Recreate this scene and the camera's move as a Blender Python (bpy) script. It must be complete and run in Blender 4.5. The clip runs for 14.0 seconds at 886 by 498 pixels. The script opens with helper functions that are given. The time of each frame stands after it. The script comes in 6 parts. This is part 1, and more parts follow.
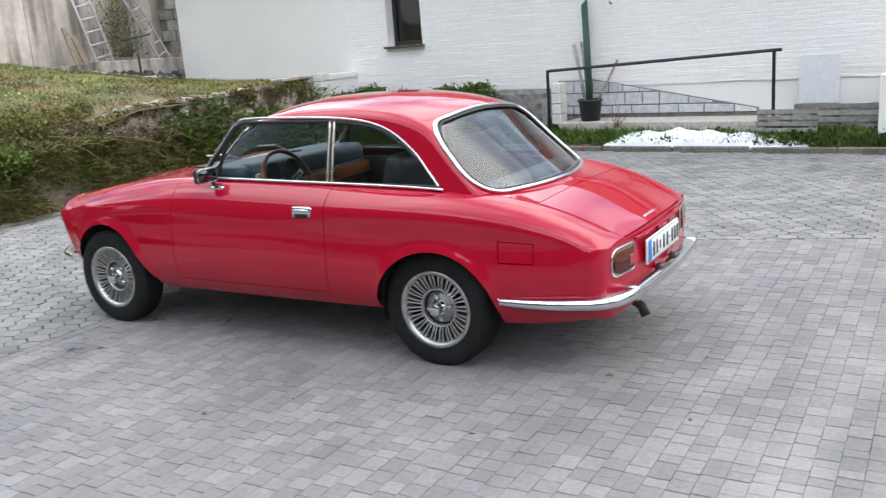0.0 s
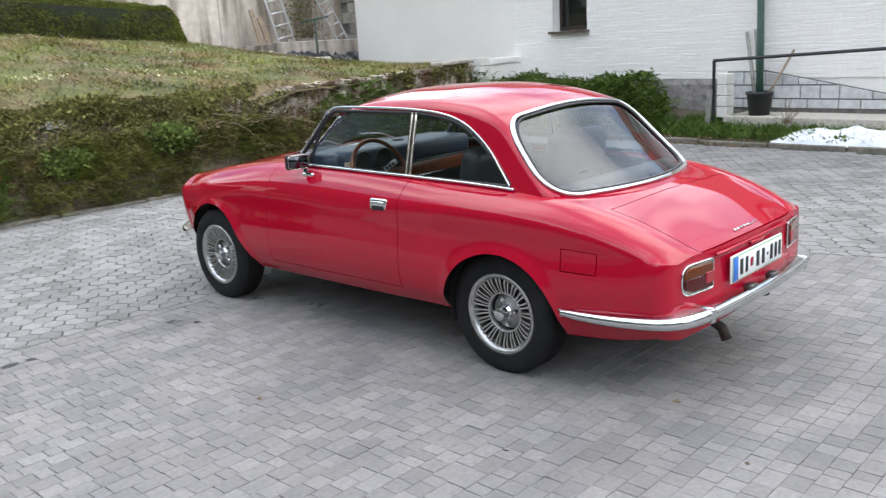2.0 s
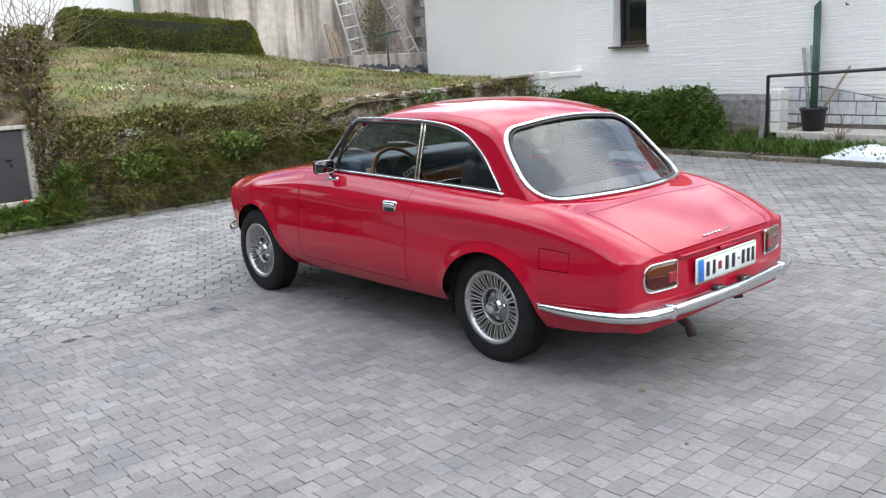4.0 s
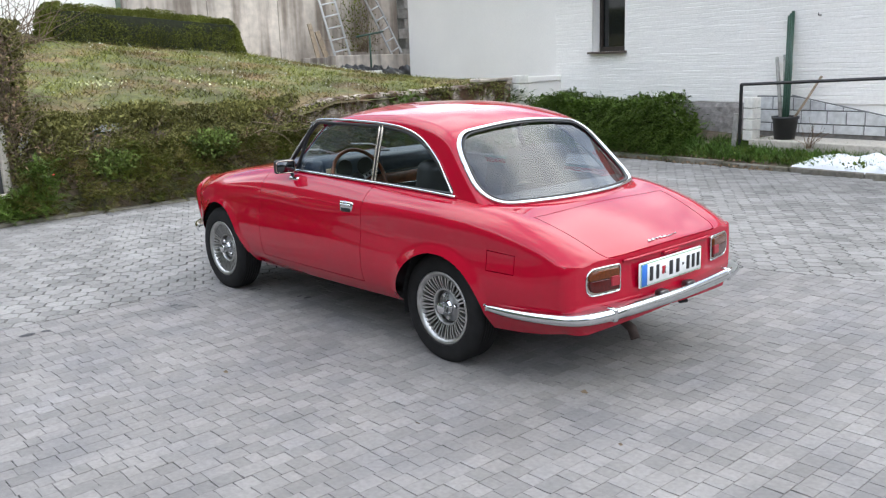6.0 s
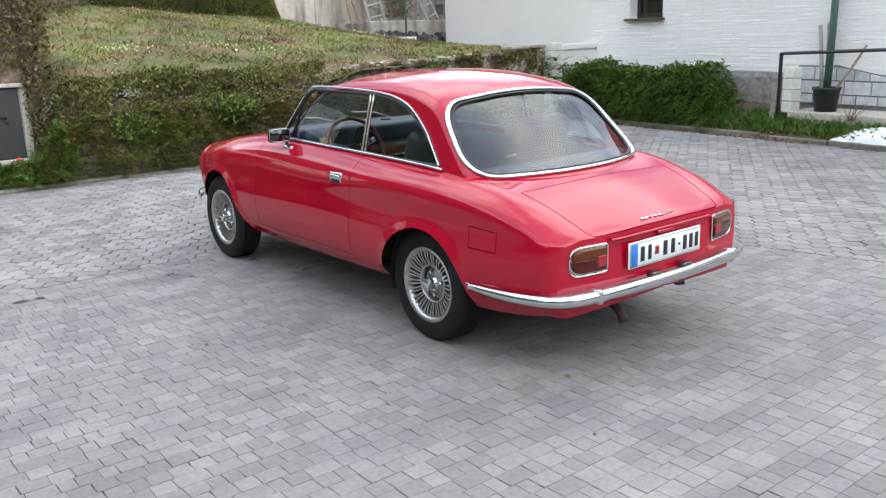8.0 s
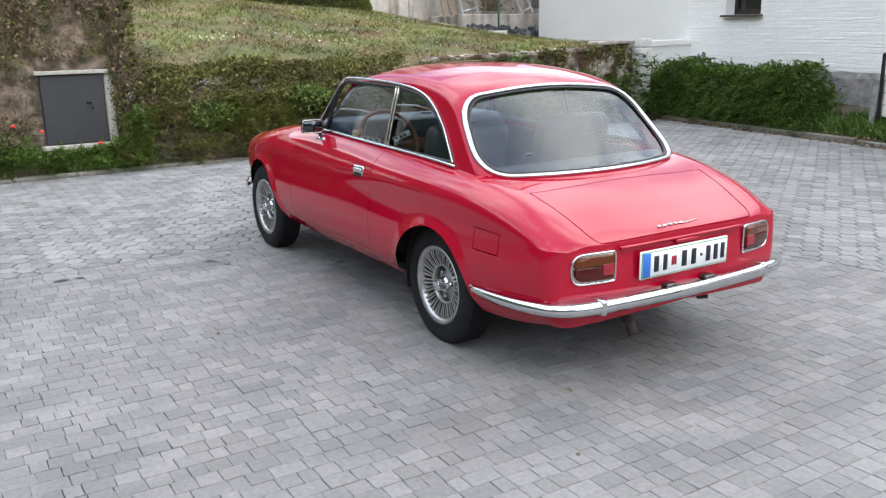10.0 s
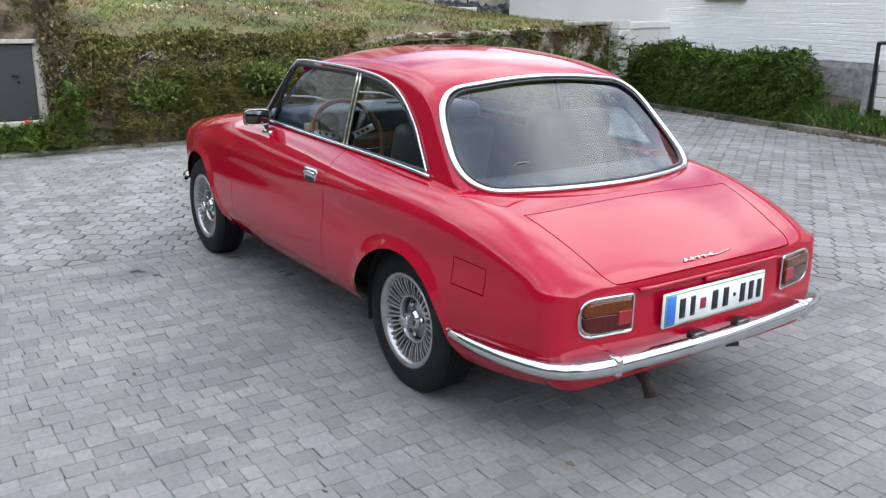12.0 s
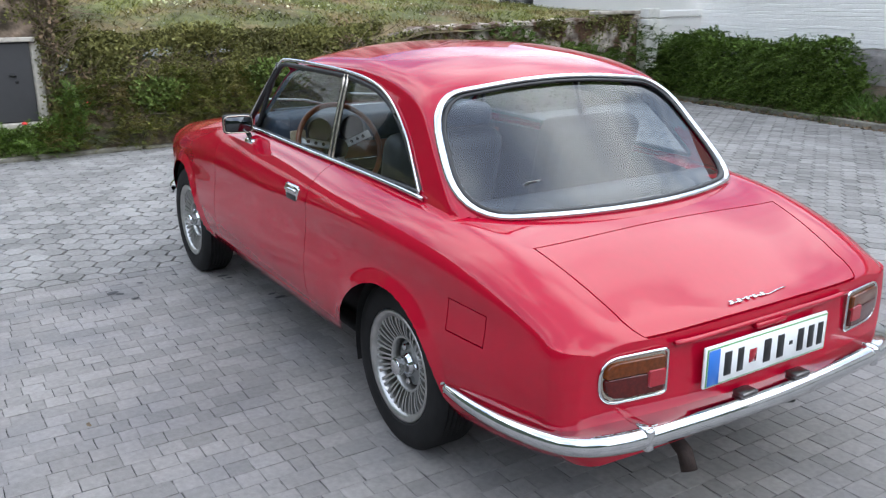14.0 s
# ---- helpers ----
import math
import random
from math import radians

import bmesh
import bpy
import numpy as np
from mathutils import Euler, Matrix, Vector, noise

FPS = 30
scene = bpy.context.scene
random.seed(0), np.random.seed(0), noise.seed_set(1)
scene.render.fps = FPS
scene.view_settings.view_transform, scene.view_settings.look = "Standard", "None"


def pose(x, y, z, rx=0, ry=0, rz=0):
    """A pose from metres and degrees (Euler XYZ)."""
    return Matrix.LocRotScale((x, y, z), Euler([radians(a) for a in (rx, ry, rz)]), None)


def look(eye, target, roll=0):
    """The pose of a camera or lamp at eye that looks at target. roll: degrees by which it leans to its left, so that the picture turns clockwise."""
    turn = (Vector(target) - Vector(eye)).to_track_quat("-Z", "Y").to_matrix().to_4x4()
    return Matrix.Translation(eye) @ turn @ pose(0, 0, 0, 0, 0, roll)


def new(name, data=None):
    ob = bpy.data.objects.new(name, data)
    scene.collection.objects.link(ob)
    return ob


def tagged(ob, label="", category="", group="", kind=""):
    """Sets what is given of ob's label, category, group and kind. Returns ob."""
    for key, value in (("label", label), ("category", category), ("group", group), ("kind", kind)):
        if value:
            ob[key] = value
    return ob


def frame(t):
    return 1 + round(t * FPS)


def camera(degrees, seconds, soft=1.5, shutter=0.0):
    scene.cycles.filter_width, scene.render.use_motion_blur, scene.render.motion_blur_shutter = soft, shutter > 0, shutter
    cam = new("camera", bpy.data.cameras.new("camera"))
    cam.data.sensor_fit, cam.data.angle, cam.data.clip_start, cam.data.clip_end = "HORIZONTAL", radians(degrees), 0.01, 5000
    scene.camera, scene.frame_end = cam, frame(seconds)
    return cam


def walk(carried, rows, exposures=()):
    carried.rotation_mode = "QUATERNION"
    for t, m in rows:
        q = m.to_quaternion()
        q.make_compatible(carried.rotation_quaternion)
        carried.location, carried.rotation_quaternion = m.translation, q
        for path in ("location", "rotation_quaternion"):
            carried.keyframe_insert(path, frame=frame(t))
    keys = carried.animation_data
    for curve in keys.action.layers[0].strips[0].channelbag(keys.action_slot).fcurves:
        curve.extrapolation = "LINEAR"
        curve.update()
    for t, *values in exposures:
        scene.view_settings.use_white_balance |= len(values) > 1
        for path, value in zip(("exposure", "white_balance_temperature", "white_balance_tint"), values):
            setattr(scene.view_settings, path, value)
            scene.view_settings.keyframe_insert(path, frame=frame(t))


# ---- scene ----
cam = camera(54.8, 14.0, soft=1.25, shutter=0.5)
PATH = [
    (0, (-2.131, 4.116, 1.536), (-1.123, 2.45, 1.079), -4.3),
    (0.5, (-2.145, 3.901, 1.509), (-1.163, 2.219, 1.052), -3.9),
    (1, (-2.178, 3.754, 1.528), (-1.11, 2.126, 1.07), -4.7),
    (1.5, (-2.32, 3.641, 1.538), (-1.026, 2.194, 1.058), -3.6),
    (2, (-2.468, 3.654, 1.542), (-1.124, 2.248, 1.075), -3.5),
    (2.2, (-2.542, 3.697, 1.538), (-1.161, 2.327, 1.078), -3.9),
    (4.3, (-3.122, 3.656, 1.553), (-1.642, 2.382, 1.124), -3.2),
    (4.5, (-3.152, 3.67, 1.563), (-1.675, 2.392, 1.133), -3.0),
    (5, (-3.211, 3.613, 1.557), (-1.736, 2.333, 1.129), -2.2),
    (5.5, (-3.248, 3.575, 1.554), (-1.77, 2.297, 1.127), -2.2),
    (6, (-3.24, 3.565, 1.553), (-1.779, 2.267, 1.125), -2.1),
    (6.5, (-3.251, 3.542, 1.553), (-1.787, 2.251, 1.116), -2.2),
    (7, (-3.286, 3.489, 1.541), (-1.8, 2.228, 1.094), -1.7),
    (7.2, (-3.292, 3.462, 1.533), (-1.811, 2.202, 1.068), -1.6),
    (9.3, (-3.341, 2.833, 1.549), (-1.742, 1.74, 1.051), -1.3),
    (9.5, (-3.357, 2.824, 1.524), (-1.751, 1.735, 1.04), -0.9),
    (10, (-3.443, 2.772, 1.514), (-1.789, 1.766, 1.011), -1.0),
    (10.5, (-3.333, 2.634, 1.51), (-1.685, 1.623, 0.997), 0.2),
    (11, (-3.146, 2.518, 1.521), (-1.491, 1.528, 0.992), 0.8),
    (11.5, (-2.904, 2.466, 1.524), (-1.29, 1.416, 0.983), 0.2),
    (12, (-2.735, 2.379, 1.513), (-1.142, 1.305, 0.958), 0.5),
    (12.5, (-2.564, 2.221, 1.517), (-0.951, 1.18, 0.957), 1.2),
    (13, (-2.396, 2.148, 1.509), (-0.81, 1.069, 0.941), 0.3),
    (13.5, (-2.337, 2.094, 1.507), (-0.748, 1.023, 0.934), -0.3),
    (14, (-2.352, 1.999, 1.507), (-0.728, 0.982, 0.933), -0.3),
]
walk(cam, [(t, look(eye, target, roll)) for t, eye, target, roll in PATH], exposures=[(0.0, 0.20, 6600, 10), (4.5, 0.18, 6550, 10), (10.0, 0.18, 6500, 10), (12.0, 0.10, 6350, 10), (14.0, 0.06, 6250, 10)])


# ---- daylight: bright broken cloud, no hard sun ----
world = bpy.data.worlds.new("sky")
scene.world = world
world.use_nodes = True
_n, _l = world.node_tree.nodes, world.node_tree.links
_n.clear()
_out, _bg = _n.new("ShaderNodeOutputWorld"), _n.new("ShaderNodeBackground")
_sky = _n.new("ShaderNodeTexSky")
_sky.sky_type, _sky.sun_disc = "NISHITA", False
SUN_EL, SUN_AZ = radians(50), radians(290)
_sky.sun_elevation, _sky.sun_rotation = SUN_EL, SUN_AZ
_sky.air_density, _sky.dust_density = 1.0, 1.0
_co = _n.new("ShaderNodeTexCoord")
_cl = _n.new("ShaderNodeTexNoise")
_cl.inputs["Scale"].default_value, _cl.inputs["Detail"].default_value, _cl.inputs["Roughness"].default_value = 1.9, 6.0, 0.58
_ra = _n.new("ShaderNodeValToRGB")
_ra.color_ramp.elements[0].position, _ra.color_ramp.elements[1].position = 0.40, 0.60
_ra.color_ramp.elements[0].color = (0.75, 0.75, 0.75, 1)
_ra2 = _n.new("ShaderNodeValToRGB")  # hazy blue between, white in the thick of the cloud
_ra2.color_ramp.elements[0].position, _ra2.color_ramp.elements[1].position = 0.43, 0.62
_ra2.color_ramp.elements[0].color, _ra2.color_ramp.elements[1].color = (0.15, 0.23, 0.39, 1), (0.90, 0.955, 1.0, 1)
_mx = _n.new("ShaderNodeMix")
_mx.data_type = "RGBA"
# thin cloud glows more towards the sun
_dot, _glow, _sc = _n.new("ShaderNodeVectorMath"), _n.new("ShaderNodeMapRange"), _n.new("ShaderNodeVectorMath")
_dot.operation, _sc.operation = "DOT_PRODUCT", "SCALE"
_dot.inputs[1].default_value = (math.sin(SUN_AZ) * math.cos(SUN_EL), math.cos(SUN_AZ) * math.cos(SUN_EL), math.sin(SUN_EL))
_glow.inputs["From Min"].default_value, _glow.inputs["From Max"].default_value = -0.3, 1.0
_glow.inputs["To Min"].default_value, _glow.inputs["To Max"].default_value = 0.95, 1.10
_shift = _n.new("ShaderNodeMapping")
_shift.name = "cloud_shift"
_shift.inputs["Location"].default_value = (2.36, -4.82, -4.63)
_l.new(_co.outputs["Generated"], _shift.inputs["Vector"])
_l.new(_shift.outputs["Vector"], _cl.inputs["Vector"])
_l.new(_cl.outputs["Fac"], _ra.inputs["Fac"])
_l.new(_ra.outputs["Color"], _mx.inputs["Factor"])
_l.new(_sky.outputs["Color"], _mx.inputs["A"])
_br = _n.new("ShaderNodeVectorMath")
_br.operation = "SCALE"
_br.inputs["Scale"].default_value = 22.0
_l.new(_cl.outputs["Fac"], _ra2.inputs["Fac"])
_l.new(_ra2.outputs["Color"], _br.inputs[0])
_l.new(_br.outputs[0], _mx.inputs["B"])
_l.new(_co.outputs["Generated"], _dot.inputs[0])
_l.new(_dot.outputs["Value"], _glow.inputs["Value"])
_l.new(_mx.outputs["Result"], _sc.inputs[0])
_l.new(_glow.outputs["Result"], _sc.inputs["Scale"])
_l.new(_sc.outputs[0], _bg.inputs["Color"])
_bg.inputs["Strength"].default_value = 0.148
_l.new(_bg.outputs["Background"], _out.inputs["Surface"])

sun_data = bpy.data.lights.new("sun", "SUN")
sun_data.energy, sun_data.angle, sun_data.color = 1.9, radians(140), (1.0, 0.92, 0.82)
sun = new("sun", sun_data)
sun.matrix_world = look((0, 0, 30), Vector((0, 0, 30)) - Vector((math.sin(SUN_AZ) * math.cos(SUN_EL), math.cos(SUN_AZ) * math.cos(SUN_EL), math.sin(SUN_EL))))


# ---- materials ----
def mat(name, color, rough=0.5, metal=0.0, var=0.0, scale=8.0, var2=0.0, scale2=1.0, bump=0.0, bscale=60.0, tint=None, coat=0.0, spec=0.5, each=0.0, island=0.0, streak=False, lane=0.0, tscale=0.0, tlow=0.45, thigh=0.68):
    """A Principled material. var and var2: how far fine grain and broad stains lighten or darken the colour; tint: the colour of the stains;
    each: how much one object differs from the next; island: the same between loose pieces of one mesh."""
    m = bpy.data.materials.new(name)
    m.use_nodes = True
    nt = m.node_tree
    b = nt.nodes["Principled BSDF"]
    b.inputs["Roughness"].default_value, b.inputs["Metallic"].default_value = rough, metal
    b.inputs["Specular IOR Level"].default_value = spec
    b.inputs["Coat Weight"].default_value, b.inputs["Coat Roughness"].default_value = coat, 0.03
    geo = nt.nodes.new("ShaderNodeNewGeometry")
    last = nt.nodes.new("ShaderNodeRGB").outputs[0]
    last.default_value = (*color, 1)

    def noise_at(s, detail=5.0):
        t = nt.nodes.new("ShaderNodeTexNoise")
        t.inputs["Scale"].default_value, t.inputs["Detail"].default_value = s, detail
        nt.links.new(geo.outputs["Position"], t.inputs["Vector"])
        return t.outputs["Fac"]

    def shade(socket, amount, last):
        mr = nt.nodes.new("ShaderNodeMapRange")
        mr.inputs["From Min"].default_value, mr.inputs["From Max"].default_value = 0.3, 0.7
        mr.inputs["To Min"].default_value, mr.inputs["To Max"].default_value = 1 - amount, 1 + amount
        nt.links.new(socket, mr.inputs["Value"])
        vm = nt.nodes.new("ShaderNodeVectorMath")
        vm.operation = "SCALE"
        nt.links.new(last, vm.inputs[0])
        nt.links.new(mr.outputs["Result"], vm.inputs["Scale"])
        return vm.outputs[0]

    if tint:
        mx, ra = nt.nodes.new("ShaderNodeMix"), nt.nodes.new("ShaderNodeValToRGB")
        mx.data_type = "RGBA"
        ra.color_ramp.elements[0].position, ra.color_ramp.elements[1].position = tlow, thigh
        fac = noise_at(tscale or scale2 * 1.7, 7.0)
        if streak:
            mp = nt.nodes.new("ShaderNodeMapping")
            mp.inputs["Scale"].default_value = (1.0, 1.0, 0.10)
            nt.links.new(geo.outputs["Position"], mp.inputs["Vector"])
            nt.links.new(mp.outputs["Vector"], fac.node.inputs["Vector"])
        nt.links.new(fac, ra.inputs["Fac"])
        nt.links.new(ra.outputs["Color"], mx.inputs["Factor"])
        nt.links.new(last, mx.inputs["A"])
        mx.inputs["B"].default_value = (*tint, 1)
        last = mx.outputs["Result"]
    if var:
        last = shade(noise_at(scale), var, last)
    if var2:
        last = shade(noise_at(scale2), var2, last)
    if lane:  # bands along the rows of paving
        mp = nt.nodes.new("ShaderNodeMapping")
        mp.inputs["Scale"].default_value = (1.0, 0.13, 1.0)
        nt.links.new(geo.outputs["Position"], mp.inputs["Vector"])
        band = noise_at(3.6, 3.0)
        nt.links.new(mp.outputs["Vector"], band.node.inputs["Vector"])
        last = shade(band, lane, last)
    if each or island:
        r = nt.nodes.new("ShaderNodeObjectInfo").outputs["Random"] if each else geo.outputs["Random Per Island"]
        mr = nt.nodes.new("ShaderNodeMapRange")
        mr.inputs["To Min"].default_value, mr.inputs["To Max"].default_value = 0.3, 0.7
        nt.links.new(r, mr.inputs["Value"])
        last = shade(mr.outputs["Result"], each or island, last)
    nt.links.new(last, b.inputs["Base Color"])
    if bump:
        bp = nt.nodes.new("ShaderNodeBump")
        bp.inputs["Strength"].default_value, bp.inputs["Distance"].default_value = bump, 0.01
        nt.links.new(noise_at(bscale), bp.inputs["Height"])
        nt.links.new(bp.outputs["Normal"], b.inputs["Normal"])
    return m


def glass_mat(name, tint, straight=0.08):
    """A thin pane: see-through, mirroring a little straight on and more at a slant, alike from both sides."""
    m = bpy.data.materials.new(name)
    m.use_nodes = True
    nt = m.node_tree
    nt.nodes.remove(nt.nodes["Principled BSDF"])
    tr, gl, mx, lw, po, mr = (nt.nodes.new("ShaderNode" + k) for k in ("BsdfTransparent", "BsdfGlossy", "MixShader", "LayerWeight", "Math", "MapRange"))
    tr.inputs["Color"].default_value = (*tint, 1)
    gl.inputs["Roughness"].default_value = 0.01
    lw.inputs["Blend"].default_value = 0.5
    po.operation = "POWER"
    po.inputs[1].default_value = 4.5
    mr.inputs["To Min"].default_value, mr.inputs["To Max"].default_value = straight, 0.95
    nt.links.new(lw.outputs["Facing"], po.inputs[0])
    nt.links.new(po.outputs[0], mr.inputs["Value"])
    nt.links.new(mr.outputs["Result"], mx.inputs[0])
    nt.links.new(tr.outputs[0], mx.inputs[1])
    nt.links.new(gl.outputs[0], mx.inputs[2])
    nt.links.new(mx.outputs[0], nt.nodes["Material Output"].inputs[0])
    return m


M = {}
M["paint"] = mat("red_paint", (0.375, 0.0016, 0.019), 0.5, var=0.03, scale=30, var2=0.05, scale2=2, coat=1.0, spec=0.0)
for _p in (M["paint"].node_tree.nodes["Principled BSDF"],):
    _p.inputs["Coat IOR"].default_value, _p.inputs["Coat Roughness"].default_value = 1.52, 0.012
M["paint_dull"] = mat("red_paint_inside", (0.35, 0.01, 0.02), 0.6, var=0.1, scale=10)
M["chrome"] = mat("chrome", (0.66, 0.67, 0.68), 0.05, 1.0, var=0.06, scale=18, bump=0.02, bscale=9)
M["pillar"] = mat("champagne_metal", (0.56, 0.50, 0.42), 0.25, 1.0, var=0.06, scale=18)
M["steel_dark"] = mat("dull_alloy", (0.34, 0.34, 0.335), 0.5, 0.7, var=0.2, scale=25)
M["lampbox"] = mat("dull_lamp_metal", (0.16, 0.15, 0.15), 0.3, 1.0, var=0.2, scale=40)
M["steel"] = mat("alloy", (0.47, 0.465, 0.45), 0.33, 0.9, var=0.15, scale=25)
M["rubber"] = mat("tyre_rubber", (0.014, 0.0135, 0.0135), 0.8, spec=0.2, var=0.25, scale=14, var2=0.3, scale2=5, bump=0.15, bscale=120)
M["seal"] = mat("black_rubber_seal", (0.012, 0.012, 0.013), 0.45, var=0.2, scale=20)
M["dark"] = mat("underbody_black", (0.010, 0.010, 0.010), 0.85, var=0.3, scale=9)
M["vinyl"] = mat("black_vinyl", (0.017, 0.018, 0.021), 0.5, var=0.2, scale=30, bump=0.06, bscale=90)
M["dash"] = mat("blue_black_dash_vinyl", (0.045, 0.062, 0.095), 0.38, var=0.2, scale=30, bump=0.2, bscale=220)
M["wood"] = mat("varnished_wood", (0.23, 0.062, 0.022), 0.28, var=0.3, scale=22, coat=0.5)
M["cream"] = mat("cream_card", (0.62, 0.52, 0.36), 0.7, var=0.1, scale=20)
M["glass"] = glass_mat("window_glass", (0.70, 0.74, 0.74), 0.05)
M["glass_wind"] = glass_mat("windscreen_glass", (0.80, 0.84, 0.83), 0.06)
M["glass_rear"] = glass_mat("rear_window_glass", (0.80, 0.85, 0.88), 0.095)
M["amber"] = mat("amber_lens", (0.115, 0.026, 0.004), 0.10, var=0.25, scale=90, coat=0.3, spec=0.35)
M["redlens"] = mat("red_lens", (0.065, 0.005, 0.004), 0.10, var=0.25, scale=90, coat=0.3, spec=0.35)
M["redlens_bright"] = mat("red_reflector_lens", (0.30, 0.008, 0.018), 0.15, var=0.1, scale=200, coat=0.6)
M["white"] = mat("plate_white", (0.80, 0.81, 0.80), 0.35, var=0.04, scale=40)
M["ink"] = mat("plate_black", (0.012, 0.012, 0.013), 0.5)
M["blue"] = mat("plate_blue", (0.03, 0.16, 0.55), 0.4)
M["green"] = mat("plate_green_rim", (0.12, 0.30, 0.10), 0.5)
M["rust"] = mat("rusty_pipe", (0.035, 0.022, 0.018), 0.7, 0.3, var=0.4, scale=40, bump=0.3, bscale=80)


M["sand_old"] = mat("dark_joint_soil", (0.024, 0.022, 0.020), 0.95, var=0.4, scale=30, var2=0.3, scale2=2, tint=(0.15, 0.14, 0.125), tscale=7, tlow=0.5, thigh=0.62)
M["sand"] = mat("joint_sand", (0.170, 0.160, 0.150), 0.95, var=0.25, scale=40, var2=0.1, scale2=2, tint=(0.022, 0.021, 0.020), tscale=9, tlow=0.46, thigh=0.56)
M["paver"] = mat("grey_concrete_paver", (0.204, 0.191, 0.180), 0.8, var=0.12, scale=45, var2=0.13, scale2=1.3, bump=0.25, bscale=130, each=0.15, lane=0.15, tint=(0.176, 0.168, 0.166))
M["paver_far"] = mat("grey_concrete_paver_field", (0.204, 0.191, 0.180), 0.8, var=0.12, scale=45, var2=0.13, scale2=1.3, bump=0.25, bscale=130, island=0.15, lane=0.15, tint=(0.176, 0.168, 0.166))
M["old"] = mat("weathered_hexagonal_paver", (0.232, 0.222, 0.210), 0.88, var=0.14, scale=35, var2=0.14, scale2=1.1, bump=0.5, bscale=90, each=0.2, tint=(0.180, 0.172, 0.162))
M["old_far"] = mat("weathered_hexagonal_paver_field", (0.232, 0.222, 0.210), 0.88, var=0.14, scale=35, var2=0.14, scale2=1.1, bump=0.5, bscale=90, island=0.2, tint=(0.180, 0.172, 0.162))
M["kerb"] = mat("kerb_concrete", (0.19, 0.175, 0.145), 0.92, var=0.25, scale=22, var2=0.25, scale2=2, bump=0.5, bscale=60, tint=(0.13, 0.12, 0.08))
M["soil"] = mat("soil", (0.10, 0.075, 0.05), 0.97, var=0.4, scale=25, var2=0.3, scale2=3, bump=0.8, bscale=40, tint=(0.05, 0.06, 0.025))
M["asphalt"] = mat("far_ground", (0.11, 0.11, 0.095), 0.95, var=0.2, scale=3, var2=0.3, scale2=0.2)
M["shrub"] = mat("shrub_leaf", (0.095, 0.130, 0.030), 0.6, island=0.5, var=0.25, scale=4, var2=0.45, scale2=1.8, spec=0.12)
M["hedge"] = mat("dark_hedge_leaf", (0.086, 0.134, 0.026), 0.5, island=0.6, var2=0.25, scale2=1.6, spec=0.12)
M["juniper"] = mat("juniper_needles", (0.094, 0.106, 0.020), 0.6, island=0.45, var2=0.4, scale2=2.0, tint=(0.165, 0.125, 0.05), spec=0.12)
M["hedge_olive"] = mat("olive_hedge_leaf", (0.135, 0.150, 0.030), 0.7, island=0.4, var2=0.35, scale2=2.2, spec=0.12)
M["ivy"] = mat("ivy_leaf", (0.148, 0.142, 0.046), 0.65, island=0.55, var2=0.4, scale2=1.4, spec=0.12)
M["dry"] = mat("dry_leaf", (0.21, 0.145, 0.09), 0.8, island=0.5, spec=0.12)
M["twig"] = mat("bare_twig", (0.175, 0.128, 0.085), 0.9, var=0.3, scale=20)
# near-black colour that stands for the shade deep inside the hedges
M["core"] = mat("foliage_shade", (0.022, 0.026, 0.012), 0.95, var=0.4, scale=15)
M["turf"] = mat("turf", (0.105, 0.108, 0.033), 0.95, var=0.4, scale=9, var2=0.35, scale2=0.9, bump=0.8, bscale=40, tint=(0.165, 0.110, 0.055))
M["grass"] = mat("grass_blade", (0.170, 0.182, 0.046), 0.7, island=0.6, var2=0.4, scale2=0.9, tint=(0.22, 0.150, 0.075), spec=0.12)
M["verge"] = mat("verge_grass_blade", (0.085, 0.150, 0.030), 0.6, island=0.5, var2=0.3, scale2=2, spec=0.12)
M["petal_white"] = mat("white_petal", (0.66, 0.66, 0.56), 0.8, island=0.3)
M["petal"] = mat("pale_petal", (0.62, 0.62, 0.36), 0.8, island=0.3)
M["petal_red"] = mat("red_petal", (0.65, 0.05, 0.04), 0.7, island=0.2)
M["plaster"] = mat("white_plaster", (0.90, 0.875, 0.83), 0.92, var=0.03, scale=50, var2=0.04, scale2=0.7, bump=0.25, bscale=110)
M["clad"] = mat("white_painted_split_stone", (0.91, 0.885, 0.84), 0.9, var=0.04, scale=30, var2=0.03, scale2=1, bump=0.5, bscale=45)
M["plinth"] = mat("rough_plinth_render", (0.27, 0.25, 0.235), 0.95, var=0.25, scale=12, var2=0.2, scale2=2, bump=1.0, bscale=26)
M["concrete"] = mat("stained_concrete", (0.56, 0.50, 0.435), 0.93, var=0.14, scale=7, var2=0.22, scale2=0.6, bump=0.4, bscale=25, tint=(0.235, 0.195, 0.16), streak=True, tscale=3.2, tlow=0.42, thigh=0.62)
M["mossy"] = mat("mossy_wall", (0.46, 0.40, 0.34), 0.95, var=0.45, scale=11, var2=0.3, scale2=3.5, bump=0.8, bscale=30, tint=(0.085, 0.045, 0.025), tlow=0.40, thigh=0.56, tscale=4.0)
M["stone"] = mat("old_garden_wall", (0.27, 0.20, 0.145), 0.95, var=0.45, scale=12, var2=0.35, scale2=2.5, bump=1.0, bscale=22, tint=(0.115, 0.09, 0.06), tscale=5.5, tlow=0.42, thigh=0.60)
M["whitebrick"] = mat("white_brick", (0.74, 0.72, 0.66), 0.9, var=0.08, scale=20, var2=0.08, scale2=4, bump=0.3, bscale=60, each=0.08)
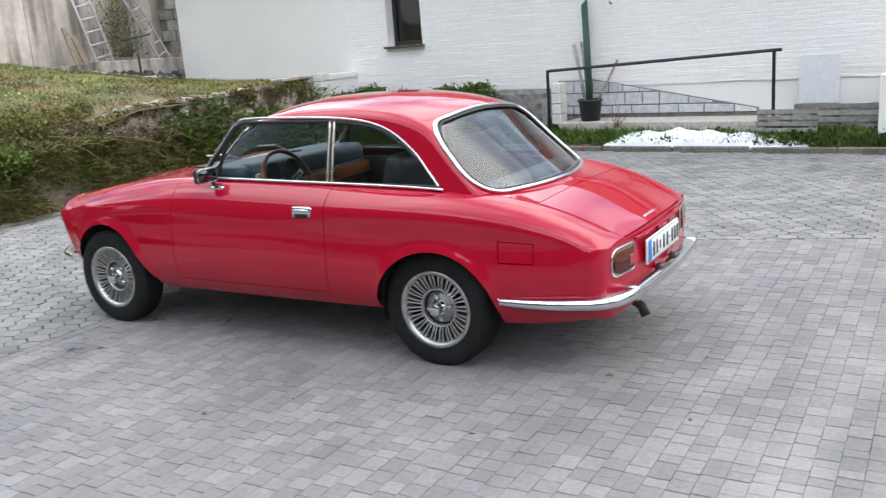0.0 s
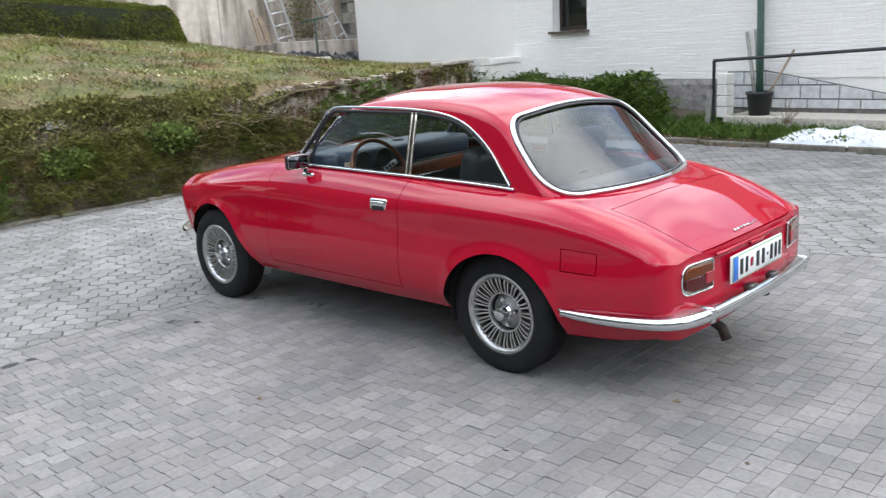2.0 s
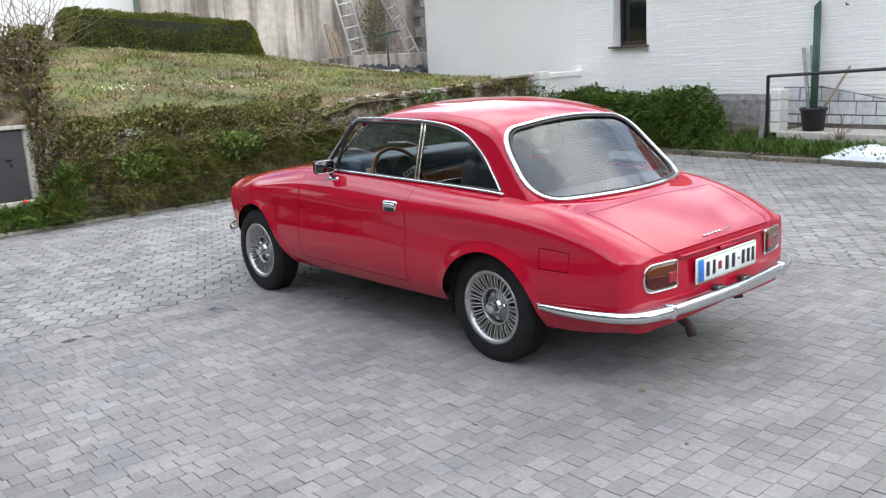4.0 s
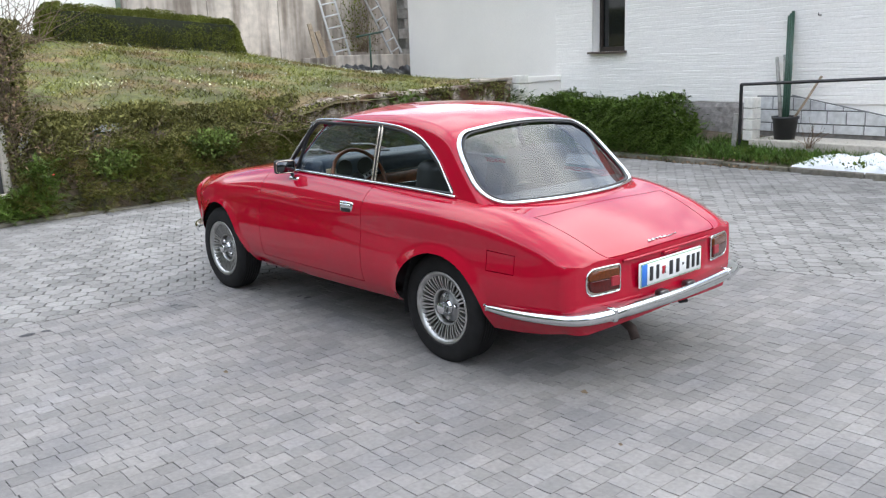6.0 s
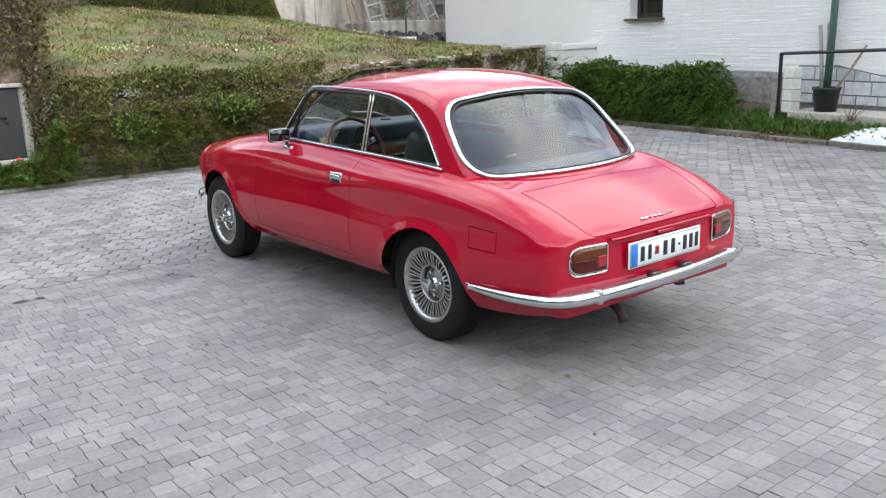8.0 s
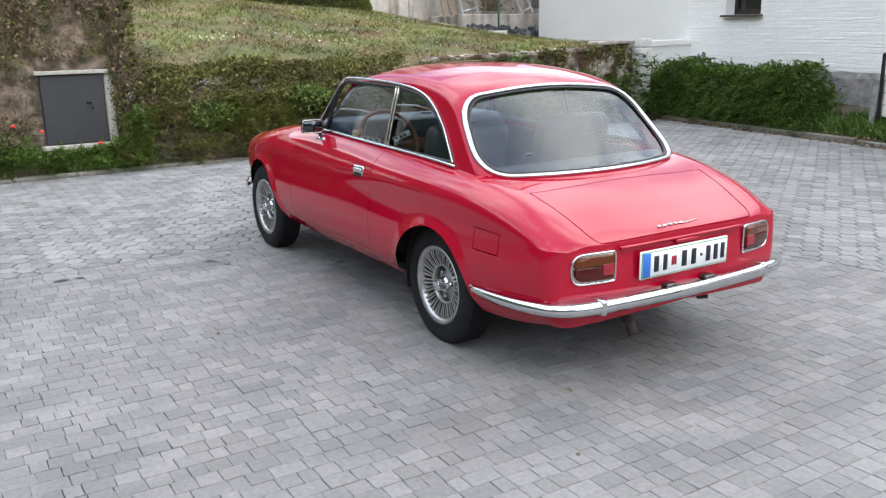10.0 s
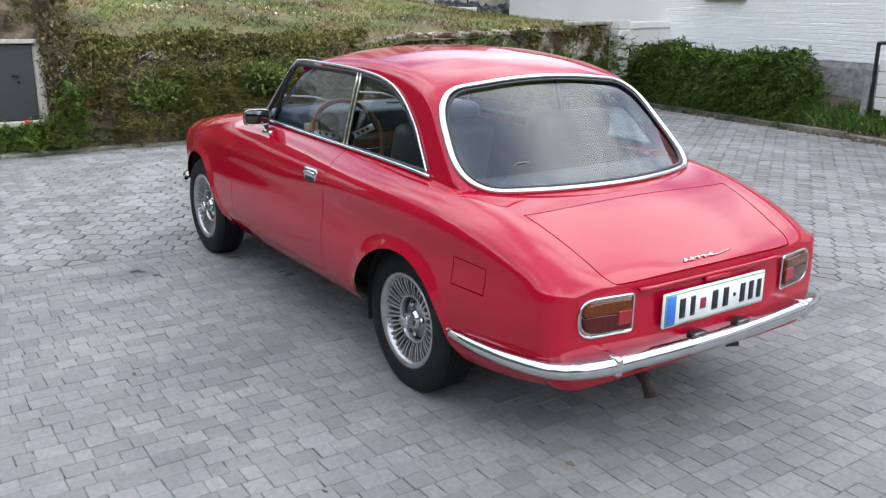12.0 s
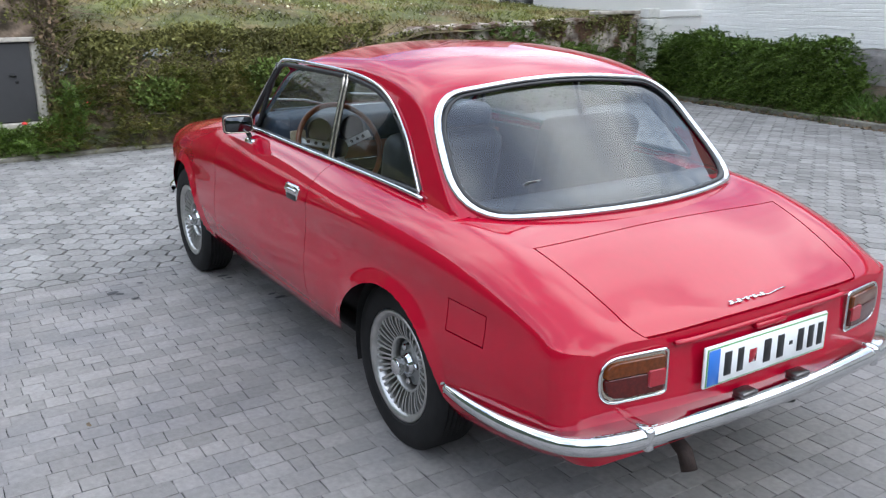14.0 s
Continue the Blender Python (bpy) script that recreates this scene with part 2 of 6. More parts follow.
M["slabstone"] = mat("pale_stone_slab", (0.60, 0.605, 0.60), 0.9, var=0.12, scale=12, var2=0.1, scale2=3, bump=0.4, bscale=40, each=0.11)
M["grout"] = mat("grey_grout", (0.20, 0.20, 0.20), 0.95, var=0.2, scale=30)
M["iron"] = mat("black_painted_iron", (0.016, 0.016, 0.017), 0.5, 0.2, var=0.3, scale=40)
M["frame"] = mat("dark_brown_window_wood", (0.022, 0.015, 0.011), 0.45, var=0.25, scale=30)
M["sill"] = mat("brown_sill", (0.085, 0.062, 0.050), 0.6, var=0.2, scale=30)
M["pane"] = mat("dark_window_pane", (0.012, 0.014, 0.015), 0.06, spec=0.6)
M["cabinet"] = mat("dark_grey_painted_steel", (0.043, 0.042, 0.043), 0.55, 0.0, var=0.06, scale=14, var2=0.08, scale2=3, bump=0.05, bscale=30)
M["lintel"] = mat("pale_stone_lintel", (0.48, 0.44, 0.38), 0.9, var=0.2, scale=20)
M["alu"] = mat("aluminium", (0.62, 0.63, 0.64), 0.38, 0.85, var=0.08, scale=20)
M["board"] = mat("weathered_board", (0.30, 0.235, 0.165), 0.85, var=0.25, scale=18, var2=0.15, scale2=3)
M["greywood"] = mat("grey_weathered_pallet_wood", (0.235, 0.225, 0.205), 0.9, var=0.25, scale=16, var2=0.2, scale2=2, bump=0.3, bscale=50, each=0.2)
M["greenpole"] = mat("green_coated_steel", (0.030, 0.075, 0.050), 0.45, var=0.2, scale=30)
M["pot"] = mat("black_plastic_pot", (0.018, 0.019, 0.020), 0.5, var=0.2, scale=20)
M["snow"] = mat("old_snow", (0.78, 0.80, 0.83), 0.75, var=0.03, scale=12, bump=0.4, bscale=22)
M["plastic"] = mat("black_plastic_sheet", (0.012, 0.012, 0.013), 0.4, var=0.4, scale=9)
M["tile"] = mat("roof_tile", (0.20, 0.075, 0.045), 0.85, var=0.2, scale=10)


# ---- building tools ----
def part(name, bm, material, parent=None, label="", smooth=True, at=None, sharp=None):
    """Links a bmesh as one mesh object, under a thing or a part where one is given."""
    me = bpy.data.meshes.new(name)
    if sharp is not None:
        for e in bm.edges:
            if len(e.link_faces) == 2 and e.calc_face_angle(0.0) > radians(sharp):
                e.smooth = False
    bm.to_mesh(me)
    bm.free()
    for mm in material if isinstance(material, (list, tuple)) else [material]:
        me.materials.append(mm)
    if smooth:
        me.shade_smooth()
    ob = new(name, me)
    if parent is not None:
        ob.parent = parent
    if at is not None:
        ob.matrix_basis = at
    if label:
        ob["label"] = label
    return ob


def thing(name, label, category, at=None, group="", kind=""):
    ob = new(name)
    if at is not None:
        ob.matrix_basis = at
    return tagged(ob, label, category, group, kind)


def again(ob, parent, at):
    """One more object on the same mesh."""
    o = new(ob.name.split(".")[0], ob.data)
    o.parent = parent
    o.matrix_basis = at
    if "label" in ob:
        o["label"] = ob["label"]
    return o


def pchip(xs, ys):
    """A smooth curve through the values that never overshoots."""
    xs, ys = np.array(xs, float), np.array(ys, float)
    h, d = np.diff(xs), np.diff(ys) / np.diff(xs)
    m = np.zeros(len(xs))
    m[0], m[-1] = d[0], d[-1]
    for i in range(1, len(xs) - 1):
        if d[i - 1] * d[i] > 0:
            w1, w2 = 2 * h[i] + h[i - 1], h[i] + 2 * h[i - 1]
            m[i] = (w1 + w2) / (w1 / d[i - 1] + w2 / d[i])

    def at(x):
        x = np.clip(np.asarray(x, float), xs[0], xs[-1])
        i = np.clip(np.searchsorted(xs, x, side="right") - 1, 0, len(xs) - 2)
        t = (x - xs[i]) / h[i]
        return ((1 + 2 * t) * (1 - t) ** 2 * ys[i] + t * (1 - t) ** 2 * h[i] * m[i] + t * t * (3 - 2 * t) * ys[i + 1] + t * t * (t - 1) * h[i] * m[i + 1])

    return at


def fair(xs, ys, spread=0.12):
    """The same curve with its bends spread out, so that reflections glide along it."""
    f = pchip(xs, ys)
    x = np.arange(xs[0] - 4 * spread, xs[-1] + 4 * spread, 0.01)
    y = f(x) + np.minimum(0, x - xs[0]) * (f(xs[0] + 0.01) - f(xs[0])) / 0.01 + np.maximum(0, x - xs[-1]) * (f(xs[-1]) - f(xs[-1] - 0.01)) / 0.01
    k = np.arange(-int(3 * spread / 0.01), int(3 * spread / 0.01) + 1) * 0.01
    w = np.exp(-0.5 * (k / spread) ** 2)
    y = np.convolve(np.pad(y, len(k) // 2, mode="edge"), w / w.sum(), "valid")
    return lambda q: np.interp(q, x, y)


def spline_through(ctrl, params):
    """A natural cubic spline through the rows of ctrl, at params counted in control points."""
    ctrl = np.array(ctrl, float)
    n = len(ctrl)
    s = np.concatenate([[0], np.cumsum(np.linalg.norm(np.diff(ctrl, axis=0), axis=1) ** 0.75)])
    h = np.diff(s)
    a, b = np.eye(n), np.zeros_like(ctrl)
    for i in range(1, n - 1):
        a[i, i - 1 : i + 2] = h[i - 1], 2 * (h[i - 1] + h[i]), h[i]
        b[i] = 6 * ((ctrl[i + 1] - ctrl[i]) / h[i] - (ctrl[i] - ctrl[i - 1]) / h[i - 1])
    # level where the two halves of the body meet
    a[-1, -2:], b[-1] = (h[-1], 2 * h[-1]), 6 * (np.array((-1.0, 0.0)) * np.linalg.norm(ctrl[-1] - ctrl[-2]) / h[-1] - (ctrl[-1] - ctrl[-2]) / h[-1])
    m = np.linalg.solve(a, b)
    q = np.interp(params, np.arange(n), s)
    i = np.clip(np.searchsorted(s, q, side="right") - 1, 0, n - 2)
    u, v, hh = (s[i + 1] - q)[:, None], (q - s[i])[:, None], h[i][:, None]
    return (m[i] * u**3 + m[i + 1] * v**3) / (6 * hh) + (ctrl[i] / hh - m[i] * hh / 6) * u + (ctrl[i + 1] / hh - m[i + 1] * hh / 6) * v


def rows_through(ctrl, params):
    """A Catmull-Rom curve through the rows of ctrl, at params counted in control points."""
    ctrl = np.array(ctrl, float)
    c = np.vstack([2 * ctrl[0] - ctrl[1], ctrl, 2 * ctrl[-1] - ctrl[-2]])
    out = []
    for p in params:
        i = min(int(p), len(ctrl) - 2)
        t = p - i
        a, b, d, e = c[i : i + 4]
        out.append(0.5 * (2 * b + (d - a) * t + (2 * a - 5 * b + 4 * d - e) * t * t + (3 * b - a - 3 * d + e) * t**3))
    return np.array(out)


def box_bm(sx, sy, sz, at=(0, 0, 0), bevel=0.0, bm=None, seg=1, m=None):
    bm = bm or bmesh.new()
    mm = (m or Matrix()) @ Matrix.Translation(at) @ Matrix.Diagonal((sx, sy, sz, 1))
    vs = bmesh.ops.create_cube(bm, size=1.0, matrix=mm)["verts"]
    if bevel:
        es = list({e for v in vs for e in v.link_edges})
        bmesh.ops.bevel(bm, geom=es, offset=bevel, segments=seg, profile=0.5, affect="EDGES", clamp_overlap=True)
    return bm


def tube_bm(points, radius, sides=8, closed=False, bm=None, flat=1.0, up=(0, 0, 1)):
    """A round or oval rod along points; radius may be a list."""
    bm = bm or bmesh.new()
    pts = [Vector(p) for p in points]
    n = len(pts)
    rings = []
    for i, p in enumerate(pts):
        a = pts[i - 1] if i or closed else p
        b = pts[(i + 1) % n] if i < n - 1 or closed else p
        d = (b - a).normalized()
        u = Vector(up)
        s = d.cross(u)
        s = s.normalized() if s.length > 1e-4 else d.cross(Vector((1, 0, 0))).normalized()
        w = s.cross(d).normalized()
        r = radius[i] if isinstance(radius, (list, tuple)) else radius
        rings.append([bm.verts.new(p + r * (math.cos(t) * s + flat * math.sin(t) * w)) for t in (2 * math.pi * k / sides for k in range(sides))])
    for i in range(n if closed else n - 1):
        a, b = rings[i], rings[(i + 1) % n]
        for k in range(sides):
            bm.faces.new((a[k], a[(k + 1) % sides], b[(k + 1) % sides], b[k]))
    if not closed:
        bm.faces.new(rings[0][::-1])
        bm.faces.new(rings[-1])
    bmesh.ops.recalc_face_normals(bm, faces=bm.faces[:])
    return bm


def lathe_bm(profile, sides=48, closed=True, bm=None):
    """Turns a profile of (radius, along y) about the y axis."""
    bm = bm or bmesh.new()
    rings = []
    for r, y in profile:
        rings.append([bm.verts.new((r * math.cos(a), y, r * math.sin(a))) for a in (2 * math.pi * k / sides for k in range(sides))])
    m = len(profile)
    for i in range(m if closed else m - 1):
        a, b = rings[i], rings[(i + 1) % m]
        for k in range(sides):
            bm.faces.new((a[k], b[k], b[(k + 1) % sides], a[(k + 1) % sides]))
    bmesh.ops.recalc_face_normals(bm, faces=bm.faces[:])
    return bm


def inside(poly, x, z):
    """Which points (x, z) lie in a polygon."""
    x, z = np.asarray(x, float), np.asarray(z, float)
    hit = np.zeros(x.shape, bool)
    p = np.array(poly, float)
    for (x1, z1), (x2, z2) in zip(p, np.roll(p, -1, 0)):
        if z1 != z2:
            hit ^= ((z1 > z) != (z2 > z)) & (x < (x2 - x1) * (z - z1) / (z2 - z1) + x1)
    return hit


def nearest_on(poly, x, z):
    best, where = 1e9, (x, z)
    p = np.array(poly, float)
    for a, b in zip(p, np.roll(p, -1, 0)):
        d = b - a
        t = min(1, max(0, ((x - a[0]) * d[0] + (z - a[1]) * d[1]) / max(1e-12, d @ d)))
        q = a + t * d
        e = math.hypot(q[0] - x, q[1] - z)
        if e < best:
            best, where = e, (float(q[0]), float(q[1]))
    return best, where


def rounded(points, radii, seg=6):
    """A polygon with its corners rounded."""
    out = []
    n = len(points)
    for i in range(n):
        p, a, b = np.array(points[i], float), np.array(points[i - 1], float), np.array(points[(i + 1) % n], float)
        r = radii[i] if isinstance(radii, (list, tuple)) else radii
        u, v = (a - p) / np.linalg.norm(a - p), (b - p) / np.linalg.norm(b - p)
        p1, p2 = p + u * r, p + v * r
        for k in range(seg + 1):
            t = k / seg
            out.append(tuple((1 - t) ** 2 * p1 + 2 * t * (1 - t) * p + t * t * p2))
    return out


def densify(poly, step=0.02, closed=True):
    out = []
    n = len(poly)
    for i in range(n if closed else n - 1):
        a, b = np.array(poly[i], float), np.array(poly[(i + 1) % n], float)
        k = max(1, int(np.linalg.norm(b - a) / step))
        out += [tuple(a + (b - a) * j / k) for j in range(k)]
    if not closed:
        out.append(tuple(poly[-1]))
    return out


def grid_bm(P, keep, bm=None):
    """A mesh from a grid of points P[u, v], for the cells that keep[u, v] names."""
    bm = bm or bmesh.new()
    vs = {}

    def vert(i, j):
        if (i, j) not in vs:
            vs[i, j] = bm.verts.new(P[i, j])
        return vs[i, j]

    for i, j in zip(*np.nonzero(keep)):
        q = (vert(i, j), vert(i + 1, j), vert(i + 1, j + 1), vert(i, j + 1))
        try:
            bm.faces.new(q)
        except ValueError:
            pass
    return bm, vs


# ---- the ground, kerbs and banks ----
rng = np.random.default_rng(7)
KERB_Y = lambda x: -6.9 - 0.1 * x  # noqa: E731
WALL = pose(0, -8.0, 0, 0, 0, -5.711)  # along the house wall: x on, y out of the wall
RAMP = pose(0, -7.3, 0, 0, 0, -5.711)
KERB = pose(0, -6.9, 0, 0, 0, -5.711)


def mesh_from(name, verts, faces, material, parent=None, label="", smooth=False):
    me = bpy.data.meshes.new(name)
    me.from_pydata(np.asarray(verts).tolist(), [], np.asarray(faces).tolist() if isinstance(faces, np.ndarray) else faces)
    me.materials.append(material)
    if smooth:
        me.shade_smooth()
    ob = new(name, me)
    if parent is not None:
        ob.parent = parent
    if label:
        ob["label"] = label
    return ob


def leaves(name, pts, out, size, material, parent=None, label="", long=1.5, droop=0.0, spread=0.8):
    """Many small folded leaves at pts, turned roughly outward."""
    n = len(pts)
    d = np.asarray(out, float) + rng.normal(0, spread, (n, 3))
    d[:, 2] -= droop
    d /= np.linalg.norm(d, axis=1, keepdims=True)
    s = np.cross(d, rng.normal(0, 1, (n, 3)))
    s /= np.maximum(1e-6, np.linalg.norm(s, axis=1, keepdims=True))
    w = np.cross(d, s)
    r = (size * rng.uniform(0.6, 1.3, n))[:, None]
    a = pts
    b = pts + d * r * long * 0.5 + s * r * 0.5 + w * r * 0.12
    c = pts + d * r * long
    e = pts + d * r * long * 0.5 - s * r * 0.5 + w * r * 0.12
    v = np.stack([a, b, c, e], 1).reshape(-1, 3)
    k = np.arange(n)[:, None] * 4
    return mesh_from(name, v, np.concatenate([k + (0, 1, 2), k + (0, 2, 3)]), material, parent, label)


def sprays(name, bases, out, reach, per, size, material, parent=None, label="", droop=0.35, long=2.6, flat=0.5):
    """Feathery shoots: small leaves in two ranks along arching stems."""
    n = len(bases)
    d = np.asarray(out, float) + rng.normal(0, 0.55, (n, 3)) * (1, 1, flat)
    d /= np.linalg.norm(d, axis=1, keepdims=True)
    side = np.cross(d, np.array((0, 0, 1.0)) + rng.normal(0, 0.35, (n, 3)))
    side /= np.maximum(1e-6, np.linalg.norm(side, axis=1, keepdims=True))
    ln = (reach * rng.uniform(0.5, 1.25, n))[:, None]
    vs = []
    for k in range(per):
        t = (k + rng.uniform(0, 1, (n, 1))) / per
        p = bases + d * ln * t
        p[:, 2:] -= droop * ln * t**2
        sg = 1 if k % 2 else -1
        a = d * 0.75 + side * sg * (0.9 - 0.35 * t) + rng.normal(0, 0.22, (n, 3))
        a /= np.linalg.norm(a, axis=1, keepdims=True)
        w = np.cross(a, np.cross(d, side)) + rng.normal(0, 0.3, (n, 3))
        w /= np.maximum(1e-6, np.linalg.norm(w, axis=1, keepdims=True))
        r = size * (1.1 - 0.5 * t) * rng.uniform(0.7, 1.3, (n, 1))
        vs.append(np.stack([p, p + a * r * long * 0.5 + w * r * 0.5, p + a * r * long, p + a * r * long * 0.5 - w * r * 0.5], 1))
    v = np.concatenate(vs).reshape(-1, 3)
    k = np.arange(len(v) // 4)[:, None] * 4
    return mesh_from(name, v, np.concatenate([k + (0, 1, 2), k + (0, 2, 3)]), material, parent, label)


def blades(name, pts, high, wide, material, parent=None, label="", lean=0.5):
    n = len(pts)
    a = rng.uniform(0, 2 * math.pi, n)
    s = np.stack([np.cos(a), np.sin(a), 0 * a], 1) * (wide * rng.uniform(0.6, 1.4, n))[:, None]
    h = high * rng.uniform(0.5, 1.4, n)
    tip = pts + np.stack([rng.normal(0, lean, n) * h, rng.normal(0, lean, n) * h, h], 1)
    v = np.stack([pts - s, pts + s, tip], 1).reshape(-1, 3)
    return mesh_from(name, v, np.arange(3 * n).reshape(-1, 3), material, parent, label)


def bumpy(p, s, seed=0.0):
    return np.array([noise.noise(Vector((x * s + seed, y * s - seed, z * s))) for x, y, z in p])


bm = bmesh.new()
gx, gy = [-300, -40, -12, -6, 0, 6, 12, 40, 300], [-300, -40, -12, -6, 0, 6, 12, 40, 300]
gv = [[bm.verts.new((x, y, -0.075)) for y in gy] for x in gx]
for i in range(8):
    for j in range(8):
        bm.faces.new((gv[i][j], gv[i + 1][j], gv[i + 1][j + 1], gv[i][j + 1]))
tagged(part("ground", bm, M["asphalt"], smooth=False), "plain grey ground around the paved yard", "ground", kind="structure")

# unseen dark ring, added to block low sky from the car's reflections; highest ahead-left
bm = bmesh.new()
prev = None
for k in range(97):
    a = 2 * math.pi * k / 96
    h = 34 + 95 * max(0.0, math.cos(a - radians(45))) ** 4 + 64 * max(0.0, math.sin(a)) ** 0.7 + 20 * max(0.0, -math.cos(a)) + 22 * noise.noise(Vector((math.cos(a) * 2.2, math.sin(a) * 2.2, 1))) + 8 * noise.noise(Vector((math.cos(a) * 9, math.sin(a) * 9, 4)))
    ring = [bm.verts.new((r * math.cos(a), r * math.sin(a), z)) for r, z in ((230, -1), (250, h * 0.5), (290, h))]
    if prev:
        for q in range(2):
            bm.faces.new((prev[q], ring[q], ring[q + 1], prev[q + 1]))
    prev = ring
tagged(part("backdrop_hills", bm, mat("far_woods", (0.045, 0.060, 0.040), 0.95, var=0.4, scale=0.3, var2=0.3, scale2=0.05)), "dark wooded hills far around the yard", "hills", kind="structure")

# concrete kerb stones beside the verge, and the low worn edge under the bank
kerb_right = thing("kerb_right", "worn concrete kerb between paving and verge", "kerb", kind="structure")
kerb_right.matrix_basis = KERB
stone = part("kerb_stone", box_bm(0.985, 0.075, 0.20, (0, -0.04, -0.035), 0.012), M["kerb"], kerb_right, smooth=False, at=pose(-9.5, 0, 0))
for k in range(1, 18):
    again(stone, kerb_right, pose(-9.5 + k, rng.normal(0, 0.006), rng.normal(0, 0.005), rng.normal(0, 1.0), 0, rng.normal(0, 0.4)))
kerb_left = thing("kerb_left", "low dirty concrete edging under the planted bank", "kerb", kind="structure")
edge = part("kerb_stone", box_bm(0.10, 0.985, 0.16, (0, 0, -0.045), 0.018), M["kerb"], kerb_left, smooth=False, at=pose(6.60, -5.5, 0))
for k in range(1, 11):
    y = -5.5 + k
    again(edge, kerb_left, pose(6.60 - 0.025 * max(0, y) + rng.normal(0, 0.006), y, rng.normal(0, 0.006), 0, rng.normal(0, 1.2), rng.normal(0, 0.8)))


def lawn_z(x, y):
    a = np.interp(y, (-9.3, -8.0, -5.7, -2.0, 4.0), (-0.25, 0.12, 0.80, 1.20, 1.25))
    t = np.clip((x - 7.25) / 6.2, -0.05, 1.3)
    base = np.interp(y, (-7.4, -6.0, -2.8, 0.5), (1.14, 1.09, 1.02, 1.02))
    dip = 0.19 * np.exp(-np.maximum(0, x - 7.35) / 0.55) * np.clip((y + 3.7) / 0.9, 0, 1) * np.clip((1.2 - y) / 0.4, 0, 1)
    return base + t * (1.12 - 0.12 * t) * a - dip


def lawn_grid(x0, x1, y0, y1, n, m):
    xs, ys = np.linspace(x0, x1, n), np.linspace(y0, y1, m)
    v = [(x, y, float(lawn_z(x, y)) + 0.035 * noise.noise(Vector((x * 1.3, y * 1.3, 0))) + 0.02 * noise.noise(Vector((x * 4, y * 4, 3)))) for x in xs for y in ys]
    f = [(i * m + j, (i + 1) * m + j, (i + 1) * m + j + 1, i * m + j + 1) for i in range(n - 1) for j in range(m - 1)]
    return v, f


v, f = lawn_grid(7.14, 14.2, -9.4, 7.0, 60, 110)
f = [q for q in f if not (v[q[0]][0] < 7.40 and v[q[0]][1] > -3.2) and not (v[q[0]][0] > 11.85 and v[q[0]][1] < -6.7)]
lawn = tagged(mesh_from("lawn", v, f, M["turf"], smooth=True), "rough spring lawn on the slope above the bank", "lawn", kind="structure")
n = 52000
px = 7.2 + 6.6 * rng.uniform(0, 1, n) ** 1.15
py = rng.uniform(-8.9, 3.6, n)
ok = ~((px < 7.42) & (py > -3.2)) & ~((px > 11.8) & (py < -6.8))
px, py = px[ok], py[ok]
n = len(px)
pts = np.stack([px, py, lawn_z(px, py) - 0.01], 1)
keep = bumpy(pts, 2.2) + rng.normal(0, 0.25, n) > -0.25
tagged(blades("lawn_grass", pts[keep], 0.060, 0.008, M["grass"], lean=0.9), "yellowish green tufted lawn grass", "grass", kind="stuff")
n = 1900
px, py = rng.uniform(7.6, 13.2, n), rng.uniform(-8.3, 1.5, n)
pts = np.stack([px, py, lawn_z(px, py) + 0.055], 1)
keep = bumpy(pts, 0.8, 5) + rng.normal(0, 0.15, n) > 0.05
tagged(leaves("lawn_flowers", pts[keep], np.array([(0, 0, 0.6)] * keep.sum()), 0.017, M["petal_white"], long=1.1), "small pale spring flowers in the lawn", "flowers", kind="stuff")
clump = np.concatenate([np.array((x, y, 0)) + rng.normal(0, 0.12, (k, 3)) * (1, 1.6, 0) for x, y, k in ((8.9, -0.95, 60), (9.0, -2.4, 22), (8.6, -2.9, 20), (10.6, -6.0, 12), (11.2, -7.2, 16))])
clump[:, 2] = lawn_z(clump[:, 0], clump[:, 1]) + 0.06
tagged(leaves("primroses", clump, np.array([(0, 0, 0.8)] * len(clump)), 0.034, M["petal"], long=1.0), "pale yellow primrose clumps", "flowers", kind="stuff")

# ---- planted bank: sloping soil under shrubs and ivy ----
def bank_z(x, y):
    """The height of the bank's face over the ground."""
    t = np.clip((x - 6.66) / 0.86, 0, 1)
    top = np.interp(y, (-7.0, -5.5, -2.8, 0.45, 0.75, 6.0), (0.70, 0.78, 0.87, 0.87, 0.24, 0.22))
    return top * t**0.75


xs, ys = np.linspace(6.64, 7.56, 12), np.linspace(-6.9, 6.0, 90)
v = [(x, y, float(bank_z(x, y)) - 0.02 + 0.04 * noise.noise(Vector((x * 3, y * 3, 1)))) for x in xs for y in ys]
f = [(i * 90 + j, (i + 1) * 90 + j, (i + 1) * 90 + j + 1, i * 90 + j + 1) for i in range(11) for j in range(89)]
bank = tagged(mesh_from("bank", v, f, M["soil"], smooth=True), "dark soil of the steep planted bank", "bank", kind="structure")


def bank_points(n, t0, t1, y0, y1, lift, seed, cut=-0.15):
    """Points on the bank's face between two shares of its width, thinned by patches and heaped into lumps."""
    t, y = rng.uniform(t0, t1, n), rng.uniform(y0, y1, n)
    x = 6.64 + 0.90 * t
    p = np.stack([x, y, bank_z(x, y)], 1)
    lump = bumpy(p, 2.3, seed)
    keep = lump + rng.normal(0, 0.2, n) > cut
    out = np.stack([np.full(n, -0.62), np.zeros(n), np.full(n, 0.78)], 1)
    p = p + out * (lift * np.clip(0.55 + lump, 0.05, 1.3) * rng.uniform(0.1, 1.0, n) ** 0.5)[:, None]
    return p[keep], out[keep]


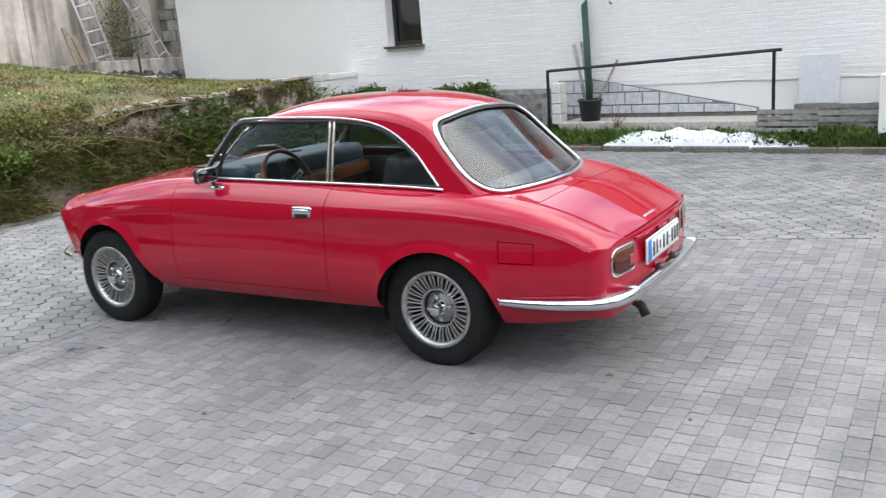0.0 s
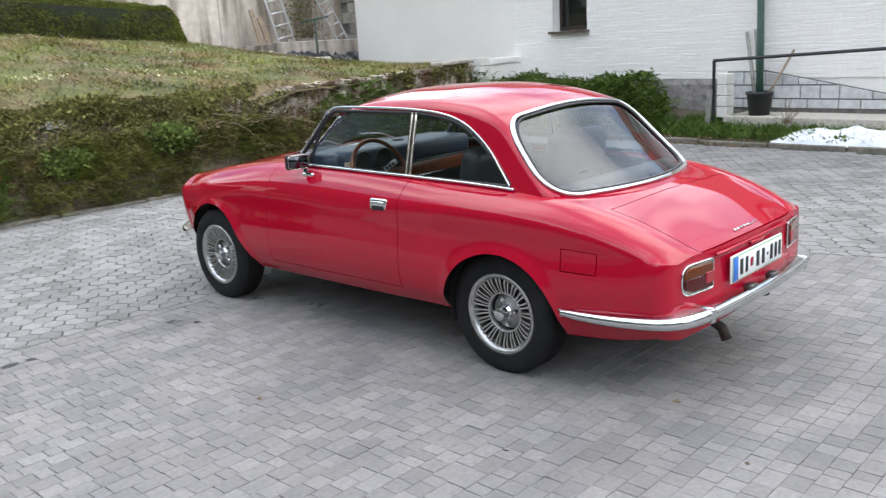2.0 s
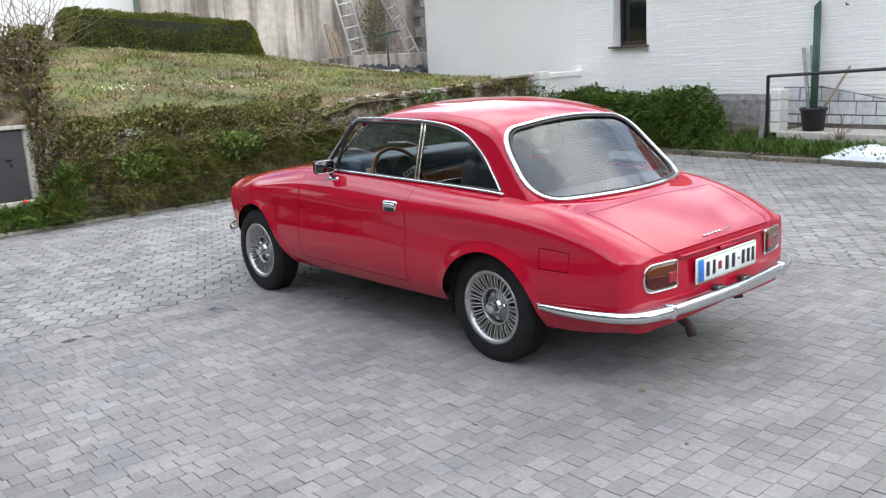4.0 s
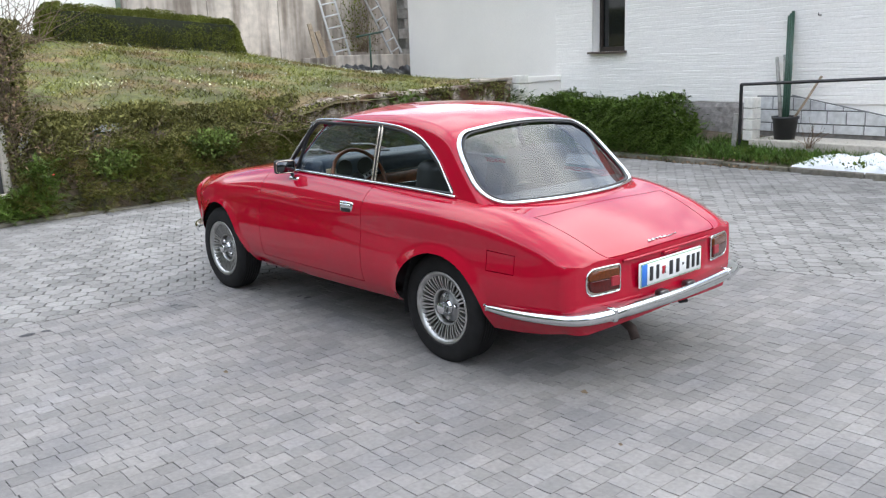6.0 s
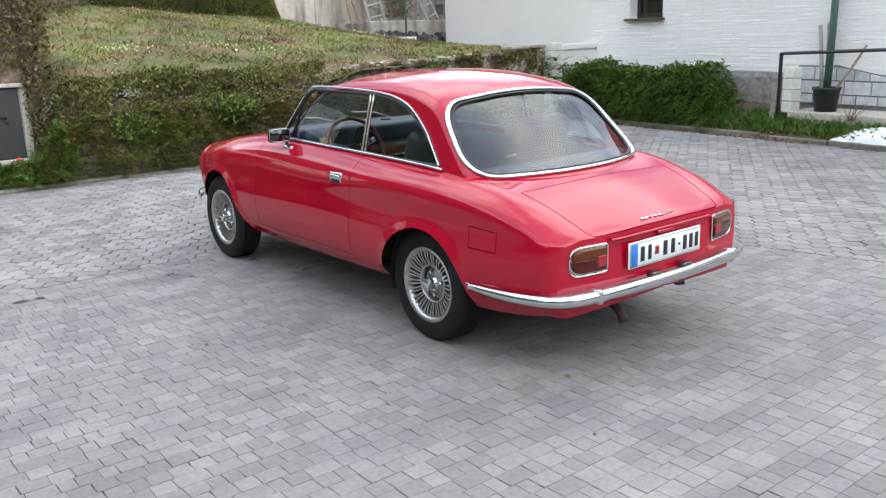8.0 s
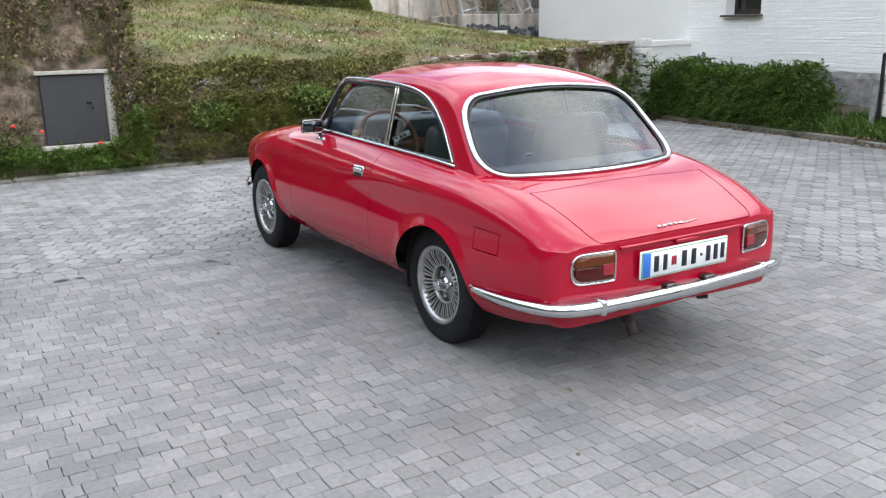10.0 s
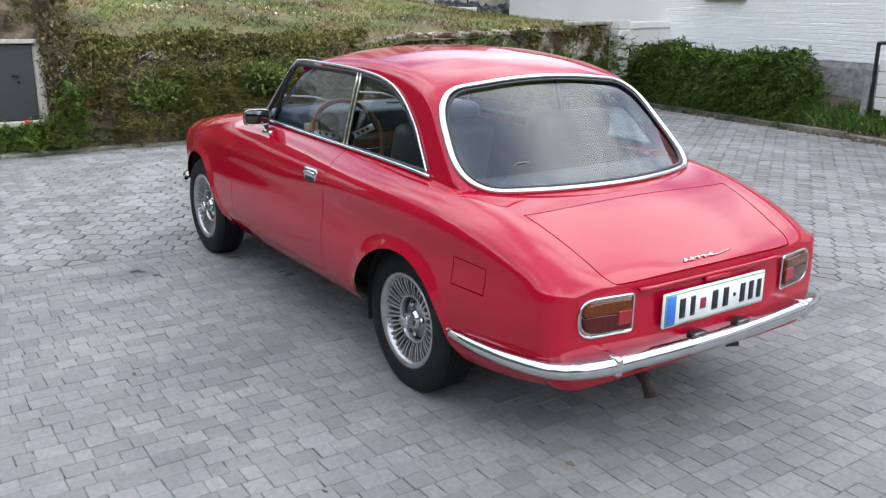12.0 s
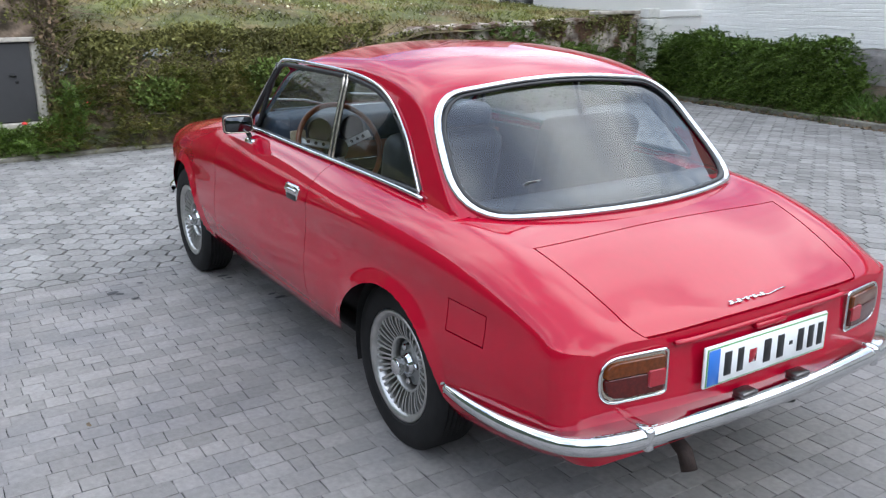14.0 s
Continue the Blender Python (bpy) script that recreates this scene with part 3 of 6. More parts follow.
p, o = bank_points(6500, 0.0, 0.62, -6.8, 0.9, 0.20, 11, -0.35)
tagged(sprays("bank_shrubs", p, o * (1, 1, 0.35) + (-0.3, 0, 0), 0.19, 22, 0.0125, M["juniper"], long=2.9), "low olive green creeping conifers on the bank", "shrubs", kind="stuff")
p, o = bank_points(3000, 0.0, 0.75, 0.5, 5.0, 0.38, 17, -0.6)
p[:, 2] *= np.where((p[:, 1] > 0.65) & (p[:, 1] < 1.75), 0.5, 1.0)  # low before the cabinet
tagged(sprays("bank_bushes", p, o * (1, 1, 0.6), 0.24, 22, 0.014, M["hedge"], long=2.6), "green bushes below the metal cabinet", "shrubs", kind="stuff")
p, o = bank_points(36000, 0.40, 1.30, -3.3, 0.7, 0.15, 23, -0.10)
p[:, 2] += np.where(p[:, 0] > 7.5, np.maximum(0, lawn_z(p[:, 0], p[:, 1]) - 0.86), 0)
tagged(leaves("ivy", p, o, 0.029, M["ivy"], long=1.1, droop=0.5), "ivy trailing over the top of the bank", "ivy", kind="stuff")
p, o = bank_points(8000, 0.2, 1.1, -6.8, 0.7, 0.13, 31, 0.0)
tagged(leaves("dry_leaves", p, o, 0.030, M["dry"], long=1.4), "brown dead leaves among the shrubs", "leaves", kind="stuff")
p, o = bank_points(9000, 0.50, 1.1, -6.9, -3.9, 0.18, 37, -0.05)
tagged(leaves("wall_greenery", p + (0, 0, 0.12), o, 0.034, M["shrub"], long=1.7), "green tufts hanging over the garden wall", "shrubs", kind="stuff")
n = 1500
y = rng.uniform(-7.7, -4.2, n)
u = rng.uniform(0, 1, n)
p = np.stack([6.72 + 0.30 * u + 0.10 * rng.normal(0, 1, n), y, 0.12 + (0.72 + 0.16 * np.sin(y * 2.3) + 0.10 * np.sin(y * 5.9)) * u], 1)
tagged(sprays("wall_shrubs", p, np.stack([np.full(n, -0.6), rng.normal(0, 0.3, n), 0.25 + 0.5 * u], 1), 0.22, 22, 0.015, M["hedge"], droop=0.4, long=2.6), "dark green shrubs growing against the garden wall", "shrubs", kind="stuff")
n = 9000
p = np.stack([7.45 + rng.exponential(0.35, n), rng.uniform(-3.4, 0.5, n), np.zeros(n)], 1)
p = p[bumpy(p, 1.9, 61) - 0.35 * (p[:, 0] - 7.45) + rng.normal(0, 0.12, n) > 0.0]
p[:, 2] = lawn_z(p[:, 0], p[:, 1]) + rng.uniform(0.0, 0.06, len(p))
tagged(leaves("ivy_runners", p, np.array([(-0.3, 0, 0.6)] * len(p)), 0.030, M["ivy"], long=1.2, spread=0.9), "ivy creeping from the bank into the lawn", "ivy", kind="stuff")
# bushier clumps that break the outline
for cx_, cy_, cz_, r_, k_ in ((7.50, -0.95, 1.03, 0.24, 1500), (7.45, -2.35, 0.90, 0.18, 700), (7.40, 0.15, 0.84, 0.26, 1100), (7.42, -1.7, 0.88, 0.16, 500), (7.62, -0.2, 0.90, 0.16, 420), (6.95, -1.6, 0.62, 0.26, 1100), (6.92, -0.3, 0.5, 0.24, 900)):
    q = rng.normal(0, 1, (k_, 3))
    q /= np.linalg.norm(q, axis=1, keepdims=True)
    u = q * (rng.uniform(0.35, 1.0, k_)[:, None]) * (r_ * 0.8, r_ * 1.5, r_ * 0.75)
    tagged(leaves("bush", u + (cx_, cy_, cz_), q + (0, 0, 0.3), 0.034, M["ivy" if cz_ > 0.8 else "shrub"], long=1.5), "leafy green bush on the bank", "bush", group="bushes on the bank")


def twigs(name, n, where, reach, material, label, thick=0.006, rise=0.2):
    bm = bmesh.new()
    for _ in range(n):
        p = Vector(where())
        d = Vector((rng.normal(-0.3, 0.5), rng.normal(0, 1), rng.normal(rise, 0.35))).normalized()
        line = [p.copy()]
        for k in range(5):
            d = (d + Vector((rng.normal(0, 0.22), rng.normal(0, 0.22), rng.normal(-0.06, 0.2)))).normalized()
            p = p + d * reach / 5 * rng.uniform(0.6, 1.3)
            line.append(p.copy())
        tube_bm(line, [thick * (1 - 0.15 * k) for k in range(6)], 4, bm=bm)
    return part(name, bm, M[material], label=label)


tagged(twigs("bank_twigs", 260, lambda: (rng.uniform(6.75, 7.45), rng.uniform(-6.0, 0.5), 0.0), 0.3, "twig", "", 0.0035, 0.6), "thin dry twigs among the shrubs", "twigs", kind="stuff")
for v_ in bpy.data.objects["bank_twigs"].data.vertices:
    v_.co.z += float(bank_z(v_.co.x, v_.co.y)) + 0.06
tagged(twigs("bare_vines", 55, lambda: (rng.uniform(6.85, 7.2), rng.uniform(-4.6, -2.2), rng.uniform(0.50, 0.92)), 0.8, "twig", ""), "tangled bare brown vine stems", "vines", kind="stuff")

# ---- mossy retaining wall, with a white brick end ----
garden_wall = thing("garden_wall", "low mossy concrete retaining wall of the lawn", "wall", kind="structure")
bm = bmesh.new()
prev = None
for k in range(40):
    y = -7.30 + 4.2 * k / 39
    x = 7.10 + 0.045 * (y + 7.3)
    z = float(lawn_z(7.25, y)) + 0.05 + 0.012 * math.sin(k * 2.1)
    ring = [bm.verts.new(c) for c in ((x, y, 0.0), (x - 0.02 + 0.015 * math.sin(k * 1.3), y, 0.5), (x, y, z - 0.05), (x - 0.03, y, z - 0.045), (x - 0.03, y, z), (x + 0.20, y, z + 0.01), (x + 0.20, y, 0.0))]
    if prev:
        for a in range(6):
            bm.faces.new((prev[a], prev[a + 1], ring[a + 1], ring[a]))
    else:
        bm.faces.new(ring)
    prev = ring
bm.faces.new(prev[::-1])
bmesh.ops.recalc_face_normals(bm, faces=bm.faces[:])
part("wall_body", bm, M["mossy"], garden_wall, smooth=False)
part("wall_cap", box_bm(0.24, 0.80, 0.05, (7.17, -6.92, 1.225), 0.010), M["concrete"], garden_wall, smooth=False)
brick = part("brick", box_bm(0.17, 0.24, 0.135, (0, 0, 0), 0.010), M["whitebrick"], garden_wall, smooth=False, at=pose(6.98, -7.43, 0.78))
for k in (-2, -1, 1, 2, 3):
    again(brick, garden_wall, pose(6.98 + rng.normal(0, 0.004), -7.43, 0.78 + 0.143 * k, 0, 0, rng.normal(0, 1.5)))

k = 5200
y = rng.uniform(-7.1, -3.0, k)
p = np.stack([7.06 + 0.045 * (y + 7.3) + rng.normal(0, 0.05, k), y, lawn_z(7.25, y) + 0.07 - rng.exponential(0.10, k)], 1)
keep = bumpy(p, 1.7, 41) + rng.normal(0, 0.15, k) > 0.02
tagged(leaves("wall_top_growth", p[keep], np.array([(-0.7, 0, 0.1)] * int(keep.sum())), 0.030, M["ivy"], long=1.6, droop=0.5), "grass and ivy hanging over the wall's edge", "ivy", kind="stuff")

# ---- ivied stone pier with a metal cabinet ----
pier = thing("garden_pier", "old stone garden pier overgrown with ivy", "wall", kind="structure")
n, m = 70, 50
v, f = [], []
for i in range(n):
    for j in range(m):
        y, z = 0.55 + 3.2 * i / (n - 1), 2.12 * j / (m - 1)
        e = min(1, i / 3)
        v.append((7.52 - 0.10 * e + 0.09 * z * 0.3 + 0.05 * noise.noise(Vector((y * 3, z * 3, 7))) + 0.035 * noise.noise(Vector((y * 9, z * 9, 3))), y, z * (0.97 + 0.05 * noise.noise(Vector((y * 2, 0, 2))))))
f = [(i * m + j, (i + 1) * m + j, (i + 1) * m + j + 1, i * m + j + 1) for i in range(n - 1) for j in range(m - 1)]
bm = bmesh.new()
bv = [bm.verts.new(c) for c in v]
for q in f:
    bm.faces.new([bv[k] for k in q])
back = [bm.verts.new((8.6, y, z)) for y, z in ((0.50, 0), (0.50, 2.1), (3.8, 2.1), (3.8, 0))]
bm.faces.new([bv[j] for j in range(m)] + [back[1], back[0]])
bm.faces.new([bv[i * m + m - 1] for i in range(n)] + [back[2], back[1]])
bmesh.ops.recalc_face_normals(bm, faces=bm.faces[:])
part("pier_stonework", bm, M["stone"], pier, smooth=False)
k = 17000
y, z = 0.5 + 3.2 * rng.uniform(0, 1, k) ** 1.0, rng.uniform(0.35, 2.2, k)
p = np.stack([7.42 + 0.03 * z, y, z], 1)
keep = (bumpy(p, 1.6, 9) + 0.40 * (z - 1.30) + rng.normal(0, 0.22, k) + 0.9 * (y < 1.0) > 0.0) & ~((y > 0.78) & (y < 1.62) & (z < 1.25))
o = np.array([(-0.9, 0, 0.2)] * int(keep.sum()))
tagged(leaves("pier_ivy", p[keep] - np.array((1, 0, 0)) * rng.uniform(0, 0.12, int(keep.sum()))[:, None], o, 0.031, M["ivy"], long=1.1, droop=0.4), "ivy leaves covering the pier", "ivy", kind="stuff")
k = 4200
x, z = rng.uniform(7.45, 8.6, k), rng.uniform(0.95, 2.2, k)
p = np.stack([x, 0.52 - rng.uniform(0, 0.10, k), z], 1)
tagged(leaves("pier_side_ivy", p, np.array([(0, -0.9, 0.2)] * k), 0.05, M["ivy"], long=1.1, droop=0.4), "ivy leaves on the end of the pier", "ivy", kind="stuff")
vines = twigs("pier_vines", 170, lambda: (7.36 + rng.uniform(0, 0.06), rng.choice([rng.uniform(0.6, 0.78), rng.uniform(1.6, 3.2)]), rng.uniform(0.4, 2.0)), 0.7, "twig", "", 0.006, 0.9)
for v_ in vines.data.vertices:
    v_.co.x = 7.40 + (v_.co.x - 7.40) * 0.25 - 0.03
    if 0.70 < v_.co.y < 1.66 and v_.co.z < 1.26:
        v_.co.x += 0.14
tagged(vines, "brown vine stems clinging to the stone pier", "vines", kind="stuff")
k = 5200
y, z = rng.uniform(0.55, 3.2, k), rng.uniform(0.3, 2.1, k)
p = np.stack([7.40 - rng.uniform(0, 0.10, k), y, z], 1)
keep = (bumpy(p, 2.4, 71) + rng.normal(0, 0.15, k) > 0.02) & ~((y > 0.74) & (y < 1.62) & (z < 1.22))
tagged(leaves("pier_dry_leaves", p[keep], np.array([(-0.9, 0, -0.2)] * int(keep.sum())), 0.034, M["dry"], long=1.4, droop=0.4), "withered brown leaves hanging on the pier", "leaves", kind="stuff")
cabinet = thing("meter_cabinet", "dark grey steel meter cabinet set in the stone pier", "cabinet")
part("cabinet_body", box_bm(0.20, 0.70, 0.80, (7.50, 1.175, 0.655), 0.006), M["cabinet"], cabinet, smooth=False)
cdoor = part("cabinet_door", box_bm(0.02, 0.685, 0.785, (7.389, 1.175, 0.655), 0.005), M["cabinet"], cabinet, smooth=False)
part("handle", tube_bm([(7.372, 0.995, 0.72), (7.355, 0.99, 0.725), (7.350, 1.02, 0.735), (7.352, 1.05, 0.73)], 0.011, 8), M["iron"], cdoor)
part("lock", lathe_bm([(0, -0.008), (0.016, -0.008), (0.018, 0.0), (0.018, 0.01), (0, 0.01)], 14, False), M["iron"], cdoor, at=pose(7.376, 0.985, 0.665, 0, 0, -90))
part("lintel", box_bm(0.28, 0.80, 0.045, (7.48, 1.175, 1.08), 0.008), M["lintel"], cabinet, "pale stone lintel", smooth=False)
part("cabinet_surround", box_bm(0.16, 0.10, 0.80, (7.47, 0.775, 0.655), 0.02), M["lintel"], cabinet, smooth=False)
part("cabinet_sill", box_bm(0.24, 0.80, 0.06, (7.46, 1.175, 0.222), 0.012), M["lintel"], cabinet, smooth=False)
for x, y, z in ((7.05, 1.02, 0.24), (6.98, 1.62, 0.42), (6.95, 1.90, 0.50), (7.0, 0.42, 0.40)):
    bm = bmesh.new()
    bmesh.ops.create_icosphere(bm, subdivisions=2, radius=0.034)
    for v_ in bm.verts:
        v_.co *= 0.75 + 0.5 * noise.noise(v_.co * 60)
        v_.co.z *= 0.7
    tagged(part("red_flower", bm, M["petal_red"], at=pose(x - 0.12, y, z + 0.06)), "small red flower among the bushes", "flower", group="red flowers")

# ---- back of the garden: stained concrete wall, white building, clipped hedge ----
def slab(name, x0, x1, y0, y1, z0, z1, m, label, category, bevel=0.01, at=None):
    return tagged(part(name, box_bm(x1 - x0, y1 - y0, z1 - z0, ((x0 + x1) / 2, (y0 + y1) / 2, (z0 + z1) / 2), bevel), M[m], smooth=False, at=at), label, category, kind="structure")


back_wall = thing("wall_back", "high concrete garden wall streaked with damp", "wall", kind="structure")
for k in range(4):
    y0 = -3.55 - 1.72 * k
    part("wall_panel", box_bm(0.30, 1.712, 5.2, (14.05, y0 - 0.86, 2.8), 0.012), M["concrete"], back_wall, smooth=False)
bm = bmesh.new()
for r in range(9):
    for c in range(7):
        y = -10.46 - 0.42 * c - (0.21 if r % 2 else 0)
        box_bm(0.3, 0.41, 0.235, (14.06 + 0.01 * rng.normal(), y - 0.2, 1.3 + 0.245 * r), 0.008, bm=bm)
part("blockwork", bm, mat("grey_block", (0.27, 0.26, 0.24), 0.95, var=0.25, scale=9, bump=0.6, bscale=30, island=0.25), back_wall, smooth=False)
slab("white_building", 14.3, 15.0, -3.5, 9.0, 1.5, 4.4, "plaster", "white rendered wall of a neighbouring building", "building")


def hedge_cloud(thing_ob, n, x0, x1, y0, y1, zlow, zhigh, size, material, at=None, seed=3.0, round_=0.14, long=1.5):
    """Leaves over a lumpy clipped block; zlow and zhigh give its foot and top along y or x."""
    u = rng.uniform(0, 1, (n, 3))
    side = rng.integers(0, 5, n)
    p = np.stack([x0 + u[:, 0] * (x1 - x0), y0 + u[:, 1] * (y1 - y0), u[:, 2]], 1)
    o = np.zeros((n, 3))
    for k, (ax, val, dirn) in enumerate(((0, x0, -1), (0, x1, 1), (1, y0, -1), (1, y1, 1))):
        s = side == k
        p[s, ax], o[s, ax] = val, dirn
    s = side == 4
    p[s, 2], o[s, 2] = 1.0, 1.0
    zl, zh = zlow(p[:, 0], p[:, 1]), zhigh(p[:, 0], p[:, 1])
    cxy = np.array(((x0 + x1) / 2, (y0 + y1) / 2))
    pull = round_ * p[:, 2] ** 3
    lump = bumpy(np.stack([p[:, 0], p[:, 1], p[:, 2] * 0.8], 1), 2.6, seed)
    fine = bumpy(np.stack([p[:, 0], p[:, 1], p[:, 2] * 0.8], 1), 8.0, seed)
    q = p.copy()
    q[:, 2] = zl + p[:, 2] * (zh - zl)
    for ax in (0, 1):
        half = ((x1 - x0) if ax == 0 else (y1 - y0)) / 2
        edge = np.clip((np.abs(p[:, ax] - cxy[ax]) - (half - 0.25)) / 0.25, 0, 1)
        q[:, 2] -= np.where(o[:, 2] > 0, 0.10 * edge**2, 0)
        q[:, ax] -= np.sign(p[:, ax] - cxy[ax]) * pull * edge
    q += o * (0.09 * lump + 0.05 * fine - rng.uniform(0, 0.10, n) ** 1.0)[:, None]
    ob = leaves("foliage", q, o + (0, 0, 0.25), size, material, thing_ob, long=long)
    return ob


slab("wall_low", 7.16, 7.36, -8.80, -7.31, 0.0, 1.24, "plaster", "low white rendered wall beside the house corner", "wall")
back_hedge = thing("hedge", "clipped olive green box hedge before the concrete wall", "hedge")
hedge_cloud(back_hedge, 70000, 13.0, 13.85, -5.6, -1.7, lambda x, y: lawn_z(x, y) - 0.05, lambda x, y: 2.86 + 0.075 * (y + 1.7), 0.019, M["hedge_olive"], long=1.6, round_=0.26)
# solid filler behind the leaves, its near-black colour painting the hedge's inner shade
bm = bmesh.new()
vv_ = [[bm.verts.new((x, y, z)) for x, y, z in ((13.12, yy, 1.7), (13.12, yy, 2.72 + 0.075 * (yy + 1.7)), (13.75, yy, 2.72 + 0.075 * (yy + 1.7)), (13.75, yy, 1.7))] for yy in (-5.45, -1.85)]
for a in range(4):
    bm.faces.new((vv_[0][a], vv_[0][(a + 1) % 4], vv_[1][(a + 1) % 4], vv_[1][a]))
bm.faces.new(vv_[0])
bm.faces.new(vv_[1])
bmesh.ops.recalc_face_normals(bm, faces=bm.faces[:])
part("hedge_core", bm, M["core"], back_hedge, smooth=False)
shrub_bare = twigs("bare_shrub", 60, lambda: (rng.uniform(12.2, 12.6), rng.uniform(-1.4, -0.3), 2.1), 1.3, "twig", "", 0.009, 1.5)
tagged(shrub_bare, "leafless shrub with arching pale twigs", "shrub")


# ---- the white house ----
house = thing("house", "white house with courses of split stone and smooth render", "house", kind="structure")
house.matrix_basis = WALL
OPEN_X0, OPEN_X1, OPEN_Z0, OPEN_Z1 = 5.67, 6.41, 1.625, 2.75
W_END, W_MID, W_RIGHT, W_TOP = 12.08, 7.32, -9.0, 3.35


def wall_block(name, x0, x1, z0, z1, y1, m, y0=-0.40):
    return part(name, box_bm(x1 - x0, y1 - y0, z1 - z0, ((x0 + x1) / 2, (y0 + y1) / 2, (z0 + z1) / 2)), M[m], house, smooth=False)


wall_block("render_wall", W_MID, W_END, 0.3, W_TOP, 0.0, "plaster", -6.0)
wall_block("stone_wall_left", OPEN_X1, W_MID, 0.80, W_TOP, -0.012, "plaster")
wall_block("stone_wall_right", W_RIGHT, OPEN_X0, 0.42, W_TOP, -0.012, "plaster")
wall_block("stone_wall_under", OPEN_X0, OPEN_X1, 0.80, OPEN_Z0, -0.012, "plaster")
wall_block("stone_wall_over", OPEN_X0, OPEN_X1, OPEN_Z1, W_TOP, -0.012, "plaster")
wall_block("back_part", W_RIGHT, W_MID, 0.0, W_TOP, -0.45, "plaster", -6.0)
# split-stone courses, uneven along their length
verts, faces = [], []
COURSE = 0.056
z = 0.81
while z < 3.27:
    h = COURSE * rng.uniform(0.8, 1.25)
    spans = [(W_RIGHT + 0.3 if z < 3.0 else W_RIGHT + 0.3, W_MID - 0.004)]
    if z + h > OPEN_Z0 and z < OPEN_Z1:
        spans = [(spans[0][0], OPEN_X0 - 0.003), (OPEN_X1 + 0.003, W_MID - 0.004)]
    seed, seed_low = rng.uniform(0, 90), seed if z > 0.82 else 5.0
    for a, b in spans:
        k = len(verts)
        cnt = max(2, int((b - a) / 0.07))
        for i in range(cnt + 1):
            x = a + (b - a) * i / cnt
            w0, w1 = (noise.noise(Vector((x * 1.8, s_, 0))) * 0.016 + noise.noise(Vector((x * 6, s_, 3))) * 0.010 for s_ in (seed_low, seed))
            g_ = 0.0032 * max(0.0, min(1.0, 0.35 + 1.6 * noise.noise(Vector((x * 2.6, seed_low, 11)))))
            g1 = 0.0032 * max(0.0, min(1.0, 0.35 + 1.6 * noise.noise(Vector((x * 2.6, seed, 11)))))
            o = 0.003 + 0.005 * noise.noise(Vector((x * 3.0, seed, 7))) + 0.003 * noise.noise(Vector((x * 11, seed, 9)))
            verts += [(x, 0.004 - g_, z + w0), (x, 0.003 + o, z + w0 + 0.007), (x, 0.003 + o * 0.6, z + h + w1 - 0.012), (x, 0.004 - g1, z + h + w1)]
        for i in range(cnt):
            p, q = k + 4 * i, k + 4 * i + 4
            faces += [(p + j, q + j, q + j + 1, p + j + 1) for j in range(3)]
    z += h
courses = mesh_from("stone_courses", verts, [f_[::-1] for f_ in faces], M["clad"], house, "white painted split-stone courses")
courses["kind"] = "stuff"
# rough plinth, a little proud
bm = bmesh.new()
n, m = 60, 12
grid = [[bm.verts.new((3.1 + 4.2 * i / (n - 1), 0.035 + 0.02 * noise.noise(Vector((i * 0.5, j * 0.7, 4))) - (0.03 if j == m - 1 else 0), 0.0 + (0.80 + 0.012 * noise.noise(Vector((i * 0.4, 0, 0)))) * j / (m - 1))) for j in range(m)] for i in range(n)]
for i in range(n - 1):
    for j in range(m - 1):
        bm.faces.new((grid[i][j], grid[i + 1][j], grid[i + 1][j + 1], grid[i][j + 1]))
bmesh.ops.recalc_face_normals(bm, faces=bm.faces[:])
part("plinth", bm, M["plinth"], house, "rough grey rendered plinth", smooth=False)
wall_block("plinth_backing", 3.1, W_MID, 0.0, 0.80, 0.0, "plinth")
wall_block("plinth_right", W_RIGHT, 3.1, 0.0, 0.42, 0.0, "plinth")
# eaves and roof, above the view
wall_block("soffit", W_RIGHT - 0.5, W_END + 0.6, W_TOP, W_TOP + 0.16, 0.25, "plaster", -6.6)
bm = bmesh.new()
rv = [bm.verts.new(c) for c in ((W_RIGHT - 0.6, 0.33, W_TOP + 0.165), (W_END + 0.7, 0.33, W_TOP + 0.165), (W_END + 0.7, -2.9, W_TOP + 2.0), (W_RIGHT - 0.6, -2.9, W_TOP + 2.0), (W_RIGHT - 0.6, -6.7, W_TOP + 0.165), (W_END + 0.7, -6.7, W_TOP + 0.165))]
bm.faces.new((rv[0], rv[1], rv[2], rv[3]))
bm.faces.new((rv[3], rv[2], rv[5], rv[4]))
bm.faces.new((rv[0], rv[3], rv[4]))
bm.faces.new((rv[1], rv[5], rv[2]))
bmesh.ops.recalc_face_normals(bm, faces=bm.faces[:])
part("roof", bm, M["tile"], house, smooth=False)

window_1 = thing("window_1", "narrow dark brown wooden window in a deep reveal", "window", kind="structure")
window_1.matrix_basis = WALL
wx0, wx1, wy = OPEN_X0 + 0.006, OPEN_X1 - 0.006, -0.20
for x0, x1, z0, z1 in ((wx0, wx0 + 0.065, OPEN_Z0, OPEN_Z1), (wx1 - 0.065, wx1, OPEN_Z0, OPEN_Z1), (wx0 + 0.066, wx1 - 0.066, OPEN_Z0, OPEN_Z0 + 0.075), (wx0 + 0.066, wx1 - 0.066, OPEN_Z1 - 0.075, OPEN_Z1)):
    part("window_frame", box_bm(x1 - x0, 0.07, z1 - z0, ((x0 + x1) / 2, wy, (z0 + z1) / 2), 0.008), M["frame"], window_1, smooth=False)
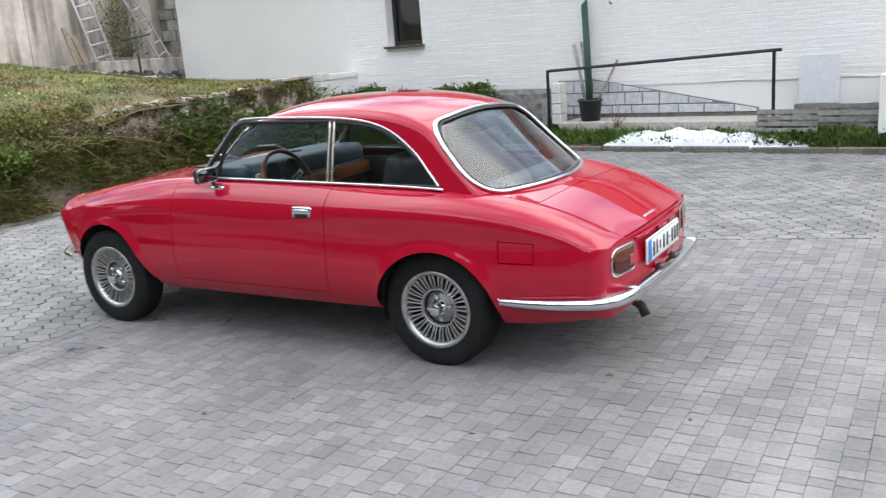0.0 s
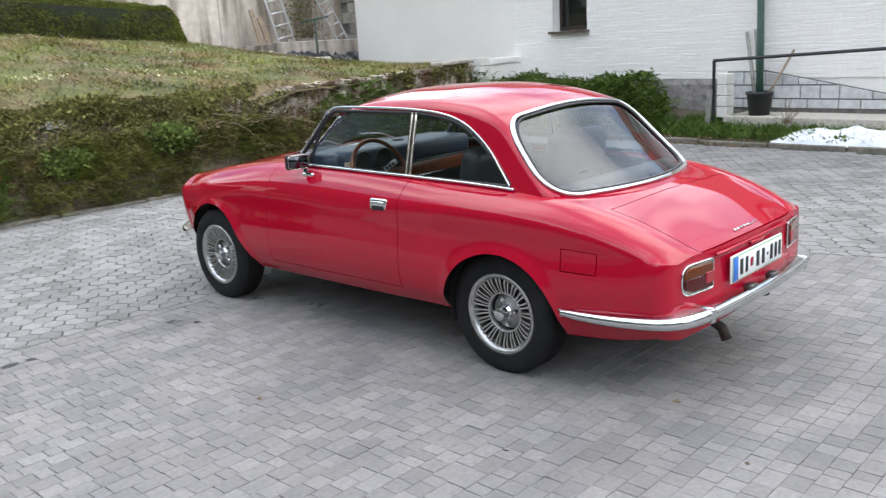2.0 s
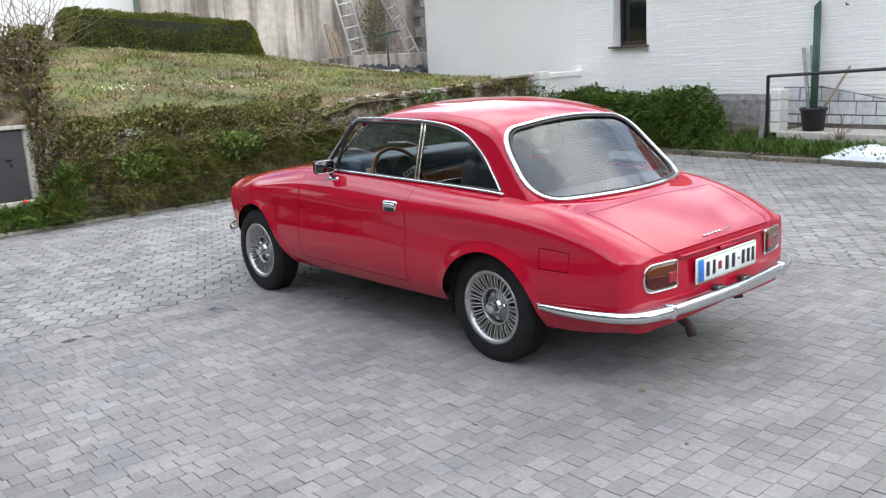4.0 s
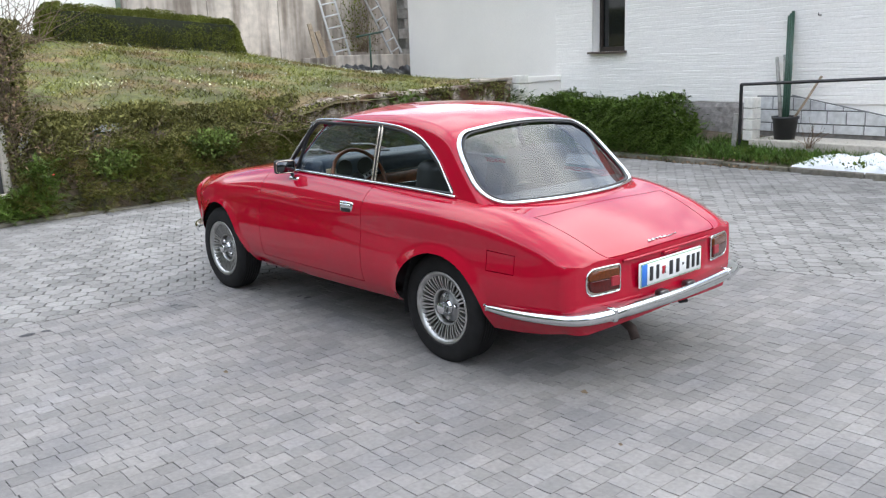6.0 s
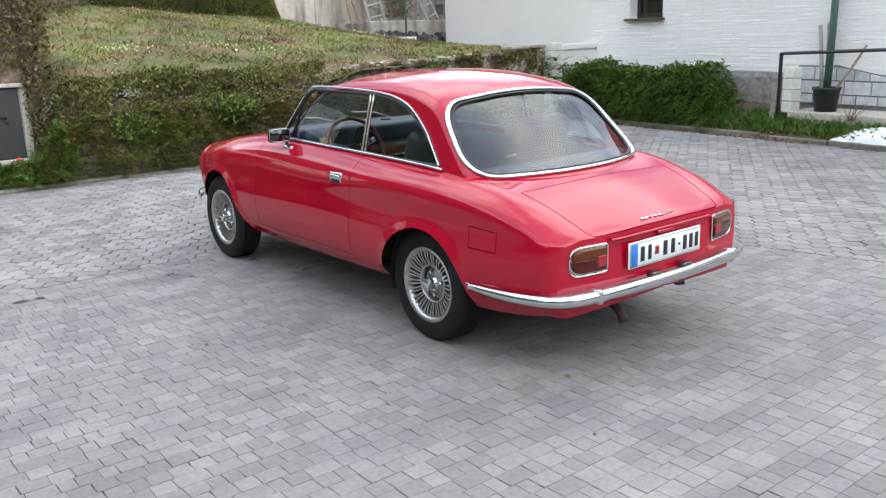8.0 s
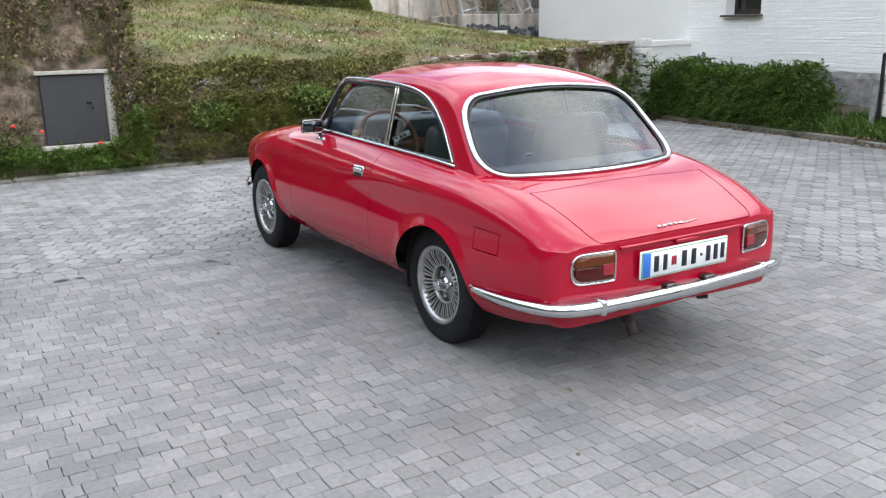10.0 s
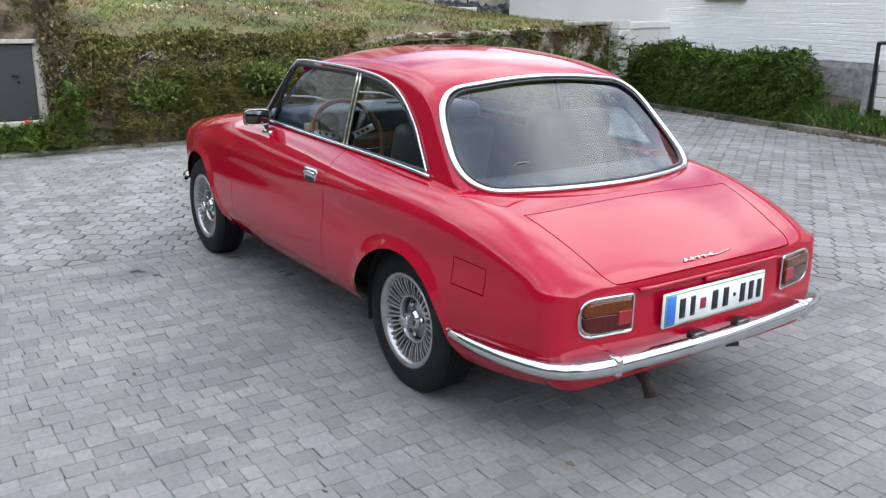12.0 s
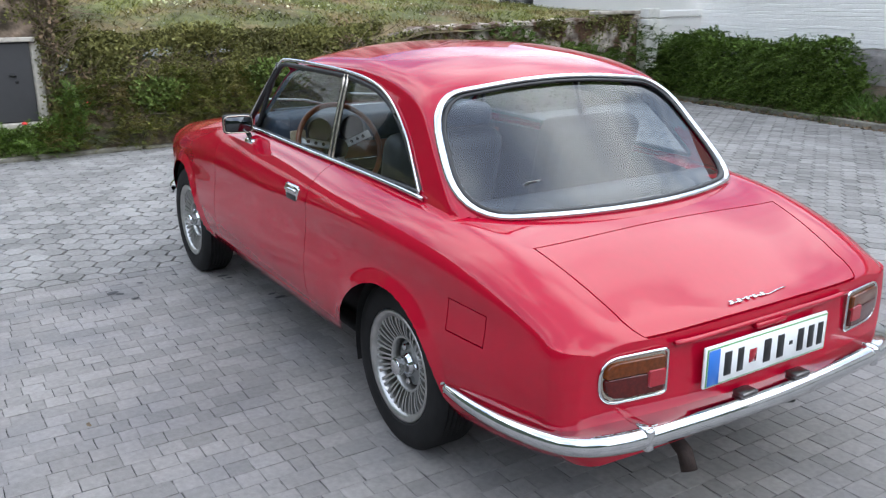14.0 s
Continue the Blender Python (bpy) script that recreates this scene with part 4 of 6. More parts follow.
part("pane", box_bm(wx1 - wx0 - 0.12, 0.01, OPEN_Z1 - OPEN_Z0 - 0.14, ((wx0 + wx1) / 2, wy - 0.012, (OPEN_Z0 + OPEN_Z1) / 2)), M["pane"], window_1, smooth=False)
part("window_sill", box_bm(OPEN_X1 - OPEN_X0 + 0.10, 0.30, 0.035, ((OPEN_X0 + OPEN_X1) / 2, -0.06, OPEN_Z0 - 0.019), 0.006), M["sill"], window_1, "brown projecting sill", smooth=False)
hook = thing("wall_hook", "small dark iron hook on the white wall", "hook")
hook.matrix_basis = WALL
part("hook_rod", tube_bm([(2.19, 0.0, 1.985), (2.19, 0.06, 1.98), (2.19, 0.075, 2.0), (2.19, 0.07, 2.015)], 0.009, 8), M["iron"], hook)

# ---- verge between kerb and house ----
n, m = 120, 10
v = []
VER_X0, VER_X1 = -9.5, 7.6
for i in range(n):
    for j in range(m):
        x, t = VER_X0 + (VER_X1 - VER_X0) * i / (n - 1), j / (m - 1)
        rise = float(np.interp(x, (-2.0, 0.0, 2.6, 3.4, 7.0), (0.16, 0.20, 0.26, 0.30, 0.34)))
        v.append((x, -0.07 - 1.10 * t, 0.05 + rise * min(1, t * 1.9) ** 0.8 + 0.03 * noise.noise(Vector((x * 3, t * 4, 0)))))
f = [(i * m + j, (i + 1) * m + j, (i + 1) * m + j + 1, i * m + j + 1) for i in range(n - 1) for j in range(m - 1)]
verge = tagged(mesh_from("verge", v, f, M["soil"], smooth=True), "soil strip between kerb and house", "verge", kind="structure")
verge.matrix_basis = KERB
n = 15000
x, t = rng.uniform(-3.5, 4.4, n), rng.uniform(0, 0.42, n)
rise = np.interp(x, (-2.0, 0.0, 2.6, 3.4, 7.0), (0.16, 0.20, 0.26, 0.30, 0.34))
p = np.stack([x, -0.09 - 1.10 * t, 0.05 + rise * np.minimum(1, t * 1.9) ** 0.8], 1)
keep = bumpy(p, 2.5, 2) + rng.normal(0, 0.2, n) > -0.3
vg = blades("verge_grass", p[keep], 0.095, 0.009, M["verge"], lean=0.6)
vg.matrix_basis = KERB
tagged(vg, "lush green verge grass and weeds", "grass", kind="stuff")
n = 3500
x, t = rng.uniform(-3.5, 4.6, n), rng.uniform(0, 0.40, n)
p = np.stack([x, -0.08 - 1.10 * t, 0.09 + 0.22 * np.minimum(1, t * 1.9) ** 0.8], 1)
keep = bumpy(p, 3.5, 8) > 0.0
wd = leaves("verge_weeds", p[keep], np.array([(0, 0.4, 0.7)] * int(keep.sum())), 0.042, M["shrub"], long=1.5)
wd.matrix_basis = KERB
tagged(wd, "broad-leaved weeds in the verge", "weeds", kind="stuff")
n = 900
x = rng.uniform(2.2, 7.3, n)
p = np.stack([x, rng.uniform(-0.14, 0.10, n), np.full(n, 0.012) + 0.07 * (rng.uniform(0, 1, n) > 0.6)], 1)
p[p[:, 1] > -0.02, 2] = 0.012
dl = leaves("fallen_leaves", p, np.array([(0, 0, 0.25)] * n), 0.030, M["dry"], long=1.2)
dl.matrix_basis = KERB
tagged(dl, "brown leaf litter along the kerb", "leaves", kind="stuff")

hedge_right = thing("hedge", "dense dark green hedge along the house wall", "hedge")
hedge_right.matrix_basis = KERB
tail_off = lambda x: np.clip((x - 3.80) / 0.55, 0, 1) ** 0.5  # noqa: E731
hedge_cloud(hedge_right, 16000, 3.90, 7.8, -0.86, -0.10, lambda x, y: 0.02 + 0 * x, lambda x, y: 0.24 + 0.58 * tail_off(x), 0.030, M["hedge"], seed=14.0, round_=0.22, long=2.0)
n = 3600
x, u = rng.uniform(3.85, 7.8, n), rng.uniform(0, 1, n)
top = (0.18 + 0.56 * tail_off(x)) * (1 + 0.10 * np.sin(x * 3.1) + 0.06 * np.sin(x * 7.7))
p = np.stack([x, -0.16 - 0.62 * np.clip(u - 0.62, 0, 1) / 0.38 - 0.10 * u, 0.04 + top * np.minimum(1, u / 0.72) ** 0.85], 1)
o = np.stack([rng.normal(0, 0.4, n), np.where(u < 0.75, 0.9, 0.35), np.where(u < 0.75, 0.12, 0.55)], 1)
shoots = sprays("foliage", p, o, 0.26, 22, 0.017, M["hedge"], hedge_right, droop=0.45, long=2.4)
shoots["kind"] = "stuff"
# dark block added inside this hedge in place of shade between the shoots
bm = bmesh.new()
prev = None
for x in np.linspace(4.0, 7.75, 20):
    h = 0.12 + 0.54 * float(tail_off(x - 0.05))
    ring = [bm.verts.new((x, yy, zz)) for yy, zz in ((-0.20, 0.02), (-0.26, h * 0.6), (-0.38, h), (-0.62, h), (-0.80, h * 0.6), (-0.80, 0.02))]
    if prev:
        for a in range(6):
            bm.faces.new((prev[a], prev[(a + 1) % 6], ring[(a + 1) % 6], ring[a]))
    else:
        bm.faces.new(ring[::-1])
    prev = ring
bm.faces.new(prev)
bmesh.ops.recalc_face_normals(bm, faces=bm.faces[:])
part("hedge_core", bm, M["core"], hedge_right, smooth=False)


# ---- raised step beside the house: rail, stone facing, pot, snow, pallet ----
ledge = tagged(part("ledge", box_bm(2.95, 0.66, 0.36, (1.36, -0.33, 0.17), 0.012), M["lintel"], smooth=False, at=RAMP), "worn concrete step along the house", "step", kind="structure")
rail = thing("railing", "plain black iron handrail on two posts", "railing")
rail.matrix_basis = RAMP
part("handrail", tube_bm([(2.98, 0.0, 1.095), (-0.30, 0.0, 1.215)], 0.021, 4, up=(0, 1, 0.02)), M["iron"], rail, smooth=False)
part("post", box_bm(0.036, 0.036, 0.92, (2.975, 0, 0.645), 0.003), M["iron"], rail, smooth=False)
part("post", box_bm(0.036, 0.036, 0.84, (-0.21, 0, 0.79), 0.003), M["iron"], rail, smooth=False)
pier_small = thing("brick_pier", "short pier of white bricks beside the railing", "pier")
pier_small.matrix_basis = RAMP
brick = part("brick", box_bm(0.15, 0.20, 0.142, (0, 0, 0), 0.009), M["whitebrick"], pier_small, smooth=False, at=pose(2.865, -0.11, 0.395))
for k in range(1, 4):
    again(brick, pier_small, pose(2.865 + rng.normal(0, 0.004), -0.11, 0.395 + 0.150 * k, 0, 0, rng.normal(0, 1.5)))
plank_w = thing("board", "weathered grey board leaning on the railing", "board")
plank_w.matrix_basis = RAMP @ pose(3.05, 0.03, 0.20, 0, -4, 0)
part("plank", box_bm(0.075, 0.02, 0.50, (0, 0, 0.25), 0.003), M["greywood"], plank_w, smooth=False)

facing = thing("stone_facing", "pale stone slab facing with grey joints, cut along a slope", "wall", kind="structure")
facing.matrix_basis = WALL
part("grout_bed", box_bm(0.55, 0.012, 0.50, (2.83, 0.006, 0.66)), M["grout"], facing, smooth=False)
bm = bmesh.new()
gb = [(2.555, 0.40), (2.555, 0.925), (0.10, 0.455), (0.10, 0.40)]
fr, bk = [bm.verts.new((x, 0.012, z)) for x, z in gb], [bm.verts.new((x, -0.01, z)) for x, z in gb]
bm.faces.new(fr)
for a in range(4):
    bm.faces.new((fr[a], fr[(a + 1) % 4], bk[(a + 1) % 4], bk[a]))
bmesh.ops.recalc_face_normals(bm, faces=bm.faces[:])
part("grout_slope", bm, M["grout"], facing, smooth=False)
top_at = lambda x: 0.905 if x > 2.55 else 0.455 + (x - 0.10) / 2.455 * 0.47  # noqa: E731
zrow = [0.405, 0.535, 0.72, 0.905]
for r in range(3):
    x = 3.10 - (0.12 if r % 2 else 0.0)
    first = 3.10
    while x > 0.12:
        L = rng.uniform(0.20, 0.46)
        x1, x0 = (first if first else x), max(0.11, x - L)
        first = None
        z0, za, zb = zrow[r], min(zrow[r + 1] - 0.016, top_at(x0 + 0.008) - 0.014), min(zrow[r + 1] - 0.016, top_at(x1 - 0.008) - 0.014)
        x = x0
        if max(za, zb) < z0 + 0.03:
            continue
        za, zb = max(za, z0 + 0.006), max(zb, z0 + 0.006)
        bm = bmesh.new()
        q = [(x0 + 0.008, z0), (x1 - 0.008, z0), (x1 - 0.008, zb), (x0 + 0.008, za)]
        a_, b_ = [bm.verts.new((u, 0.014, w)) for u, w in q], [bm.verts.new((u + (0.004 if k in (0, 3) else -0.004), 0.028, w + (0.004 if k < 2 else -0.004))) for k, (u, w) in enumerate(q)]
        bm.faces.new(b_)
        for k in range(4):
            bm.faces.new((a_[k], a_[(k + 1) % 4], b_[(k + 1) % 4], b_[k]))
        bmesh.ops.recalc_face_normals(bm, faces=bm.faces[:])
        part("slab", bm, M["slabstone"], facing, smooth=False)

pot = thing("plant_pot", "black plastic pot holding green stakes and sticks", "pot")
pot.matrix_basis = RAMP @ pose(2.42, -0.22, 0.352)
part("pot_body", lathe_bm([(0.0, 0.0), (0.135, 0.0), (0.165, 0.27), (0.180, 0.275), (0.180, 0.31), (0.165, 0.31), (0.155, 0.26), (0.0, 0.26)], 32, False), M["pot"], pot, at=pose(0, 0, 0, 90, 0, 0))
part("pot_soil", lathe_bm([(0.0, 0.262), (0.154, 0.262), (0.154, 0.25), (0.0, 0.25)], 24, False), M["soil"], pot, at=pose(0, 0, 0, 90, 0, 0))
def lean_pole(name, x, y, z, x1, y1, z1, r, m, label, category):
    ob = thing(name, label, category)
    ob.matrix_basis = RAMP
    part(name + "_rod", tube_bm([(x, y, z), (0.5 * (x + x1), 0.5 * (y + y1) - 0.01, 0.5 * (z + z1)), (x1, y1, z1)], r, 8), M[m], ob)
for dx in (0.0, 0.035, 0.065):
    lean_pole("green_stake", 2.40 + dx, -0.24, 0.60, 2.65 + dx * 0.9, -0.655, 2.06 - 0.9 * dx, 0.021, "greenpole", "dark green coated steel garden stake in a pot", "stake")
lean_pole("wooden_stick", 2.49, -0.22, 0.60, 2.86, -0.64, 1.44, 0.026, "greywood", "old grey wooden stick leaning in the pot", "stick")
lean_pole("wooden_stick", 2.46, -0.26, 0.60, 2.74, -0.65, 1.47, 0.024, "greywood", "old grey wooden stick leaning in the pot", "stick")
lean_pole("wooden_stick", 2.32, -0.20, 0.58, 2.15, -0.60, 1.18, 0.017, "board", "short pale wooden stick leaning in the pot", "stick")

# snow heap
n, m = 90, 22
v = []
for i in range(n):
    for j in range(m):
        s, t = i / (n - 1), j / (m - 1)
        x, y = 1.95 - 3.05 * s, -0.05 + 0.42 * t
        prof = max(0.0, math.sin(math.pi * t)) ** 0.6
        ridge = (0.55 + 0.55 * math.exp(-((s - 0.42) / 0.3) ** 2)) * min(1, 9 * s, 7 * (1 - s)) * (0.75 if s > 0.66 else 1.0)
        hgt = 0.165 * ridge * prof * (0.8 + 0.5 * noise.noise(Vector((x * 3.1, y * 5, 5)))) + 0.02 * noise.noise(Vector((x * 11, y * 11, 1))) * prof
        v.append((x, y + 0.03 * noise.noise(Vector((x * 4, 0, 2))), 0.17 - 0.07 * s - 0.10 * t + hgt))
f = [(i * m + j, (i + 1) * m + j, (i + 1) * m + j + 1, i * m + j + 1) for i in range(n - 1) for j in range(m - 1)]
snow = tagged(mesh_from("snow", v, f, M["snow"], smooth=True), "low heap of old white snow melting on the verge", "snow")
snow.matrix_basis = RAMP

# grey pallets
def pallet(x0, x1, y, z, h, rows, label):
    ob = thing("pallet", label, "pallet", group="pallets by the house")
    ob.matrix_basis = RAMP @ pose(x0, y, z, 8, 0, 0)
    L = x1 - x0
    for r in range(rows):
        part("slat", box_bm(L, 0.020, h / rows * 0.72, (L / 2 + rng.normal(0, 0.006), 0.05, h / rows * (r + 0.5)), 0.003), M["greywood"], ob, smooth=False)
    for u in (0.06, L / 2, L - 0.06):
        part("bearer", box_bm(0.09, 0.075, h * 0.98, (u, 0.0, h / 2), 0.004), M["greywood"], ob, smooth=False)
pallet(-0.75, -0.02, 0.02, 0.19, 0.30, 4, "grey weathered wooden pallet standing beside the step")
pallet(-1.38, -0.40, -0.22, 0.20, 0.33, 4, "grey weathered wooden pallet leaning on the house")
porch = tagged(part("porch_wall", box_bm(2.2, 0.7, 0.75, (-2.52, -0.25, 0.50), 0.012), M["plaster"], smooth=False, at=RAMP), "low white rendered porch wall", "wall", kind="structure")
patch = tagged(part("render_patch", box_bm(0.50, 0.012, 0.62, (-0.66, 0.024, 0.80), 0.004), mat("damp_grey_render", (0.80, 0.80, 0.79), 0.92, var=0.05, scale=25), smooth=False, at=WALL), "squarish greyer patch of render on the white wall", "wall patch", kind="structure")
weeds = twigs("dead_weed_stems", 14, lambda: (1.88 + rng.normal(0, 0.03), -7.45 + rng.normal(0, 0.03), 0.28), 0.35, "dry", "", 0.005, 1.8)
tagged(weeds, "dead reddish weed stems by the step", "weeds", kind="stuff")

# ---- back corner of the garden ----
bed = tagged(part("bed_edge", box_bm(0.14, 2.9, 0.42, (12.75, -8.95, 1.56), 0.012), M["concrete"], smooth=False), "low concrete edge of a raised bed", "wall", kind="structure")
slab("yard_back", 12.82, 14.2, -13.0, -7.5, 0.6, 1.74, "concrete", "concrete strip behind the raised bed", "floor")


def ladder(x, y, z, long, wide, tilt, lean, n, label):
    ob = thing("ladder", label, "ladder", group="ladders at the wall")
    ob.matrix_basis = pose(x, y, z, lean, tilt, 0)
    for s in (-1, 1):
        part("rail", box_bm(0.025, 0.055, long, (0, s * wide / 2, long / 2), 0.005), M["alu"], ob, smooth=False)
    for k in range(n):
        part("rung", tube_bm([(0, -wide / 2, 0.15 + k * 0.27), (0, wide / 2, 0.15 + k * 0.27)], 0.017, 8), M["alu"], ob)


ladder(13.35, -8.30, 1.74, 3.4, 0.42, 7, -11, 12, "aluminium ladder leaning against the concrete wall")
ladder(13.25, -9.85, 1.74, 2.3, 0.30, 9, -24, 8, "small aluminium ladder leaning at a steep slant")
for y, w, h, t, m in ((-7.72, 0.11, 0.78, -9, "board"), (-7.95, 0.13, 0.62, -16, "board")):
    ob = thing("board", "rough wooden board leaning on the concrete wall", "board", group="boards at the wall")
    ob.matrix_basis = pose(13.5, y, 1.74, t, 8, 0)
    part("plank", box_bm(0.03, w, h, (0, 0, h / 2), 0.004), M[m], ob, smooth=False)
stand = thing("post", "dark green metal post with a short crossbar", "post")
part("upright", tube_bm([(12.55, -8.50, 1.15), (12.55, -8.49, 2.22)], 0.022, 8), M["greenpole"], stand)
part("crossbar", tube_bm([(12.55, -8.12, 2.16), (12.55, -8.86, 2.27)], 0.022, 8), M["greenpole"], stand)
for y0, y1, z, h in ((-8.05, -7.50, 1.25, 0.17), (-7.50, -7.10, 1.33, 0.10)):
    tagged(part("stone_slab", box_bm(0.32, y1 - y0 if y1 > y0 else y0 - y1, h, (11.75, (y0 + y1) / 2, z + h / 2), 0.010), M["whitebrick"], smooth=False), "pale stone slab lying at the lawn's edge", "slab", group="stone slabs")
bm = bmesh.new()
n, m = 40, 14
gr = [[bm.verts.new((12.15 + 0.5 * j / (m - 1), -7.4 - 2.1 * i / (n - 1), 1.28 - 0.10 * i / (n - 1) + 0.36 * max(0.0, math.sin(math.pi * j / (m - 1))) ** 0.7 * (0.6 + 0.6 * noise.noise(Vector((i * 0.35, j * 0.5, 2)))))) for j in range(m)] for i in range(n)]
for i in range(n - 1):
    for j in range(m - 1):
        bm.faces.new((gr[i][j], gr[i + 1][j], gr[i + 1][j + 1], gr[i][j + 1]))
bmesh.ops.recalc_face_normals(bm, faces=bm.faces[:])
tagged(part("plastic_sheet", bm, M["plastic"]), "crumpled black plastic sheet over dark soil", "sheet")
trellis = twigs("climbing_shrub", 30, lambda: (13.4, rng.uniform(-9.1, -8.7), 1.85), 1.1, "twig", "", 0.007, 2.2)
k = 700
p = np.stack([rng.uniform(13.55, 13.8, k), rng.normal(-9.0, 0.28, k), 1.85 + rng.uniform(0, 1.3, k) ** 1.0], 1)
tagged(leaves("trellis_ivy", p, np.array([(-0.8, 0, 0.3)] * k), 0.040, M["hedge_olive"], long=1.2), "sparse ivy climbing the concrete wall", "ivy", kind="stuff")
tagged(trellis, "thin leafless climbing shrub against the wall", "shrub")


# ---- the red coupe: x ahead from the rear axle, y to its left, z up from the ground ----
car = thing("car", "glossy red two-door vintage coupe with chrome bumpers, parked on paving", "car")

S_X = (-0.80, -0.55, -0.30, 0.0, 0.35, 0.65, 1.0, 1.4, 1.75, 2.1, 2.45, 2.75)
half_w = fair(S_X, (0.715, 0.752, 0.772, 0.783, 0.787, 0.788, 0.788, 0.786, 0.782, 0.775, 0.755, 0.690))
low_z = fair(S_X, (0.300, 0.262, 0.256, 0.275, 0.275, 0.272, 0.270, 0.270, 0.270, 0.272, 0.280, 0.300))
c5_y = fair(S_X, (0.690, 0.727, 0.750, 0.760, 0.762, 0.755, 0.749, 0.749, 0.746, 0.738, 0.715, 0.655))
c5_z = fair(S_X, (0.646, 0.730, 0.770, 0.789, 0.796, 0.790, 0.788, 0.794, 0.794, 0.775, 0.745, 0.700))
cr_y = fair(S_X, (0.604, 0.622, 0.632, 0.634, 0.638, 0.644, 0.646, 0.646, 0.642, 0.625, 0.60, 0.56))
cr_z = fair(S_X, (0.685, 0.787, 0.843, 0.868, 0.881, 0.889, 0.896, 0.904, 0.900, 0.868, 0.822, 0.765))
mid_y = fair(S_X, (0.485, 0.522, 0.55, 0.56, 0.57, 0.57, 0.57, 0.57, 0.57, 0.54, 0.51, 0.46))
mid_z = fair(S_X, (0.688, 0.792, 0.846, 0.875, 0.89, 0.898, 0.904, 0.912, 0.912, 0.882, 0.835, 0.777))
top_z = fair(S_X, (0.694, 0.800, 0.858, 0.885, 0.90, 0.905, 0.91, 0.918, 0.935, 0.905, 0.862, 0.790))


def section(x):
    w = float(half_w(x))
    return [(w - 0.075, low_z(x)), (w - 0.022, 0.348 + 0.5 * (low_z(x) - 0.272)), (w, 0.53), (w - 0.016, 0.668 - 0.25 * (0.782 - min(0.782, c5_z(x)))), (c5_y(x), c5_z(x)),
            (cr_y(x), cr_z(x)), (mid_y(x), mid_z(x)), (0.24, 0.4 * mid_z(x) + 0.6 * top_z(x)), (0.0, top_z(x))]


G_X = (-0.46, -0.38, -0.25, -0.10, 0.05, 0.15, 0.35, 0.60, 0.90, 1.10, 1.25, 1.50, 1.74)
ROOF = fair(G_X, (0.818, 0.866, 0.960, 1.084, 1.208, 1.252, 1.297, 1.317, 1.313, 1.292, 1.248, 1.080, 0.905), 0.035)


def roof_z(x, y):
    f, g = np.clip((0.17 - x) / 0.45, 0, 1), np.clip((x - 1.1) / 0.4, 0, 1)
    y2 = (np.abs(y) / 0.53) ** 2
    return ROOF(x - 0.10 * y2 * f + 0.13 * y2 * g) - 0.058 * (np.abs(y) / 0.53) ** 2.3 * (1 - 0.75 * f) * (1 - 0.6 * g)


GAP = 0.0022
_v = []
for a in range(8):
    _v += [a + k / 8 for k in range(8)]
_v = sorted(set(_v + [8.0]))
ROW_DOOR, ROW_FLAP0, ROW_FLAP1, ROW_TRUNK, ROW_BELT = 1.0, 2.25, 3.0, 6.0, 5.0
for r in (ROW_DOOR, ROW_FLAP0, ROW_FLAP1, ROW_TRUNK):
    _v += [r - 0.018, r + 0.018]
V = np.array(sorted(set(_v)))
_x = list(np.linspace(-0.80, 2.75, 172))
COL_DOOR_R, COL_DOOR_F, COL_FLAP0, COL_FLAP1, COL_LID = 0.592, 1.702, -0.553, -0.385, -0.495
for c in (COL_DOOR_R, COL_DOOR_F, COL_FLAP0, COL_FLAP1, COL_LID):
    _x = [x for x in _x if abs(x - c) > 0.008] + [c - GAP, c, c + GAP]
X = np.array(sorted(_x))
main = np.array([spline_through(section(x), V) for x in X])  # u, v, (y, z)
half = np.dstack([np.repeat(X[:, None], len(V), 1), main])
# rounded tail and nose
tail = []
for a in np.radians(np.linspace(90, 12, 12)):
    tail.append((1 - math.cos(a), 0.105 * math.sin(a)))
fall = 0.40 * np.clip((V - 3.2) / 1.6, 0, 1)
t_rings = [np.dstack([np.full(len(V), -0.80 - dx), main[0, :, 0] * (1 - 0.095 * c), 0.335 + (main[0, :, 1] - dx * fall - 0.335) * (1 - 0.03 * c)])[0] for c, dx in tail]
rings = [np.array((-0.905 - 0.020 * (1 - s), 0.0, 0.335)) + (t_rings[0] - np.array((-0.905, 0.0, 0.335))) * (0, s, s) for s in (0.01, 0.25, 0.5, 0.7, 0.85, 0.93, 0.965, 0.985)] + t_rings
nose = [(1 - 0.33 * (1 - math.cos(a)), 0.27 * math.sin(a)) for a in np.radians(np.linspace(8, 90, 12))] + [(s * 0.67, 0.27 + 0.03 * (1 - s)) for s in (0.9, 0.6, 0.3, 0.01)]
nrings = [np.dstack([np.full(len(V), 2.75 + dx), main[-1, :, 0] * s, 0.32 + (main[-1, :, 1] - 0.32) * s])[0] for s, dx in nose]
half = np.concatenate([rings, half, nrings])
half[..., 0] -= 0.55 * np.maximum(0, 0.66 - half[..., 2]) * np.clip((half[..., 0] - 2.58) / 0.34, 0, 1)  # the nose leans back below
BOW = 0.11  # the tail bows in plan
half[..., 0] += BOW * half[..., 1] ** 2 * np.clip((-0.62 - half[..., 0]) / 0.28, 0, 1) ** 2
N_TAIL = len(rings)
